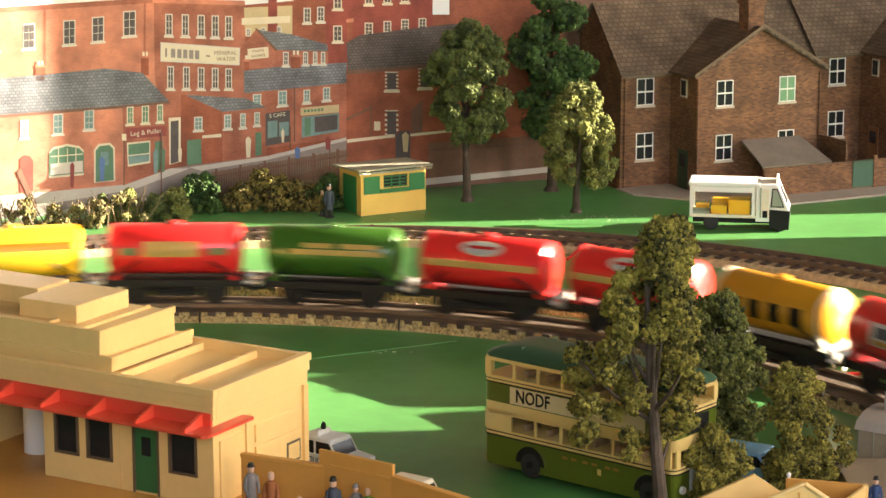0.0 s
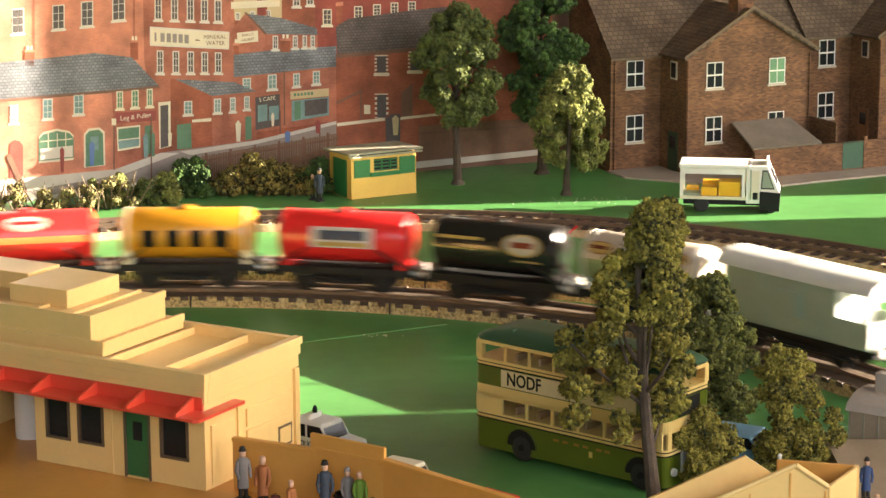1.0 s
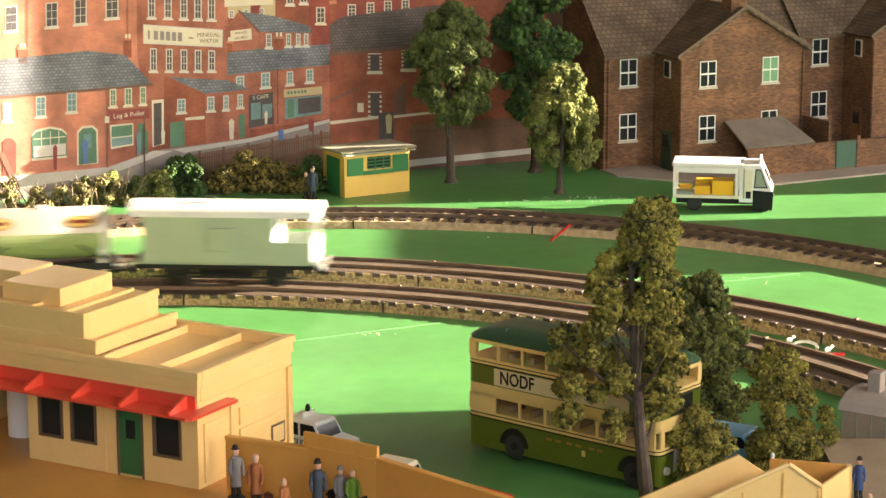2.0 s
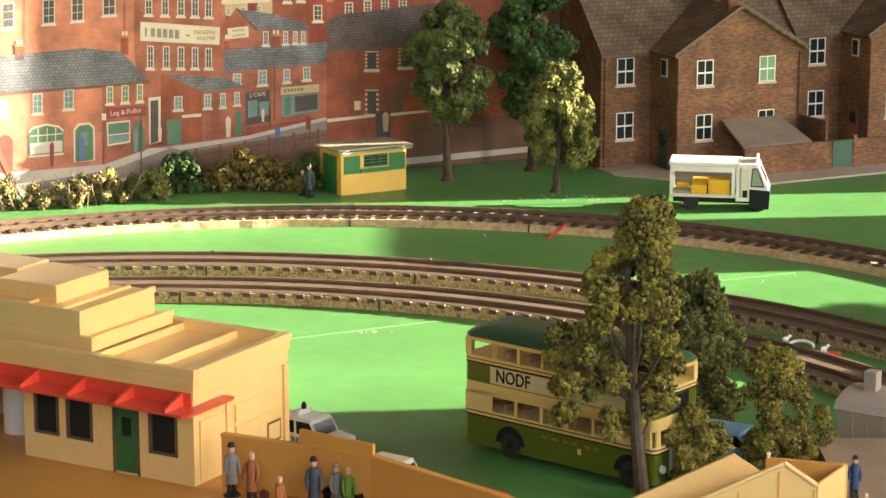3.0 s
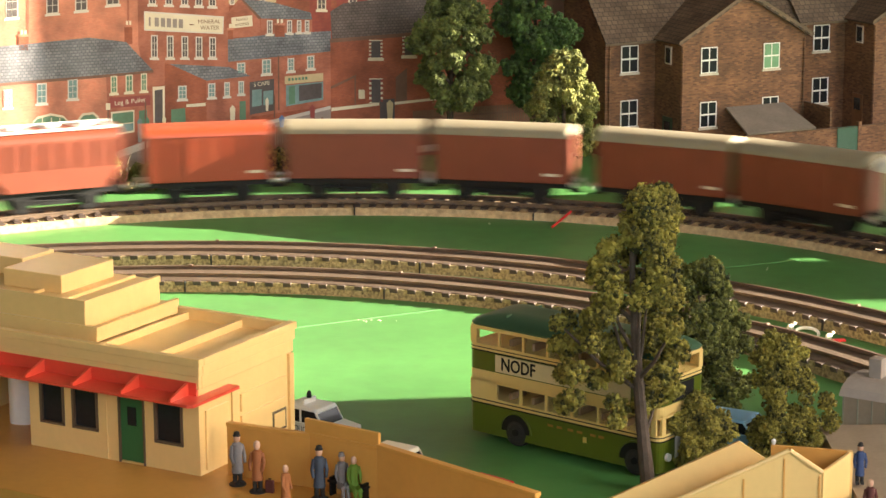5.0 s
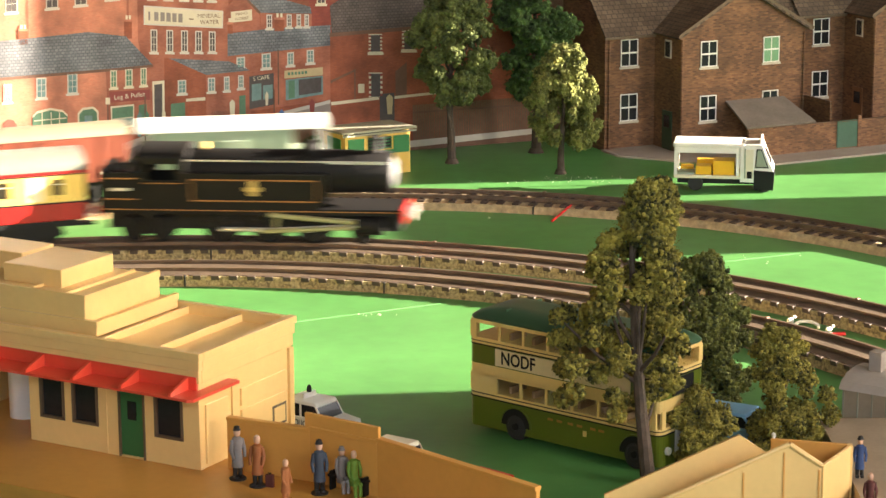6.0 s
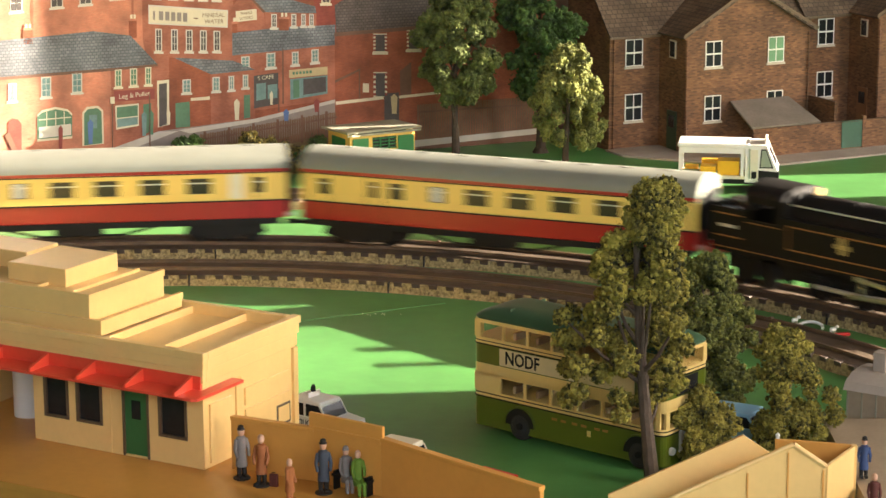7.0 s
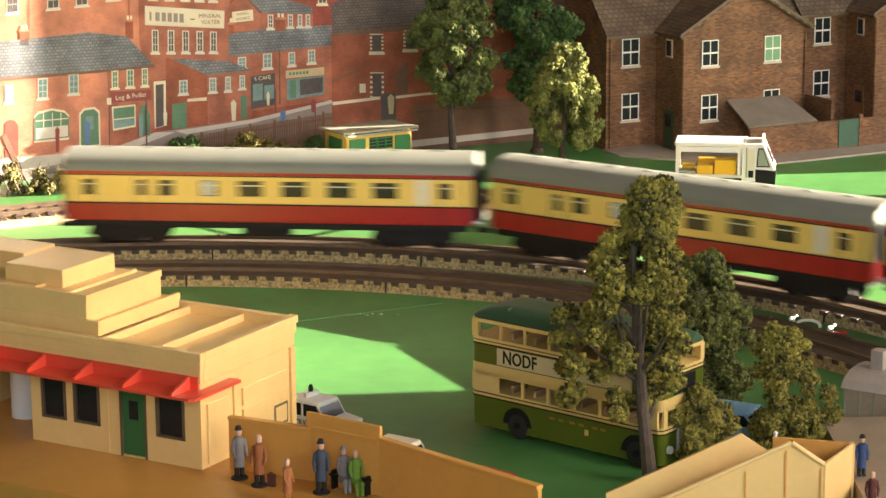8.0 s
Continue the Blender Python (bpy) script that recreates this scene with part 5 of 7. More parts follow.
# ---- electric milk float ----
fl_ = thing("milk_float", "white electric milk float with yellow crates", "milk float", pose(0.1398, 1.4300, 0.0, 0, 0, -9))
fw = 0.0235
part("chassis", bx(0.002, 0.052, -fw / 2 + 0.002, fw / 2 - 0.002, 0.0045, 0.0075), M["black"], fl_)
part("deck", bx(0.0, 0.040, -fw / 2, fw / 2, 0.0078, 0.0098, bev=0.0002), M["offwhite"], fl_)
rfb = bx(-0.001, 0.043, -fw / 2 - 0.0003, fw / 2 + 0.0003, 0.0268, 0.0296, bev=0.0010)
part("roof", rfb, M["white"], fl_, "white flat roof")
for x in (0.0, 0.0375):
    for y in (-fw / 2, fw / 2 - 0.0012):
        part("post", bx(x, x + 0.0018, y, y + 0.0012, 0.0098, 0.0270), M["white"], fl_)
part("rear_frame", bx(0.0, 0.0008, -fw / 2, fw / 2, 0.0235, 0.0270), M["white"], fl_)
part("side_rail", bx(0.0018, 0.0375, -fw / 2, -fw / 2 + 0.0006, 0.0235, 0.0268), M["white"], fl_)
for x0, x1, y0, y1, z1 in ((0.013, 0.0225, -0.010, 0.000, 0.0150), (0.0235, 0.0365, -0.010, 0.003, 0.0185), (0.013, 0.036, 0.0035, 0.0105, 0.0165), (0.003, 0.011, 0.001, 0.010, 0.0125)):
    cr = part("crate", bx(x0, x1, y0, y1, 0.0098, z1, bev=0.0002), M["yellow"], fl_, "yellow crate")
part("load_tray", bx(0.002, 0.012, -0.010, 0.0, 0.0098, 0.0112), M["grey"], fl_)
cab = part("cab", prism(B(), [(0.0400, 0.0060), (0.0590, 0.0060), (0.0600, 0.0130), (0.0530, 0.0290), (0.0400, 0.0290)], -fw / 2, fw / 2, "y"), M["white"], fl_, "white rounded cab")
wf = part("cab_window_frame", prism(B(), [(0.0488, 0.0150), (0.0572, 0.0150), (0.0528, 0.0266), (0.0496, 0.0266)], -fw / 2 - 0.0003, -fw / 2 + 0.0002, "y"), M["black"], cab)
part("cab_window", prism(B(), [(0.0495, 0.0158), (0.0562, 0.0158), (0.0525, 0.0259), (0.0502, 0.0259)], -fw / 2 - 0.0006, -fw / 2 + 0.0002, "y"), M["grey"], wf, "pale cab side window")
# plate coloured pale to show the bright inside of the cab
part("cab_doorway", bx(0.0432, 0.0478, -fw / 2 - 0.0003, -fw / 2 + 0.0002, 0.0085, 0.0262), M["offwhite"], cab, "flat pale plate for the doorway, its bright inside painted on")
part("door_edge", bx(0.0424, 0.0432, -fw / 2 - 0.0005, -fw / 2 + 0.0002, 0.0085, 0.0268), M["grey"], cab)
part("driver_seat", bx(0.0440, 0.0470, -fw / 2 - 0.0006, -fw / 2 + 0.0002, 0.0085, 0.0128, bev=0.0002), M["black"], cab)
part("windscreen", prism(B(), [(-0.0085, 0), (0.0085, 0), (0.0075, 0.0105), (-0.0075, 0.0105)], -0.0002, 0.0003, "x"), M["darkpane"], cab, m=pose(0.0584, 0, 0.0165, 0, -24, 0))
part("cab_skirt", prism(B(), [(0.0482, 0.0015), (0.0600, 0.0015), (0.0606, 0.0128), (0.0482, 0.0136)], -fw / 2 - 0.0004, fw / 2 + 0.0004, "y"), M["black"], cab, "black lower cab panels")
part("roof_sign", bx(0.0515, 0.0531, -0.008, 0.008, 0.0285, 0.0325, bev=0.0004), M["white"], cab)
for x in (0.0130, 0.0545):
    for y in (-fw / 2 + 0.0016, fw / 2 - 0.0016):
        part("wheel", lathe(B(), [(y - 0.0014, 0.0040), (y - 0.0009, 0.0046), (y + 0.0009, 0.0046), (y + 0.0014, 0.0040)], "y", 22, (x, 0, 0.0046)), M["tyre"], fl_, smooth=True)


# ---- cars behind the fence ----
def car(label, m, colour, sign=False):
    c = thing("car", label, "car", m, "cars by the station")
    part("body", prism(B(), [(-0.0265, 0.0035), (0.0255, 0.0035), (0.0268, 0.0075), (0.0262, 0.0105), (0.0120, 0.0118), (-0.0250, 0.0118), (-0.0268, 0.0090)], -0.0110, 0.0110, "y"), M[colour], c)
    gb = B()
    prism(gb, [(-0.0225, 0.0118), (0.0120, 0.0118), (0.0062, 0.0182), (-0.0195, 0.0182)], -0.0098, 0.0098, "y")
    part("glazing", gb, M["darkpane"], c)
    part("roof", bx(-0.0205, 0.0072, -0.0096, 0.0096, 0.0172, 0.0200, bev=0.0012), M[colour], c)
    for x0, x1 in ((-0.0192, -0.0176), (-0.0075, -0.0058)):
        for y in (-0.0100, 0.0097):
            part("pillar", bx(x0, x1, y, y + 0.0003, 0.0118, 0.0186), M[colour], c)
    for y in (-0.0100, 0.0095):
        part("pillar", prism(B(), [(0.0108, 0.0118), (0.0126, 0.0118), (0.0070, 0.0184), (0.0054, 0.0184)], y, y + 0.0005, "y"), M[colour], c)
    for x in (-0.0165, 0.0165):
        for y in (-0.0098, 0.0098):
            part("wheel", lathe(B(), [(y - 0.0014, 0.0036), (y + 0.0014, 0.0036)], "y", 20, (x, 0, 0.0036)), M["tyre"], c)
    for y in (-0.0075, 0.0075):
        part("headlamp", lathe(B(), [(0.0264, 0.0014), (0.0272, 0.0012)], "x", 12, (0, y, 0.0085)), M["steel"], c)
    if sign:
        sg = part("roof_sign", bx(-0.0090, -0.0070, -0.0055, 0.0055, 0.0199, 0.0226, bev=0.0002), M["white"], c)
        part("beacon", lathe(B(), [(0.0226, 0.0016), (0.0248, 0.0016), (0.0262, 0.0008)], "z", 14, (-0.0080, 0, 0)), M["black"], sg)
        letters("door_lettering", "POLICE", 0.0046, M["black"], c, pose(-0.0060, -0.01112, 0.0085, 90, 0, 0))
        part("rear_seat", bx(-0.0150, -0.0100, -0.0085, 0.0085, 0.0100, 0.0150), M["red"], c)
    return c


car("white police car with a roof sign, half hidden by the station", pose(-0.0525, 0.9220, 0, 0, 0, -36) @ Matrix.Diagonal((0.60, 0.68, 0.8, 1)), "white", True)
car("small cream car behind the platform fence", pose(-0.0180, 0.8610, 0, 0, 0, -34) @ Matrix.Diagonal((0.56, 0.72, 0.82, 1)), "offwhite")
car("pale blue car half hidden by the small trees", pose(0.1175, 0.9130, 0, 0, 0, -30) @ Matrix.Diagonal((0.7, 0.8, 0.68, 1)), "paleblue")
car("small red car behind the platform fence", pose(0.0165, 0.8190, 0, 0, 0, -42) @ Matrix.Diagonal((0.6, 0.7, 0.84, 1)), "wred")


# ---- painted figures: one plain mesh each ----
def figure(label, at, coat, height=0.0225, rz=0.0, seated=False, base=True, hat=True, legs="dark"):
    b = B()
    k = height / 0.0252
    mats = [M[coat], M["skin"], M[legs]]
    marks = []

    def upto(i):
        marks.append((len(b.faces), i))
    if base:
        lathe(b, [(0, 0.0036 * k), (0.0005, 0.0036 * k), (0.0008, 0.0030 * k)], "z", 14)
        upto(2)
    if seated:
        for x in (-0.0012, 0.0012):
            rod(b, (x * k, -0.0060 * k, 0.0006), (x * k, -0.0056 * k, 0.0062 * k), 0.0009 * k, 0.0010 * k, 8)
            rod(b, (x * k, -0.0060 * k, 0.0062 * k), (x * k, 0.0, 0.0068 * k), 0.0012 * k, 0.0015 * k, 8)
        upto(2)
        z0 = 0.0055 * k
    else:
        for x in (-0.0012, 0.0012):
            rod(b, (x * k, 0, 0.0006), (x * 0.9 * k, 0, 0.0085 * k), 0.0009 * k, 0.0013 * k, 8)
            box(b, (x - 0.0008) * k, (x + 0.0008) * k, -0.0022 * k, 0.0008 * k, 0.0006, 0.0016)
        upto(2)
        z0 = 0.0062 * k
    lathe(b, [(z0 - 0.0008 * k, 0.0025 * k), (z0 + 0.0030 * k, 0.0022 * k), (z0 + 0.0062 * k, 0.0019 * k), (z0 + 0.0098 * k, 0.0024 * k), (z0 + 0.0114 * k, 0.0021 * k), (z0 + 0.0122 * k, 0.0009 * k)], "z", 14)
    for s in (-1, 1):
        rod(b, (s * 0.0021 * k, 0, z0 + 0.0108 * k), (s * 0.0030 * k, -0.0004 * k, z0 + 0.0066 * k), 0.0009 * k, 0.0008 * k, 8)
        rod(b, (s * 0.0030 * k, -0.0004 * k, z0 + 0.0066 * k), (s * 0.0026 * k, -0.0018 * k, z0 + 0.0034 * k), 0.0008 * k, 0.0006 * k, 8)
    upto(0)
    zh = z0 + 0.0142 * k
    lathe(b, [(zh - 0.0022 * k, 0.0006 * k), (zh - 0.0014 * k, 0.0013 * k), (zh, 0.0015 * k), (zh + 0.0012 * k, 0.0012 * k), (zh + 0.0018 * k, 0.0004 * k)], "z", 12)
    upto(1)
    if hat:
        lathe(b, [(zh + 0.0006 * k, 0.0017 * k), (zh + 0.0009 * k, 0.0017 * k), (zh + 0.0011 * k, 0.0013 * k), (zh + 0.0022 * k, 0.0012 * k), (zh + 0.0026 * k, 0.0004 * k)], "z", 12)
        upto(2)
    b.faces.ensure_lookup_table()
    i0 = 0
    for n, mi in marks:
        for f in b.faces[i0:n]:
            f.material_index = mi
        i0 = n
    ob = part("figurine", b, mats[0], smooth=True, m=pose(*at, 0, 0, rz))
    for m_ in mats[1:]:
        ob.data.materials.append(m_)
    return tagged(ob, label, "figurine", "painted figurines")


M["coat_grey"] = mat("coat_grey", (0.22, 0.20, 0.19), 0.7, var=0.2)
M["coat_brown"] = mat("coat_brown", (0.30, 0.10, 0.03), 0.7, var=0.2)
M["coat_orange"] = mat("coat_orange", (0.36, 0.13, 0.04), 0.7, var=0.2)
M["coat_navy"] = mat("coat_navy", (0.045, 0.060, 0.085), 0.7, var=0.2)
M["coat_green"] = mat("coat_green", (0.14, 0.26, 0.03), 0.7, var=0.2)
M["coat_blue"] = mat("coat_blue", (0.03, 0.06, 0.16), 0.7, var=0.2)
M["coat_maroon"] = mat("coat_maroon", (0.10, 0.025, 0.02), 0.7, var=0.2)
figure("painted figurine in a grey overcoat on the platform", (-0.0775, 0.8320, 0.012), "coat_grey", 0.0225, 30)
figure("painted figurine in a brown overcoat with a case", (-0.0695, 0.8235, 0.012), "coat_brown", 0.0222, -10, hat=False)
figure("small painted figurine in an orange coat", (-0.0580, 0.8050, 0.012), "coat_orange", 0.0185, 60, hat=False, base=False, legs="coat_orange")
figure("painted figurine in a dark uniform and cap", (-0.0465, 0.8150, 0.012), "coat_navy", 0.0225, 10)
figure("seated painted figurine in grey on a bench", (-0.0385, 0.8170, 0.012), "coat_grey", 0.0195, 20, seated=True, base=False, legs="coat_grey")
figure("seated painted figurine in green on a bench", (-0.0340, 0.8135, 0.012), "coat_green", 0.0195, 20, seated=True, base=False, hat=False, legs="coat_green")
figure("painted figurine in a blue coat beside the shelter", (0.1505, 0.8290, 0.012), "coat_blue", 0.0180, 0, base=False)
figure("painted figurine in maroon beside the shelter", (0.1470, 0.7880, 0.012), "coat_maroon", 0.0180, 0, hat=False)
figure("painted railwayman figurine standing by the hut", (-0.0835, 1.4560, 0), "coat_navy", 0.0235, 0, base=True)
figure("painted railwayman figurine in khaki by the hut", (-0.0880, 1.4600, 0), "leaf_ochre", 0.0185, 20, hat=False)
bench = thing("bench", "dark platform bench behind the seated figurines", "bench", pose(-0.0350, 0.8175, 0.012, 0, 0, -36))
part("seat", bx(-0.0085, 0.0085, -0.0035, 0.0020, 0.0050, 0.0058), M["black"], bench)
part("backrest", bx(-0.0085, 0.0085, 0.0020, 0.0027, 0.0070, 0.0118), M["black"], bench)
for x in (-0.0078, 0.0070):
    part("leg", bx(x, x + 0.0009, -0.0033, 0.0026, 0.0, 0.0070), M["black"], bench)
case = thing("suitcase", "dark brown suitcase held beside a figurine", "suitcase", pose(-0.0650, 0.8225, 0.012, 0, 0, -20))
part("case_body", bx(-0.0016, 0.0016, -0.0008, 0.0008, 0.0, 0.0048, bev=0.0003), M["coat_maroon"], case)
part("handle", rod(B(), (-0.0006, 0, 0.0053), (0.0006, 0, 0.0053), 0.0002), M["black"], case)

# ---- shelter, grounded hut ----
sh = thing("platform_shelter", "roofless cream plastic platform shelter with gabled panels", "shelter", pose(0, 0, 0.012))
part("slab", bx(0.1475, 0.34, 0.66, 0.905, -0.012, -0.0002), M["hut_drab"], sh)


def gable(x0, xa, x1, z0, za, z1, y, th=0.0014):
    return prism(B(), [(x0, -0.012), (x1, -0.012), (x1, z1), (xa, za), (x0, z0)], y, y + th, "y")


part("back_panel", gable(0.0560, 0.1040, 0.1145, -0.0015 + 0.0015, 0.0222, 0.0150, 0.812), M["cream"], sh)
fp = part("front_panel", gable(0.0740, 0.1203, 0.1319, 0.0010, 0.0224, 0.0144, 0.800), M["cream"], sh)
for x in (0.1043, 0.1185, 0.1310):
    part("groove", bx(x - 0.0003, x + 0.0003, 0.7997, 0.8001, 0.0, 0.0120 if x < 0.105 else 0.0195 if x < 0.12 else 0.0130), M["fence"], fp)
cp = B()
for (xa, za), (xb, zb) in (((0.0740, 0.0010), (0.1203, 0.0224)), ((0.1203, 0.0224), (0.1319, 0.0144))):
    rod(cp, (xa, 0.8003, za), (xb, 0.8003, zb), 0.0010, n=8)
part("coping", cp, M["cream"], fp)
part("side_panel", slab((0.1319, 0.8000), (0.1455, 0.8230), -0.012, 0.0146, 0.0014), M["cream"], sh)
part("end_post", bx(0.1447, 0.1466, 0.8220, 0.8242, -0.012, 0.0150), M["cream"], sh)
part("inner_wall", slab((0.1180, 0.8310), (0.1455, 0.8235), -0.012, 0.0150, 0.0014), M["fence"], sh)
part("finial", lathe(B(), [(0.0150, 0.0006), (0.0165, 0.0009), (0.0172, 0.0002)], "z", 10, (0.1190, 0.831, 0)), M["white"], sh)

gh = thing("grounded_van_hut", "drab plastic hut with vertical boards, rounded roof and chimney", "hut", pose(0.1590, 0.9200, 0, 0, 0, -34))
part("body", bx(0.0, 0.075, 0.0, 0.030, 0.0, 0.0198), M["hut_drab"], gh)
for k in range(13):
    x = 0.0005 + k * 0.0062
    part("board_strip", bx(x - 0.0003, x + 0.0003, -0.0004, 0.0, 0.0, 0.0196), M["hut_roof"], gh)
rb2 = prism(B(), [(-0.0012, 0.0195), (0.0312, 0.0195), (0.0290, 0.0226), (0.0230, 0.0250), (0.0150, 0.0258), (0.0070, 0.0250), (0.0010, 0.0226)], -0.0012, 0.0765, "x")
part("roof", rb2, M["paving"], gh, "drab rounded roof")
chm = part("chimney", bx(0.0060, 0.0115, 0.0110, 0.0165, 0.0245, 0.0335, bev=0.0003), M["paving"], gh)

# ---- small things on the board ----
pin = thing("red_pin", "thin red plastic stick lying against the rear ballast", "stick", pose(0.0600, 1.3290, 0.0, 0, 0, 0))
part("shaft", rod(B(), (0.0, 0.0, 0.0006), (0.0118, 0.0215, 0.0052), 0.0007), M["wred"], pin)
for x, y, nm, lab in ((0.1635, 1.0967, "white_dog", "small white model dog between the tracks"), (0.1790, 1.0790, "white_dog", "small white model dog beside a red scrap")):
    d = thing(nm, lab, "model animal", pose(x, y, 0, 0, 0, 25) @ Matrix.Scale(0.62, 4))
    b = B()
    lathe(b, [(-0.0026, 0.0008), (-0.0018, 0.0016), (0.0016, 0.0017), (0.0026, 0.0010)], "x", 10, (0, 0, 0.0036))
    for sx in (-0.0017, 0.0017):
        for sy in (-0.0009, 0.0009):
            rod(b, (sx, sy, 0), (sx, sy, 0.0035), 0.0005, n=6)
    part("trunk", b, M["white"], d, smooth=True)
    part("head", lathe(B(), [(0.0022, 0.0007), (0.0030, 0.0013), (0.0042, 0.0012), (0.0052, 0.0005)], "x", 10, (0, 0, 0.0054)), M["white"], d, smooth=True)
hp = thing("hose", "short curved white plastic hose between the tracks", "hose", pose(0.1700, 1.0890, 0, 0, 0, -30))
hb = B()
pts = [Vector((0.006 * math.cos(radians(a)), 0.003 * math.sin(radians(a)), 0.0008 + 0.0018 * math.sin(radians(a)))) for a in range(180, -1, -20)]
for p, q in zip(pts, pts[1:]):
    rod(hb, p, q, 0.0008)
part("tube", hb, M["white"], hp)
rs = thing("red_scrap", "scrap of red plastic between the tracks", "scrap", pose(0.1830, 1.0760, 0, 0, 0, 10))
part("piece", bx(-0.0035, 0.0035, -0.0012, 0.0012, 0.0, 0.0014, bev=0.0003), M["wred"], rs)

# ---- seams and debris on the board ----
def seam(p, q, w=0.0002):
    b = slab(p, q, 0.0, 0.00025, w, bev=0)
    tagged(part("board_seam", b, M["board_pale"]), "thin raised seam in the painted board", "seam", kind="structure")


# paler than the board: sunlight on the seams is put into the colour
M["board_pale"] = mat("seam_sunlit_green", (0.085, 0.25, 0.080), 0.7, var=0.3, scale=300)
seam((-0.080, 1.102), (-0.0035, 1.140))
seam((0.134, 1.222), (0.190, 1.246))
seam((0.050, 1.030), (0.012, 1.041), 0.0003)
chip_v, chip_f = [], []
rng = random.Random(44)
for cx, cy, sx, sy, n in ((-0.036, 1.118, 0.012, 0.004, 10), (0.0245, 1.3400, 0.001, 0.001, 2), (0.085, 1.4580, 0.020, 0.004, 30), (-0.05, 1.372, 0.05, 0.004, 12), (0.06, 1.445, 0.06, 0.006, 26), (0.15, 1.235, 0.03, 0.01, 10)):
    for k in range(n):
        core(chip_v, chip_f, (cx + rng.gauss(0, sx * 0.6), cy + rng.gauss(0, sy * 0.6), 0.0002), rng.uniform(0.00018, 0.0004), rng)
debris = mesh_part("debris", chip_v, chip_f, M["chips"], None)
tagged(debris, "scattered pale crumbs of ballast on the green board", "debris", kind="stuff")
# ---- rolling stock: local x forward, y to the left, z up from the rail top ----
RIDES = []


def wheelset(parent, x, r=0.0062, spokes=False, name="wheelset"):
    b = B()
    for y in (-0.0083, 0.0083):
        s = 1 if y > 0 else -1
        lathe(b, [(y - 0.0012, r * 0.9), (y + 0.0012, r)] if s < 0 else [(y - 0.0012, r), (y + 0.0012, r * 0.9)], "y", 20, (x, 0, r))
        lathe(b, [(y - s * 0.0014 - 0.0003, r * 1.10), (y - s * 0.0014 + 0.0003, r * 1.10)], "y", 20, (x, 0, r))
    rod(b, (x, -0.009, r), (x, 0.009, r), 0.0010)
    return part(name, b, M["black"], parent)


def chassis(t, length, wb, z=0.0125, width=0.0225):
    ch = part("underframe", bx(-length / 2, length / 2, -width / 2 + 0.003, width / 2 - 0.003, z - 0.003, z, bev=0.0002), M["black"], t)
    for y in (-width / 2 + 0.0018, width / 2 - 0.0018):
        part("solebar", bx(-length / 2, length / 2, y - 0.0006, y + 0.0006, z - 0.0032, z + 0.0003), M["black"], ch)
        for x in (-wb / 2, wb / 2):
            part("axle_guard", prism(B(), [(x - 0.0062, z - 0.003), (x + 0.0062, z - 0.003), (x + 0.0032, 0.0042), (x - 0.0032, 0.0042)], y - 0.0005, y + 0.0005, "y"), M["black"], ch)
            part("axle_box", bx(x - 0.0017, x + 0.0017, y - 0.0012, y + 0.0012, 0.0042, 0.0082, bev=0.0003), M["black"], ch)
        part("brake_lever", rod(B(), (-wb * 0.28, y, 0.0060), (wb * 0.42, y * 1.05, 0.0075), 0.0005), M["black"], ch)
        part("brake_shoe", bx(-0.0100, 0.0100, y - 0.0008, y + 0.0008, 0.0045, 0.0062), M["black"], ch)
    for x in (-length / 2, length / 2):
        s = 1 if x > 0 else -1
        part("buffer_beam", bx(min(x, x + s * 0.0012), max(x, x + s * 0.0012), -width / 2, width / 2, z - 0.0040, z + 0.0012), M["black"], ch)
        for y in (-0.0085, 0.0085):
            bf = lathe(B(), [(0, 0.0012), (0.0030, 0.0012), (0.0031, 0.0024), (0.0036, 0.0022)], "x", 14)
            bf.transform(Matrix.Translation((x + s * 0.0010, y, z - 0.0012)) @ Matrix.Rotation(0 if s > 0 else math.pi, 4, "Z"))
            part("buffer", bf, M["steel"], ch)
        part("coupling", bx(min(x, x + s * 0.0065), max(x, x + s * 0.0065), -0.0035, 0.0035, z - 0.0062, z - 0.0050), M["black"], ch)
    # black block added to darken the gap between the axles
    part("underside_dark_box", bx(-wb * 0.30, wb * 0.30, -0.0060, 0.0060, 0.0038, z - 0.003, bev=0.0004), M["black"], ch)
    for x in (-wb / 2, wb / 2):
        wheelset(t, x)
    return ch


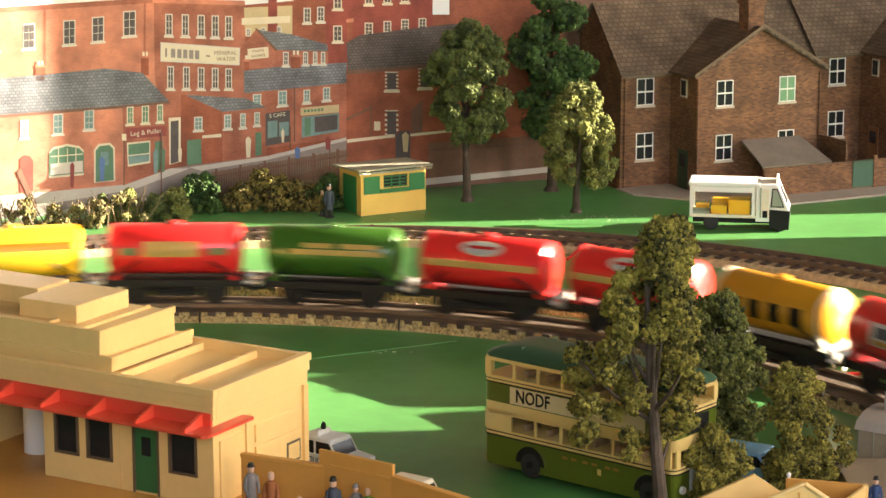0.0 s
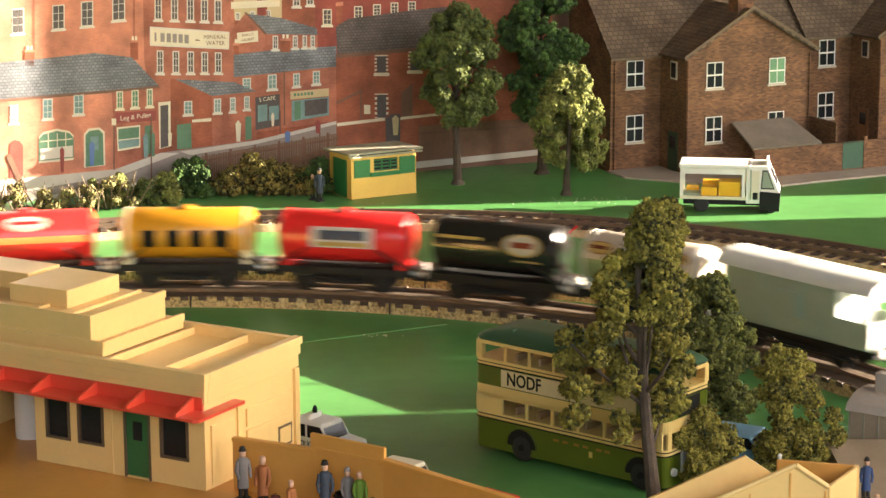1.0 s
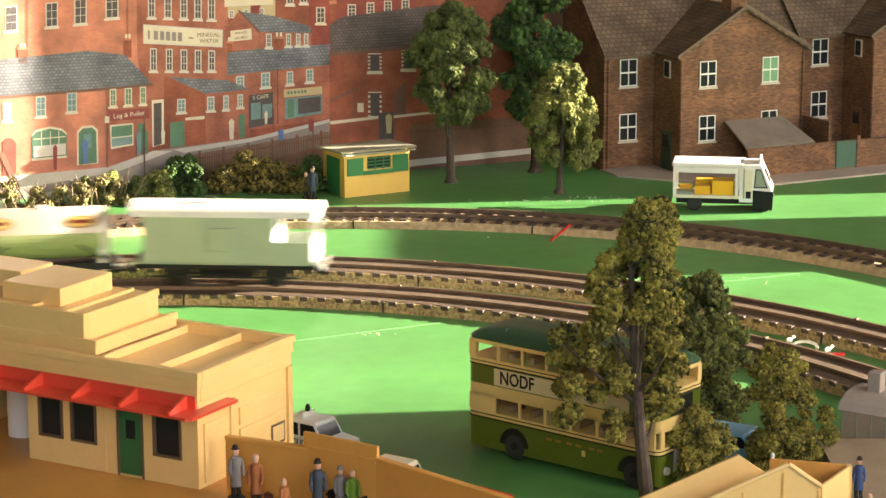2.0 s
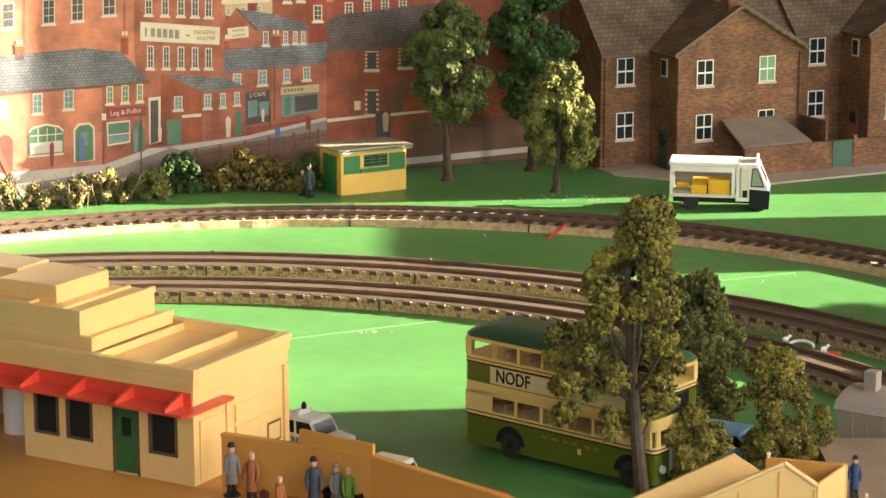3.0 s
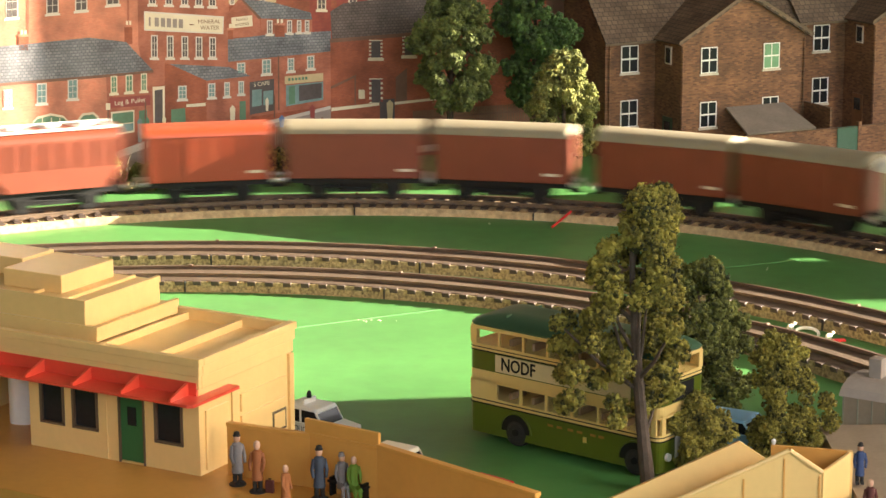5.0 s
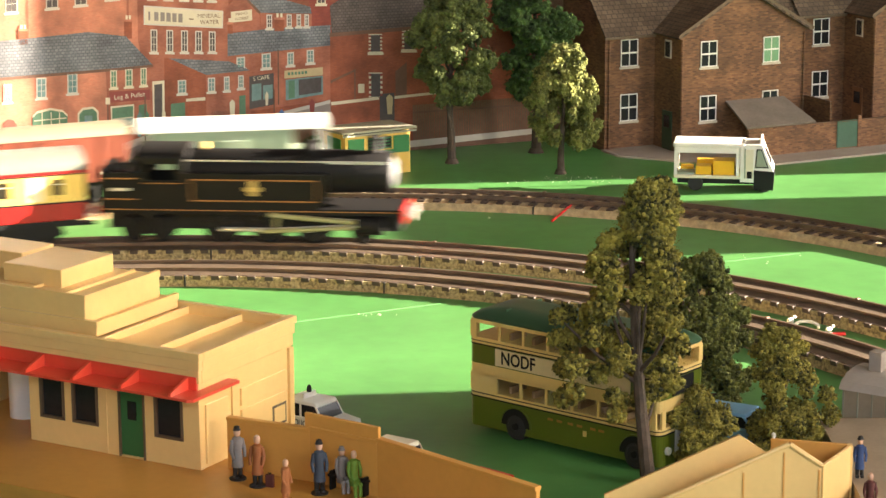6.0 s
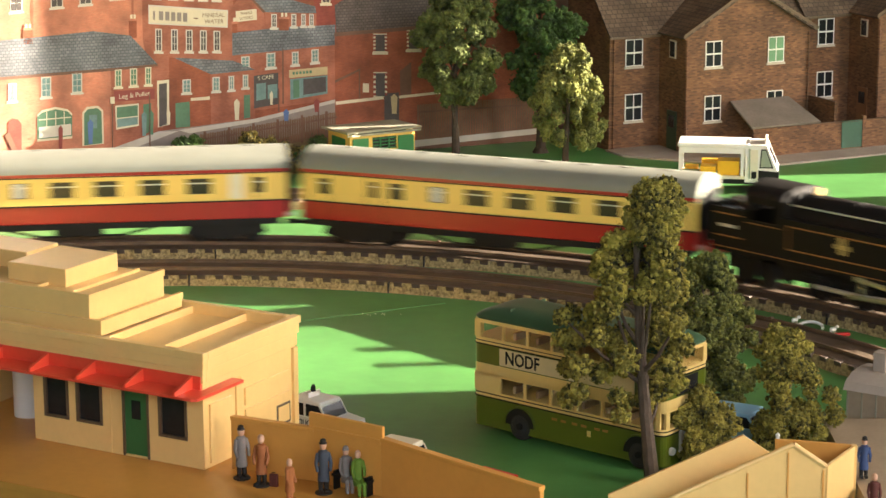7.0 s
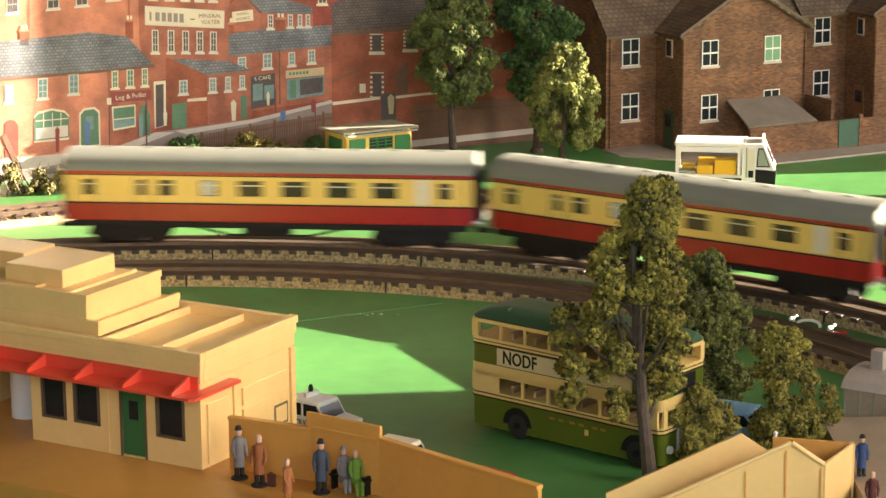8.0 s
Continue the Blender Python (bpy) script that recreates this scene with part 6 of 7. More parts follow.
def tank_wagon(label, colour, stripe=None, sign=None, bars=None, end=None, lower=None, ovals=None):
    """A four-wheel tank wagon: barrel, saddles, ladder cap, straps and its livery."""
    t = thing("tank_wagon", label, "wagon", pose(0, 0, 0), "tank wagon train")
    L, r, zc = 0.0700, 0.0132, 0.0275
    chassis(t, 0.0700, 0.0400, z=0.0125)
    prof = [(-L / 2, 0.0), (-L / 2 + 0.0002, r * 0.45), (-L / 2 + 0.0009, r * 0.78), (-L / 2 + 0.0024, r * 0.96), (-L / 2 + 0.0042, r), (L / 2 - 0.0042, r), (L / 2 - 0.0024, r * 0.96), (L / 2 - 0.0009, r * 0.78), (L / 2 - 0.0002, r * 0.45), (L / 2, 0.0)]
    prof = [(h, max(q, 0.0001)) for h, q in prof]
    barrel = part("barrel", lathe(B(), prof, "x", 40, (0, 0, zc)), M[colour], t, smooth=True)
    if lower:
        part("barrel_underside", lathe(B(), [(-L / 2 + 0.0046, r + 0.00012), (L / 2 - 0.0046, r + 0.00012)], "x", 24, (0, 0, zc), radians(172), radians(368)), M[lower], barrel)
    part("filler_cap", lathe(B(), [(zc + r - 0.001, 0.0036), (zc + r + 0.0008, 0.0036), (zc + r + 0.0013, 0.0026)], "z", 18), M[colour], barrel, smooth=True)
    for x in (-L / 2 + 0.0046, L / 2 - 0.0046):
        part("end_strap", lathe(B(), [(x - 0.0005, r + 0.0002), (x + 0.0005, r + 0.0002)], "x", 40, (0, 0, zc)), M[end or colour], barrel)
        part("saddle", prism(B(), [(-0.0100, 0.0125), (0.0100, 0.0125), (0.0112, 0.0215), (-0.0112, 0.0215)], x - 0.0016, x + 0.0016, "x"), M[end or colour], t)
    for s in (-1, 1):
        b = B()
        rod(b, (s * (L / 2 + 0.0004), -0.0095, 0.0130), (s * 0.018, -0.0136, zc - 0.004), 0.0005)
        part("tie_bar", b, M["black"], t)
        b = B()
        rod(b, (s * (L / 2 + 0.0004), 0.0095, 0.0130), (s * 0.018, 0.0136, zc - 0.004), 0.0005)
        part("tie_bar", b, M["black"], t)

    def skin(a0, a1, x0, x1, material, lift):
        """A thin livery panel that follows the barrel on both flanks."""
        for side in (-1, 1):
            A0, A1 = (radians(a0), radians(a1)) if side < 0 else (radians(180 - a1), radians(180 - a0))
            b = B()
            n = 6
            r0 = r + lift
            grid = [[b.verts.new((x, -math.cos(A0 + (A1 - A0) * i / n) * r0, zc + math.sin(A0 + (A1 - A0) * i / n) * r0)) for i in range(n + 1)] for x in (x0, x1)]
            for i in range(n):
                b.faces.new((grid[0][i], grid[0][i + 1], grid[1][i + 1], grid[1][i]))
            bmesh.ops.solidify(b, geom=b.faces[:], thickness=0.0001)
            part("livery_panel", b, material, barrel)
    for it in (stripe or ()):
        skin(it[0], it[1], it[2], it[3], M[it[4]], 0.00015)
    for it in (sign or ()):
        skin(it[0], it[1], it[2], it[3], M[it[4]], 0.0003 + 0.0002 * it[5])
    for it in (ovals or ()):
        for side in (-1, 1):
            b = B()
            rr = r + 0.0003 + 0.0002 * it[5]
            cols = []
            for i in range(15):
                u = -math.cos(math.pi * i / 14) * 0.998
                reach_ = it[3] * math.sqrt(1 - u * u)
                col = []
                for k in range(7):
                    A = radians(it[1] + reach_ * (k / 3 - 1))
                    col.append(b.verts.new((it[0] + it[2] * u, side * math.cos(A) * rr, zc + math.sin(A) * rr)))
                cols.append(col)
            for c0, c1 in zip(cols, cols[1:]):
                for k in range(6):
                    b.faces.new((c0[k], c1[k], c1[k + 1], c0[k + 1]))
            bmesh.ops.solidify(b, geom=b.faces[:], thickness=0.0001)
            part("oval_sign", b, M[it[4]], barrel)
    for x, w in (bars or ()):
        skin(-22, 16, x, x + w, M["black"], 0.0003)
    return t


P = [  # leading vehicle first
    tank_wagon("yellow model tank wagon with an orange stripe", "yellow", stripe=[(12, 30, -0.03, 0.03, "orange")]),
    tank_wagon("red model tank wagon with gold picture panels", "wred", sign=[(-8, 26, -0.013, 0.015, "gold", 0), (-4, 12, -0.027, -0.018, "wolive", 0), (-4, 12, 0.018, 0.027, "wolive", 0)]),
    tank_wagon("dark green model tank wagon with gold lettering bars", "wgreen", sign=[(2, 14, -0.028, 0.020, "gold", 0), (17, 28, -0.026, -0.006, "gold", 0), (17, 28, -0.002, 0.014, "gold", 0)]),
    tank_wagon("red model tank wagon with a cream oval and gold stripe", "wred", stripe=[(-6, 9, -0.031, 0.031, "gold")], ovals=[(0.0, 40, 0.0115, 19, "offwhite", 0), (0.0, 40, 0.0100, 15, "roofwhite", 1)], sign=[(37, 44, -0.0075, 0.0075, "wred", 2)]),
    tank_wagon("red model tank wagon with a cream oval and gold stripe", "wred", stripe=[(-6, 9, -0.031, 0.031, "gold")], ovals=[(0.0, 40, 0.0115, 19, "offwhite", 0), (0.0, 40, 0.0100, 15, "roofwhite", 1)], sign=[(37, 44, -0.0075, 0.0075, "wred", 2)]),
    tank_wagon("amber model tank wagon with large black lettering bars", "orange", bars=[(-0.022, 0.008), (-0.009, 0.007), (0.003, 0.007), (0.015, 0.008)], end="offwhite"),
    tank_wagon("bright red model tank wagon with a cream sign board", "wred", sign=[(-16, 30, -0.017, 0.016, "white", 0), (2, 22, -0.013, 0.012, "lampblue", 1), (-12, -3, -0.014, 0.013, "gold", 1)]),
    tank_wagon("black model tank wagon with a red and white oval", "wblack", stripe=[(21, 28, 0.006, 0.031, "gold"), (0, 4, 0.010, 0.031, "gold"), (-20, -15, -0.026, -0.012, "gold")], ovals=[(-0.0165, 18, 0.0100, 25, "gold", 0), (-0.0165, 18, 0.0088, 21, "offwhite", 1)], sign=[(12, 24, -0.0225, -0.0105, "bright_red", 2)]),
    tank_wagon("weathered silver model tank wagon with olive underside", "wsilver", ovals=[(0.0220, 34, 0.0080, 15, "lining", 0), (-0.0200, 34, 0.0080, 15, "lining", 0), (0.0220, 34, 0.0070, 12, "gold", 1), (-0.0200, 34, 0.0070, 12, "gold", 1)], sign=[(30, 38, -0.0250, -0.0150, "bauxite", 2), (30, 38, 0.0170, 0.0270, "bauxite", 2)], lower="wolive", end="roofwhite"),
]
S0 = 0.1600
for i, w in enumerate(P):
    RIDES.append((w, FRONT, S0 + (i - 3) * 0.0830, -0.3205, True, 0.0))


def arch_roof(bm, x0, x1, half, z0, rise, n=14):
    pts = []
    for i in range(n + 1):
        a = math.pi * i / n
        pts.append((half * math.cos(a), z0 + rise * math.sin(a) ** 0.8))
    return prism(bm, pts, x0, x1, "x")


def box_van(name, label, length, colour, roof, zt=0.0380, door=True, group="freight train", width=0.0270, ribs=0):
    t = thing(name, label, "wagon", pose(0, 0, 0), group)
    chassis(t, length, length * 0.55, z=0.0125)
    h = width / 2
    body = part("body", bx(-length / 2, length / 2, -h, h, 0.0125, zt, bev=0.0004), M[colour], t)
    part("roof", arch_roof(B(), -length / 2 - 0.0008, length / 2 + 0.0008, h + 0.0006, zt - 0.0002, 0.0058), M[roof], t, smooth=True)
    for y in (-h, h):
        s = 1 if y > 0 else -1
        if door:
            part("door", bx(-0.0100, 0.0100, min(y, y + s * 0.0007), max(y, y + s * 0.0007), 0.0140, zt - 0.001), M[colour], body)
            for x in (-0.0105, 0.0, 0.0105):
                part("door_strap", bx(x - 0.0005, x + 0.0005, min(y, y + s * 0.0011), max(y, y + s * 0.0011), 0.0135, zt - 0.001), M[colour], body)
        for x in (-length * 0.44, -length * 0.30, length * 0.30, length * 0.44):
            part("stanchion", bx(x - 0.0005, x + 0.0005, min(y, y + s * 0.0007), max(y, y + s * 0.0007), 0.0128, zt - 0.0005), M[colour], body)
        part("lettering_bar", bx(-length * 0.42, -length * 0.33, min(y, y + s * 0.0003), max(y, y + s * 0.0003), 0.0165, 0.0180), M["offwhite"], body)
    return t


def brake_van(label, length, roof="roofwhite"):
    """Goods brake van: body, open veranda with posts at both ends."""
    t = thing("brake_van", label, "wagon", pose(0, 0, 0), "freight train")
    chassis(t, length, length * 0.55, z=0.0125)
    h, zt = 0.0138, 0.0375
    v = 0.020
    part("cabin", bx(-length / 2 + v, length / 2 - v * 0.25, -h, h, 0.0125, zt, bev=0.0003), M["grey"], t)
    part("veranda_floor", bx(-length / 2, length / 2, -h, h, 0.0125, 0.0136), M["grey"], t)
    for y in (-h, h):
        part("veranda_side", bx(-length / 2, -length / 2 + v, min(y, y * 0.95), max(y, y * 0.95), 0.0136, 0.0245), M["grey"], t)
        part("veranda_post", bx(-length / 2, -length / 2 + 0.0014, min(y, y * 0.92), max(y, y * 0.92), 0.0245, zt), M["roofwhite"], t)
        part("footboard", bx(-length * 0.42, length * 0.42, min(y, y * 1.08), max(y, y * 1.08), 0.0058, 0.0066), M["black"], t)
        s = 1 if y > 0 else -1
        part("ducket", bx(-0.0060, 0.0060, min(y, y + s * 0.0020), max(y, y + s * 0.0020), 0.0200, 0.0320, bev=0.0004), M["grey"], t)
        for k in range(9):
            x = -length / 2 + v + 0.004 + k * (length - v - 0.010) / 8
            part("plank_strip", bx(x - 0.0003, x + 0.0003, min(y, y + s * 0.0003), max(y, y + s * 0.0003), 0.0130, zt - 0.0005), M["grey"], t)
    part("veranda_end", bx(-length / 2, -length / 2 + 0.0010, -h, h, 0.0136, 0.0245), M["roofwhite"], t)
    part("veranda_header", prism(B(), [(-h, zt - 0.003), (h, zt - 0.003), (h, zt), (-h, zt)], -length / 2, -length / 2 + 0.001, "x"), M["roofwhite"], t)
    part("end_wall", bx(-length / 2 + v - 0.0005, -length / 2 + v, -h + 0.001, h - 0.001, 0.0136, zt), M["roofwhite"], t)
    part("roof", arch_roof(B(), -length / 2 - 0.0015, length / 2 + 0.0015, h + 0.0010, zt - 0.0002, 0.0062), M[roof], t, smooth=True)
    part("chimney", rod(B(), (0.008, 0.004, zt + 0.004), (0.008, 0.004, zt + 0.0095), 0.0011), M["black"], t)
    return t


bv = brake_van("grey-green model brake van with a white roof and veranda", 0.0930)
RIDES.append((bv, FRONT, 0.6700, -0.3205, True, 0.0))

# freight on the rear track
def hopper(label, length, colour, zt, top, white_top=False):
    t = thing("hopper_wagon", label, "wagon", pose(0, 0, 0), "freight train")
    chassis(t, length, length * 0.52, z=0.0125)
    h = 0.0140
    body = part("body", prism(B(), [(-length / 2 + 0.010, 0.0128), (length / 2 - 0.010, 0.0128), (length / 2, 0.0250), (length / 2, zt), (-length / 2, zt), (-length / 2, 0.0250)], -h, h, "y"), M[colour], t)
    part("top", arch_roof(B(), -length / 2, length / 2, h, zt - 0.0001, top), M[colour], t, smooth=True)
    for y in (-h, h):
        s = 1 if y > 0 else -1
        for k in range(8):
            x = -length / 2 + 0.003 + k * (length - 0.006) / 7
            part("rib", bx(x - 0.0007, x + 0.0007, min(y, y + s * 0.0011), max(y, y + s * 0.0011), 0.0250, zt - 0.001), M[colour], body)
        for x in (-length / 2 + 0.0015, length / 2 - 0.0015):
            part("end_leg", rod(B(), (x, y * 0.9, 0.0128), (x, y * 0.9, 0.0255), 0.0007), M[colour], body)
    if white_top:
        for y in (-h * 0.8, h * 0.8):
            part("top_rail", rod(B(), (-length / 2 + 0.002, y, zt + top * 0.9), (length / 2 - 0.002, y, zt + top * 0.9), 0.0009), M["roofwhite"], body)
        for k in range(5):
            x = -length * 0.42 + k * length * 0.21
            part("top_slat", bx(x - 0.0016, x + 0.0016, -h * 0.8, h * 0.8, zt + top * 0.9, zt + top * 0.9 + 0.0010), M["roofwhite"], body)
    for k in range(3):
        x = (k - 1) * length * 0.28
        part("hatch", lathe(B(), [(zt + top - 0.001, 0.0040), (zt + top + 0.0018, 0.0036)], "z", 16, (x, 0, 0)), M["roofwhite" if white_top else "roofgrey"], body)
    return t


FR = [
    (hopper("pale grey-green model powder wagon with ribbed sides", 0.0880, "powder", 0.0400, 0.0085), -0.0427),
    (hopper("brick-red model hopper wagon with a white top", 0.0780, "bauxite", 0.0400, 0.0060, True), 0.0548),
    (box_van("box_van", "red-brown model box van with a matching red roof", 0.0720, "bright_red", "bright_red"), 0.1471),
    (box_van("box_van", "bauxite brown model box van with a pale grey roof", 0.0800, "bauxite", "roof_tan"), 0.2350),
    (box_van("box_van", "bauxite brown model box van with a pale grey roof", 0.0800, "bauxite", "roof_tan"), 0.3240),
    (box_van("box_van", "bauxite brown model box van with a pale grey roof", 0.0800, "bauxite", "roof_tan"), 0.4240),
    (box_van("box_van", "bauxite brown model box van with a pale grey roof", 0.0800, "bauxite", "roof_tan"), 0.5120),
    (brake_van("grey model brake van with a white roof", 0.1080), 0.6166),
]
for w, s in FR:
    w.scale = (1, 1, 1.06)
    RIDES.append((w, REAR, s + 0.454 * 4.5, -0.454, True, 0.0))


def driver(parent, xs, r):
    for x in xs:
        w = wheelset(parent, x, r, name="driving_wheel")
        for y in (-0.0096, 0.0096):
            b = B()
            for k in range(12):
                a = k * math.pi / 6
                rod(b, (x, y, r), (x + math.cos(a) * r * 0.92, y, r + math.sin(a) * r * 0.92), 0.0005, n=5)
            part("spoke_set", b, M["black"], w)


def tank_engine(name, label, length, boiler_z, boiler_r, tank_x, cab_x, bunker, drivers, pony, colour, lining, crest_x):
    """A side-tank steam engine: frames, wheels, boiler, tanks, cab, bunker, fittings."""
    t = thing(name, label, "locomotive", pose(0, 0, 0), "steam engines")
    x0, x1 = -length / 2, length / 2
    h = 0.0155
    ft = part("footplate", bx(x0, x1 - 0.004, -h, h, 0.0170, 0.0180), M["loco"], t)
    part("frames", bx(x0 + 0.003, x1 - 0.006, -0.0060, 0.0060, 0.0060, 0.0170), M["black"], ft)
    for y in (-h, h):
        part("valance", bx(x0, x1 - 0.006, min(y, y * 0.97), max(y, y * 0.97), 0.0150, 0.0170), M["loco"], ft)
    bl = part("boiler", lathe(B(), [(cab_x[1] - 0.002, boiler_r), (x1 - 0.034, boiler_r), (x1 - 0.033, boiler_r * 0.97), (x1 - 0.012, boiler_r * 0.97), (x1 - 0.0112, boiler_r * 0.92), (x1 - 0.0106, boiler_r * 0.55), (x1 - 0.0098, 0.0008)], "x", 32, (0, 0, boiler_z)), M["loco"], t, smooth=True)
    for k in range(4):
        x = cab_x[1] + 0.012 + k * (x1 - 0.046 - cab_x[1]) / 3
        part("boiler_band", lathe(B(), [(x, boiler_r + 0.0003), (x + 0.0007, boiler_r + 0.0003)], "x", 32, (0, 0, boiler_z)), M["loco"], bl)
    zt = boiler_z + boiler_r
    part("chimney", lathe(B(), [(zt - 0.002, 0.0044), (zt, 0.0034), (zt + 0.0052, 0.0032), (zt + 0.0058, 0.0039), (zt + 0.0070, 0.0037)], "z", 20, (x1 - 0.021, 0, 0)), M["loco"], bl, smooth=True)
    part("dome", lathe(B(), [(zt - 0.002, 0.0062), (zt, 0.0052), (zt + 0.0028, 0.0045), (zt + 0.0042, 0.0030), (zt + 0.0046, 0.0004)], "z", 20, (x1 - 0.058, 0, 0)), M["loco"], bl, smooth=True)
    part("safety_valve", lathe(B(), [(zt - 0.001, 0.0020), (zt + 0.0030, 0.0018)], "z", 12, (cab_x[1] + 0.010, 0, 0)), M["gold"], bl)
    part("handrail", rod(B(), (x1 - 0.014, -boiler_r * 0.90, boiler_z + boiler_r * 0.5), (tank_x[1], -boiler_r * 0.90, boiler_z + boiler_r * 0.5), 0.0004), M["steel"], bl)
    part("smokebox_door", lathe(B(), [(x1 - 0.0108, boiler_r * 0.72), (x1 - 0.0094, boiler_r * 0.55), (x1 - 0.0086, 0.001)], "x", 24, (0, 0, boiler_z)), M["smokebox"], bl, "silver-grey smokebox door", smooth=True)
    tz = boiler_z + boiler_r * 0.05
    for s in (-1, 1):
        y0, y1 = (s * 0.0095, s * h)
        tk = part("side_tank", prism(B(), [(tank_x[0], 0.0180), (tank_x[1] - 0.004, 0.0180), (tank_x[1], 0.0215), (tank_x[1], tz), (tank_x[0], tz)], min(y0, y1), max(y0, y1), "y"), M[colour], t)
        yo = y1 + s * 0.00012
        la, lb = tank_x[0] + 0.004, tank_x[1] - 0.005
        for xa, xb, za, zb in ((la, lb, tz - 0.0032, tz - 0.0026), (la, lb, 0.0212, 0.0218), (la, la + 0.0006, 0.0212, tz - 0.0026), (lb - 0.0006, lb, 0.0212, tz - 0.0026)):
            part("lining", bx(xa, xb, min(y1, yo), max(y1, yo), za, zb), M[lining], tk)
        part("crest", bx(crest_x - 0.0045, crest_x + 0.0045, min(y1, yo), max(y1, yo), 0.0262, 0.0282), M["gold"], tk)
        part("crest", bx(crest_x - 0.0020, crest_x + 0.0020, min(y1, yo), max(y1, yo), 0.0240, 0.0312), M["gold"], tk)
        cb = wall_with_holes(B(), cab_x[0], cab_x[1], 0.0180, 0.0420, min(y1 * 0.93, y1), max(y1 * 0.93, y1), [(cab_x[0] + 0.004, cab_x[1] - 0.005, 0.0310, 0.0390)])
        part("cab_side", cb, M[colour], t)
        part("bunker_side", bx(bunker[0], bunker[1], min(y1 * 0.93, y1), max(y1 * 0.93, y1), 0.0180, 0.0345), M[colour], t)
        for za in (0.0215, 0.0315):
            part("lining", bx(bunker[0] + 0.003, bunker[1] - 0.002, min(y1, yo), max(y1, yo), za, za + 0.0006), M[lining], t)
        # cylinders, motion rods
        part("cylinder", lathe(B(), [(x1 - 0.0310, 0.0046), (x1 - 0.0150, 0.0046)], "x", 20, (0, s * 0.0128, 0.0100)), M["loco"], t, smooth=True)
        rr = B()
        r2, r3 = B(), B()
        rod(rr, (drivers[0], s * 0.0125, 0.0072), (drivers[-1], s * 0.0125, 0.0072), 0.0011)
        rod(r2, (drivers[len(drivers) // 2], s * 0.0135, 0.0072), (x1 - 0.0300, s * 0.0135, 0.0100), 0.0010)
        rod(r3, (drivers[-1] - 0.004, s * 0.0142, 0.0140), (x1 - 0.0300, s * 0.0142, 0.0125), 0.0006)
        part("coupling_rod", rr, M["steel"], t)
        part("connecting_rod", r2, M["steel"], t)
        part("valve_rod", r3, M["steel"], t)
        vg = B()
        rod(vg, (drivers[1] + 0.001, s * 0.0150, 0.0150), (x1 - 0.0320, s * 0.0150, 0.0118), 0.0013)
        part("radius_rod", vg, M["khaki"], t)
        vg = B()
        rod(vg, (drivers[1] + 0.006, s * 0.0150, 0.0165), (drivers[1] + 0.004, s * 0.0150, 0.0070), 0.0011)
        part("expansion_link", vg, M["khaki"], t)
        vg = B()
        rod(vg, (drivers[1] - 0.004, s * 0.0150, 0.0068), (x1 - 0.0330, s * 0.0150, 0.0092), 0.0011)
        part("crosshead_bar", vg, M["khaki"], t)
        part("valve_bracket", prism(B(), [(drivers[-1] + 0.002, 0.0100), (drivers[-1] + 0.005, 0.0100), (drivers[-1] + 0.006, 0.0168), (drivers[-1] + 0.001, 0.0168)], min(s * 0.0134, s * 0.0146), max(s * 0.0134, s * 0.0146), "y"), M["loco"], t)
        part("boiler_handrail", rod(B(), (cab_x[1], s * boiler_r * 0.86, boiler_z + boiler_r * 0.56), (x1 - 0.013, s * boiler_r * 0.86, boiler_z + boiler_r * 0.56), 0.00045), M["steel"], t)
        part("footplate_line", bx(x0 + 0.002, x1 - 0.006, min(y1, yo), max(y1, yo), 0.0166, 0.0170), M[lining], t)
        part("cab_line", bx(cab_x[0] + 0.002, cab_x[1] - 0.002, min(y1, yo), max(y1, yo), 0.0295, 0.0299), M[lining], t)
        part("cab_steps", bx(cab_x[0] + 0.002, cab_x[0] + 0.009, min(s * 0.0140, s * 0.0155), max(s * 0.0140, s * 0.0155), 0.0050, 0.0150), M["loco"], t)
        part("number_plate", bx(bunker[0] + 0.007, bunker[1] - 0.006, min(y1, yo), max(y1, yo), 0.0258, 0.0272), M["offwhite"], t)
    part("cab_front", bx(cab_x[1] - 0.001, cab_x[1], -h * 0.95, h * 0.95, 0.0180, 0.0420), M[colour], t)
    part("cab_roof", arch_roof(B(), cab_x[0] - 0.002, cab_x[1] + 0.0015, h + 0.0004, 0.0418, 0.0052), M["loco"], t, smooth=True)
    part("bunker_back", bx(bunker[0], bunker[0] + 0.001, -h * 0.95, h * 0.95, 0.0180, 0.0360), M[colour], t)
    cv, cf = [], []
    rng = random.Random(5)
    for k in range(46):
        core(cv, cf, (rng.uniform(bunker[0] + 0.002, bunker[1] - 0.001), rng.uniform(-h * 0.8, h * 0.8), 0.0345 + rng.uniform(-0.001, 0.0025)), 0.0020, rng)
    mesh_part("coal", cv, cf, M["wblack"], t, "heap of coal")
    driver(t, drivers, 0.0102)
    for x in pony:
        wheelset(t, x, 0.0064)
    for x, s in ((x0, -1), (x1 - 0.004, 1)):
        part("buffer_beam", bx(min(x, x + s * 0.0014), max(x, x + s * 0.0014), -h, h, 0.0115, 0.0182), M["wred"], t, "red buffer beam")
        for y in (-0.0085, 0.0085):
            bf = lathe(B(), [(0, 0.0017), (0.0040, 0.0014), (0.0042, 0.0030), (0.0048, 0.0027)], "x", 16)
            bf.transform(Matrix.Translation((x + s * 0.0014, y, 0.0148)) @ Matrix.Rotation(0 if s > 0 else math.pi, 4, "Z"))
            part("buffer", bf, M["steel"], t)
    return t


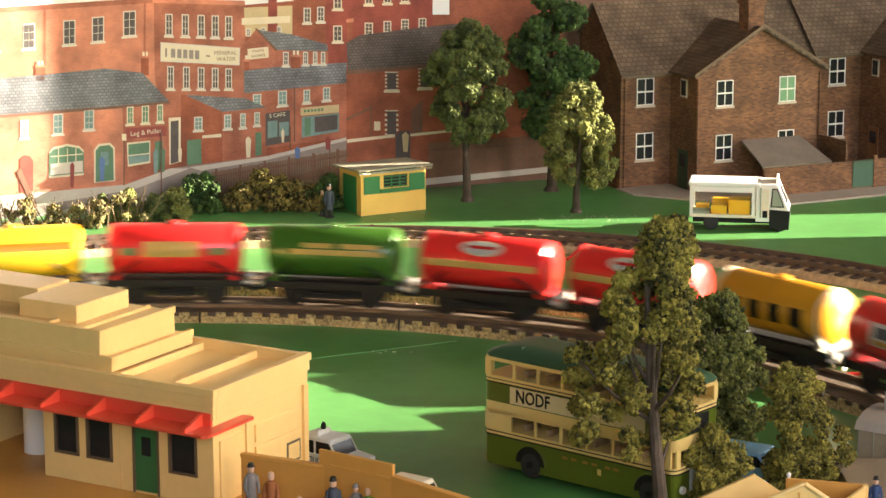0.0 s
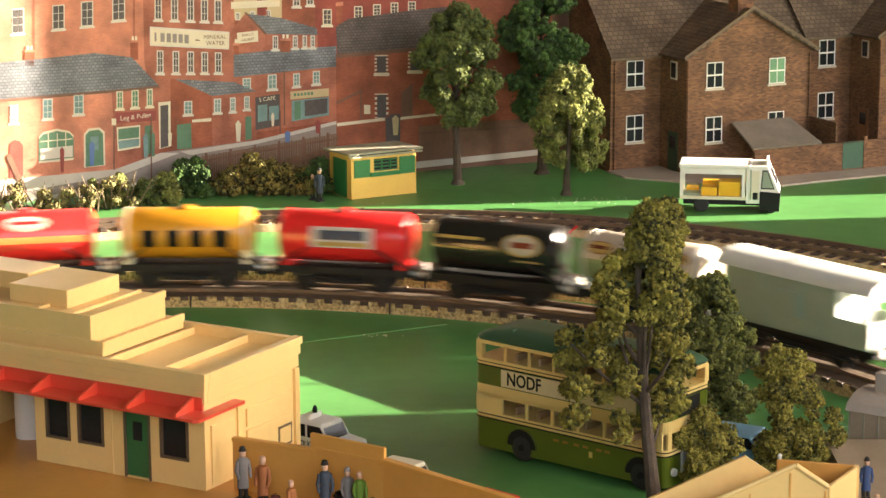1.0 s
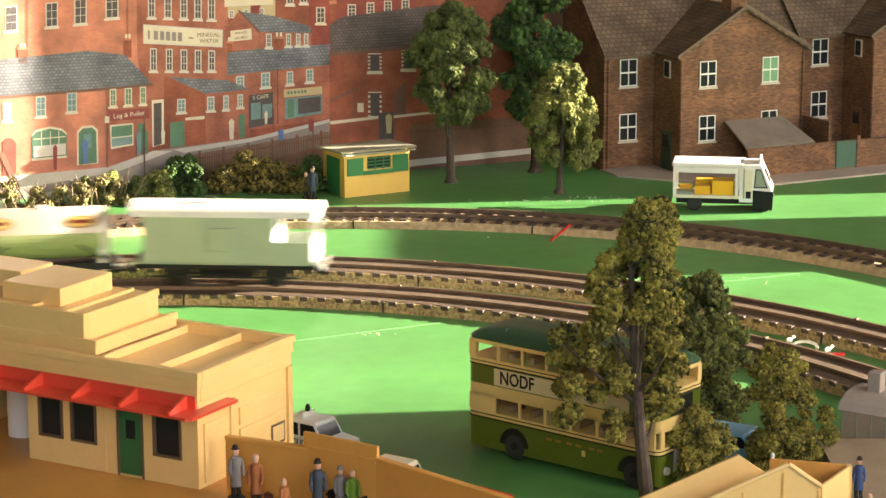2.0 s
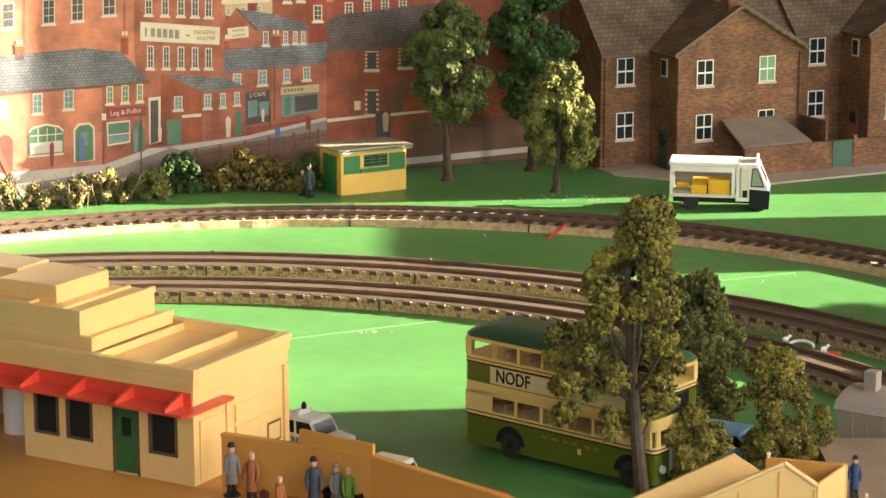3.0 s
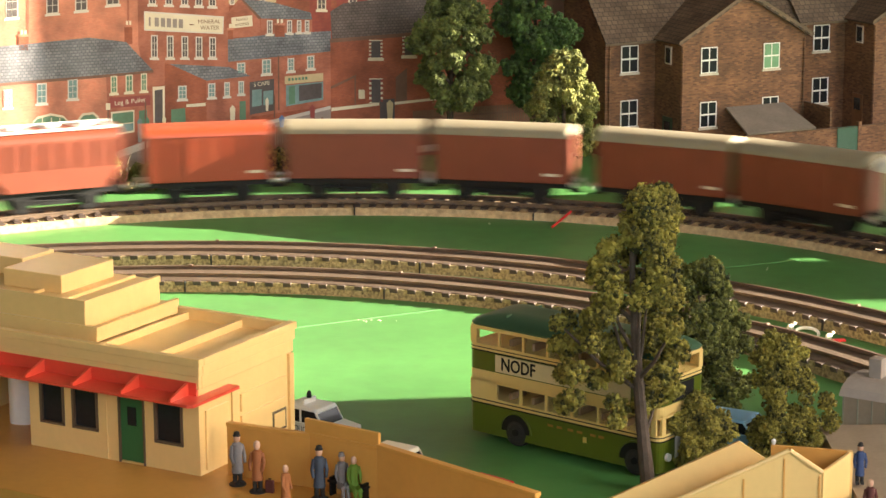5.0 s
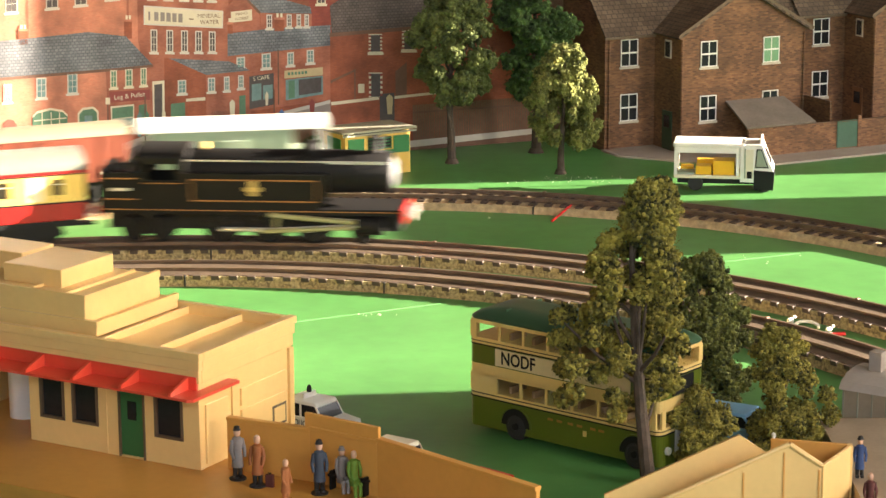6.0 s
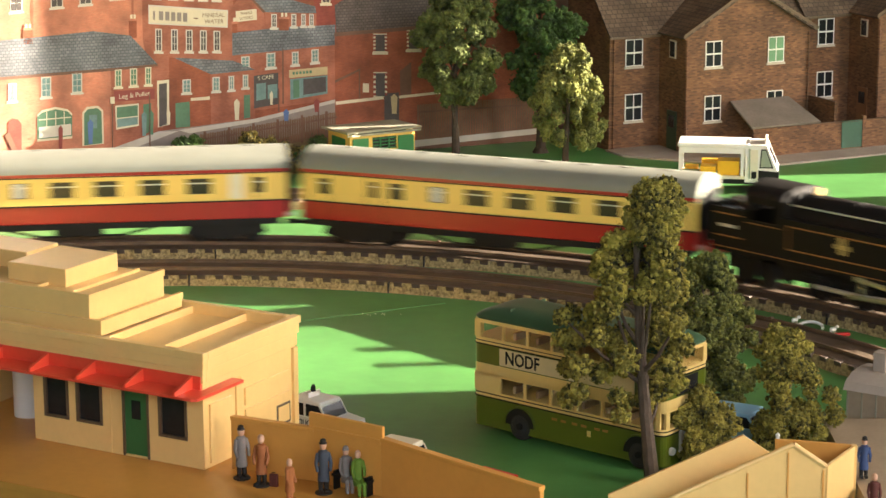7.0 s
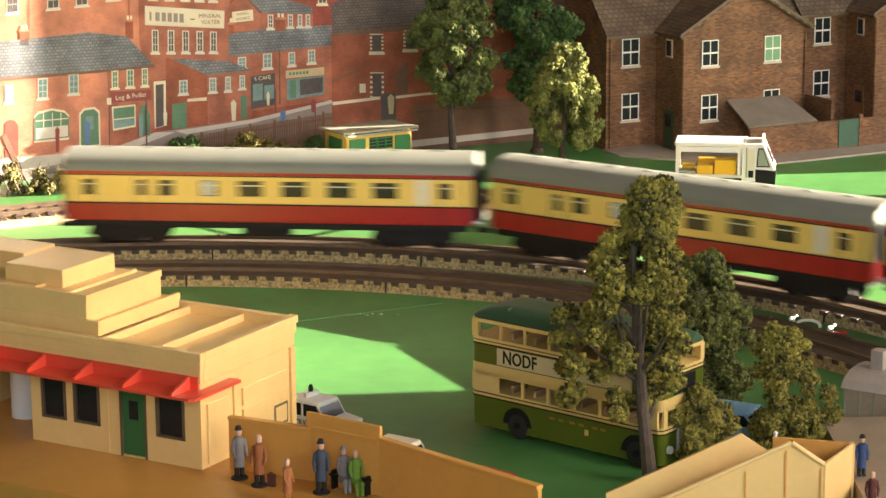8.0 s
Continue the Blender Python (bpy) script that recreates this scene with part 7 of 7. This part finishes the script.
fl = tank_engine("tank_engine", "black model steam tank engine with gold crest and red lining", 0.1400, 0.0335, 0.0098, (-0.022, 0.030), (-0.048, -0.022), (-0.0700, -0.048), (-0.026, -0.002, 0.022), (-0.052, 0.048), "loco", "dim_lining", 0.002)
fl.scale = (1, 1, 1.10)
RIDES.append((fl, REAR, 0.0494 + 0.454 * 4.0, -0.454, True, 0.0))
pl = tank_engine("tank_engine", "dark green-black model steam tank engine with orange lining", 0.1800, 0.0340, 0.0104, (-0.040, 0.042), (-0.066, -0.040), (-0.0900, -0.066), (-0.020, 0.008, 0.034), (-0.072, -0.055, 0.062), "loco_green", "lining", 0.0)
pl.scale = (0.93, 1, 1.12)
RIDES.append((pl, MIDDLE, 0.2113 - 0.3425 * 6.5, 0.3425, False, 0.06))


def coach(label, length=0.2190):
    """A corridor coach: crimson below, cream above, arched grey roof, windows, bogies."""
    t = thing("passenger_coach", label, "coach", pose(0, 0, 0), "passenger train")
    h, zl, zw, zt = 0.0172, 0.0140, 0.0225, 0.0390
    x0, x1 = -length / 2, length / 2
    part("lower_body", bx(x0, x1, -h, h, 0.0132, zw, bev=0.0004), M["maroon"], t, "crimson lower panels")
    part("solebar", bx(x0 + 0.003, x1 - 0.003, -h * 0.96, h * 0.96, 0.0100, 0.0132), M["black"], t)
    z0, z1 = 0.0265, 0.0345
    holes = []
    for c, w in ((-0.0965, 0.0065), (-0.0676, 0.0050), (-0.0543, 0.0085), (-0.0312, 0.0095), (-0.0090, 0.0135), (0.0144, 0.0135), (0.0386, 0.0135), (0.0630, 0.0135), (0.0945, 0.0065)):
        holes.append((c - w / 2, c + w / 2, z0, z1))
    for y in (-h, h):
        part("upper_side", wall_with_holes(B(), x0, x1, zw, zt, min(y, y * 0.95), max(y, y * 0.95), holes), M["ccream"], t, "cream upper panels")
        s = 1 if y > 0 else -1
        for xa, xb, za, zb in holes:
            wn = part("window", bx(xa, xb, min(y * 0.955, y * 0.97), max(y * 0.955, y * 0.97), za, zb), M["coachpane"], t)
            part("window_bar", bx(xa, xb, min(y * 0.965, y * 0.985), max(y * 0.965, y * 0.985), zb - 0.0028, zb - 0.0022), M["steel"], wn)
            fr = bx(xa - 0.0003, xa + 0.0003, min(y, y + s * 0.0002), max(y, y + s * 0.0002), za, zb)
            box(fr, xb - 0.0003, xb + 0.0003, min(y, y + s * 0.0002), max(y, y + s * 0.0002), za, zb)
            part("window_frame", fr, M["gold"], wn)
        part("lining", bx(x0, x1, min(y, y + s * 0.0002), max(y, y + s * 0.0002), zw - 0.0004, zw + 0.0004), M["black"], t)
        part("lining", bx(x0, x1, min(y, y + s * 0.0002), max(y, y + s * 0.0002), zw + 0.0004, zw + 0.0008), M["gold"], t)
        part("cant_rail_band", bx(x0, x1, min(y, y + s * 0.0002), max(y, y + s * 0.0002), 0.0372, 0.0390), M["maroon"], t)
        part("cant_rail_line", bx(x0, x1, min(y, y + s * 0.0003), max(y, y + s * 0.0003), 0.0366, 0.0371), M["black"], t)
        part("lavatory_blind", bx(-0.0345, -0.0290, min(y * 0.972, y * 0.98), max(y * 0.972, y * 0.98), z0 + 0.0004, z1 - 0.0004), M["roofwhite"], t, "white blind in a window")
        part("door_panel", bx(0.0790, 0.0865, min(y, y + s * 0.00015), max(y, y + s * 0.00015), zw + 0.0012, 0.0362), M["offwhite"], t, "pale door panel")
        for c in (x0 + 0.017, x1 - 0.017, x0 + 0.0045, x1 - 0.0045, -0.062, -0.072):
            part("door_line", bx(c - 0.0002, c + 0.0002, min(y, y + s * 0.0002), max(y, y + s * 0.0002), 0.0135, 0.0370), M["black"], t)
        part("truss", rod(B(), (-0.045, y * 0.75, 0.0110), (-0.022, y * 0.75, 0.0060), 0.0006), M["black"], t)
        part("truss", rod(B(), (-0.022, y * 0.75, 0.0060), (0.022, y * 0.75, 0.0060), 0.0006), M["black"], t)
        part("truss", rod(B(), (0.022, y * 0.75, 0.0060), (0.045, y * 0.75, 0.0110), 0.0006), M["black"], t)
        part("battery_box", bx(-0.014, 0.012, min(y * 0.5, y * 0.8), max(y * 0.5, y * 0.8), 0.0065, 0.0120), M["black"], t)
    for x, s in ((x0, 1), (x1, -1)):
        part("end_wall", bx(min(x, x + s * 0.001), max(x, x + s * 0.001), -h * 0.95, h * 0.95, zw, zt + 0.004), M["black"], t)
        part("gangway", bx(min(x, x - s * 0.0040), max(x, x - s * 0.0040), -0.0070, 0.0070, 0.0130, 0.0400, bev=0.0004), M["black"], t)
        for y in (-0.0095, 0.0095):
            bf = lathe(B(), [(0, 0.0013), (0.0036, 0.0012), (0.0038, 0.0026), (0.0043, 0.0024)], "x", 14)
            bf.transform(Matrix.Translation((x, y, 0.0135)) @ Matrix.Rotation(math.pi if s > 0 else 0, 4, "Z"))
            part("buffer", bf, M["steel"], t)
        part("coupling", bx(min(x, x - s * 0.0080), max(x, x - s * 0.0080), -0.003, 0.003, 0.0070, 0.0085), M["black"], t)
    rf = part("roof", arch_roof(B(), x0 - 0.0006, x1 + 0.0006, h + 0.0003, zt - 0.0002, 0.0092, n=20), M["roofgrey"], t, "smooth grey arched roof", smooth=True)
    for k in range(9):
        x = x0 + 0.020 + k * (length - 0.040) / 8
        part("roof_vent", bx(x - 0.0018, x + 0.0018, -0.0012, 0.0012, zt + 0.0084, zt + 0.0096, bev=0.0003), M["roofgrey"], rf)
    part("floor", bx(x0 + 0.001, x1 - 0.001, -h * 0.93, h * 0.93, zw - 0.001, zw + 0.001), M["wood"], t)
    for bxx in (-length * 0.35, length * 0.35):
        bo = part("bogie", bx(bxx - 0.0200, bxx + 0.0200, -0.0130, 0.0130, 0.0085, 0.0110), M["black"], t)
        for y in (-0.0125, 0.0125):
            part("bogie_side", prism(B(), [(bxx - 0.0220, 0.0055), (bxx - 0.0180, 0.0040), (bxx - 0.009, 0.0042), (bxx - 0.005, 0.0020), (bxx + 0.005, 0.0020), (bxx + 0.009, 0.0042), (bxx + 0.0180, 0.0040), (bxx + 0.0220, 0.0055), (bxx + 0.0200, 0.0100), (bxx - 0.0200, 0.0100)], y - 0.0007, y + 0.0007, "y"), M["black"], bo)
        for dx in (-0.0140, 0.0140):
            wheelset(bo, bxx + dx, 0.0060)
    return t


for s in (0.1766, -0.0580, -0.2940):
    c = coach("crimson and cream model passenger coach with a grey roof")
    c.scale = (1, 1, 1.055)
    RIDES.append((c, MIDDLE, s - 0.3425 * 7.0, 0.3425, False, 0.152))
# ---- what moves ----
def ride(ob, line, s0, v, back=False, bogies=0.0):
    """Key a vehicle along a track: s = s0 + v * t; back: it faces against growing s."""
    rows = []
    inset = (bogies / 2) ** 2 / (2 * line.r)
    for i in range(0, 41):
        t = i * 0.2
        s = s0 + v * t
        a = s / line.r
        p, h = line.at(s, -inset if line.a0 < a < line.a1 else 0.0, RAIL_Z)
        rows.append((t, pose(*p, 0, 0, math.degrees(h) + (180 if back else 0))))
    walk(ob, rows)


def motions():
    for ob, line, s0, v, back, bogies in RIDES:
        ride(ob, line, s0, v, back, bogies)


motions()
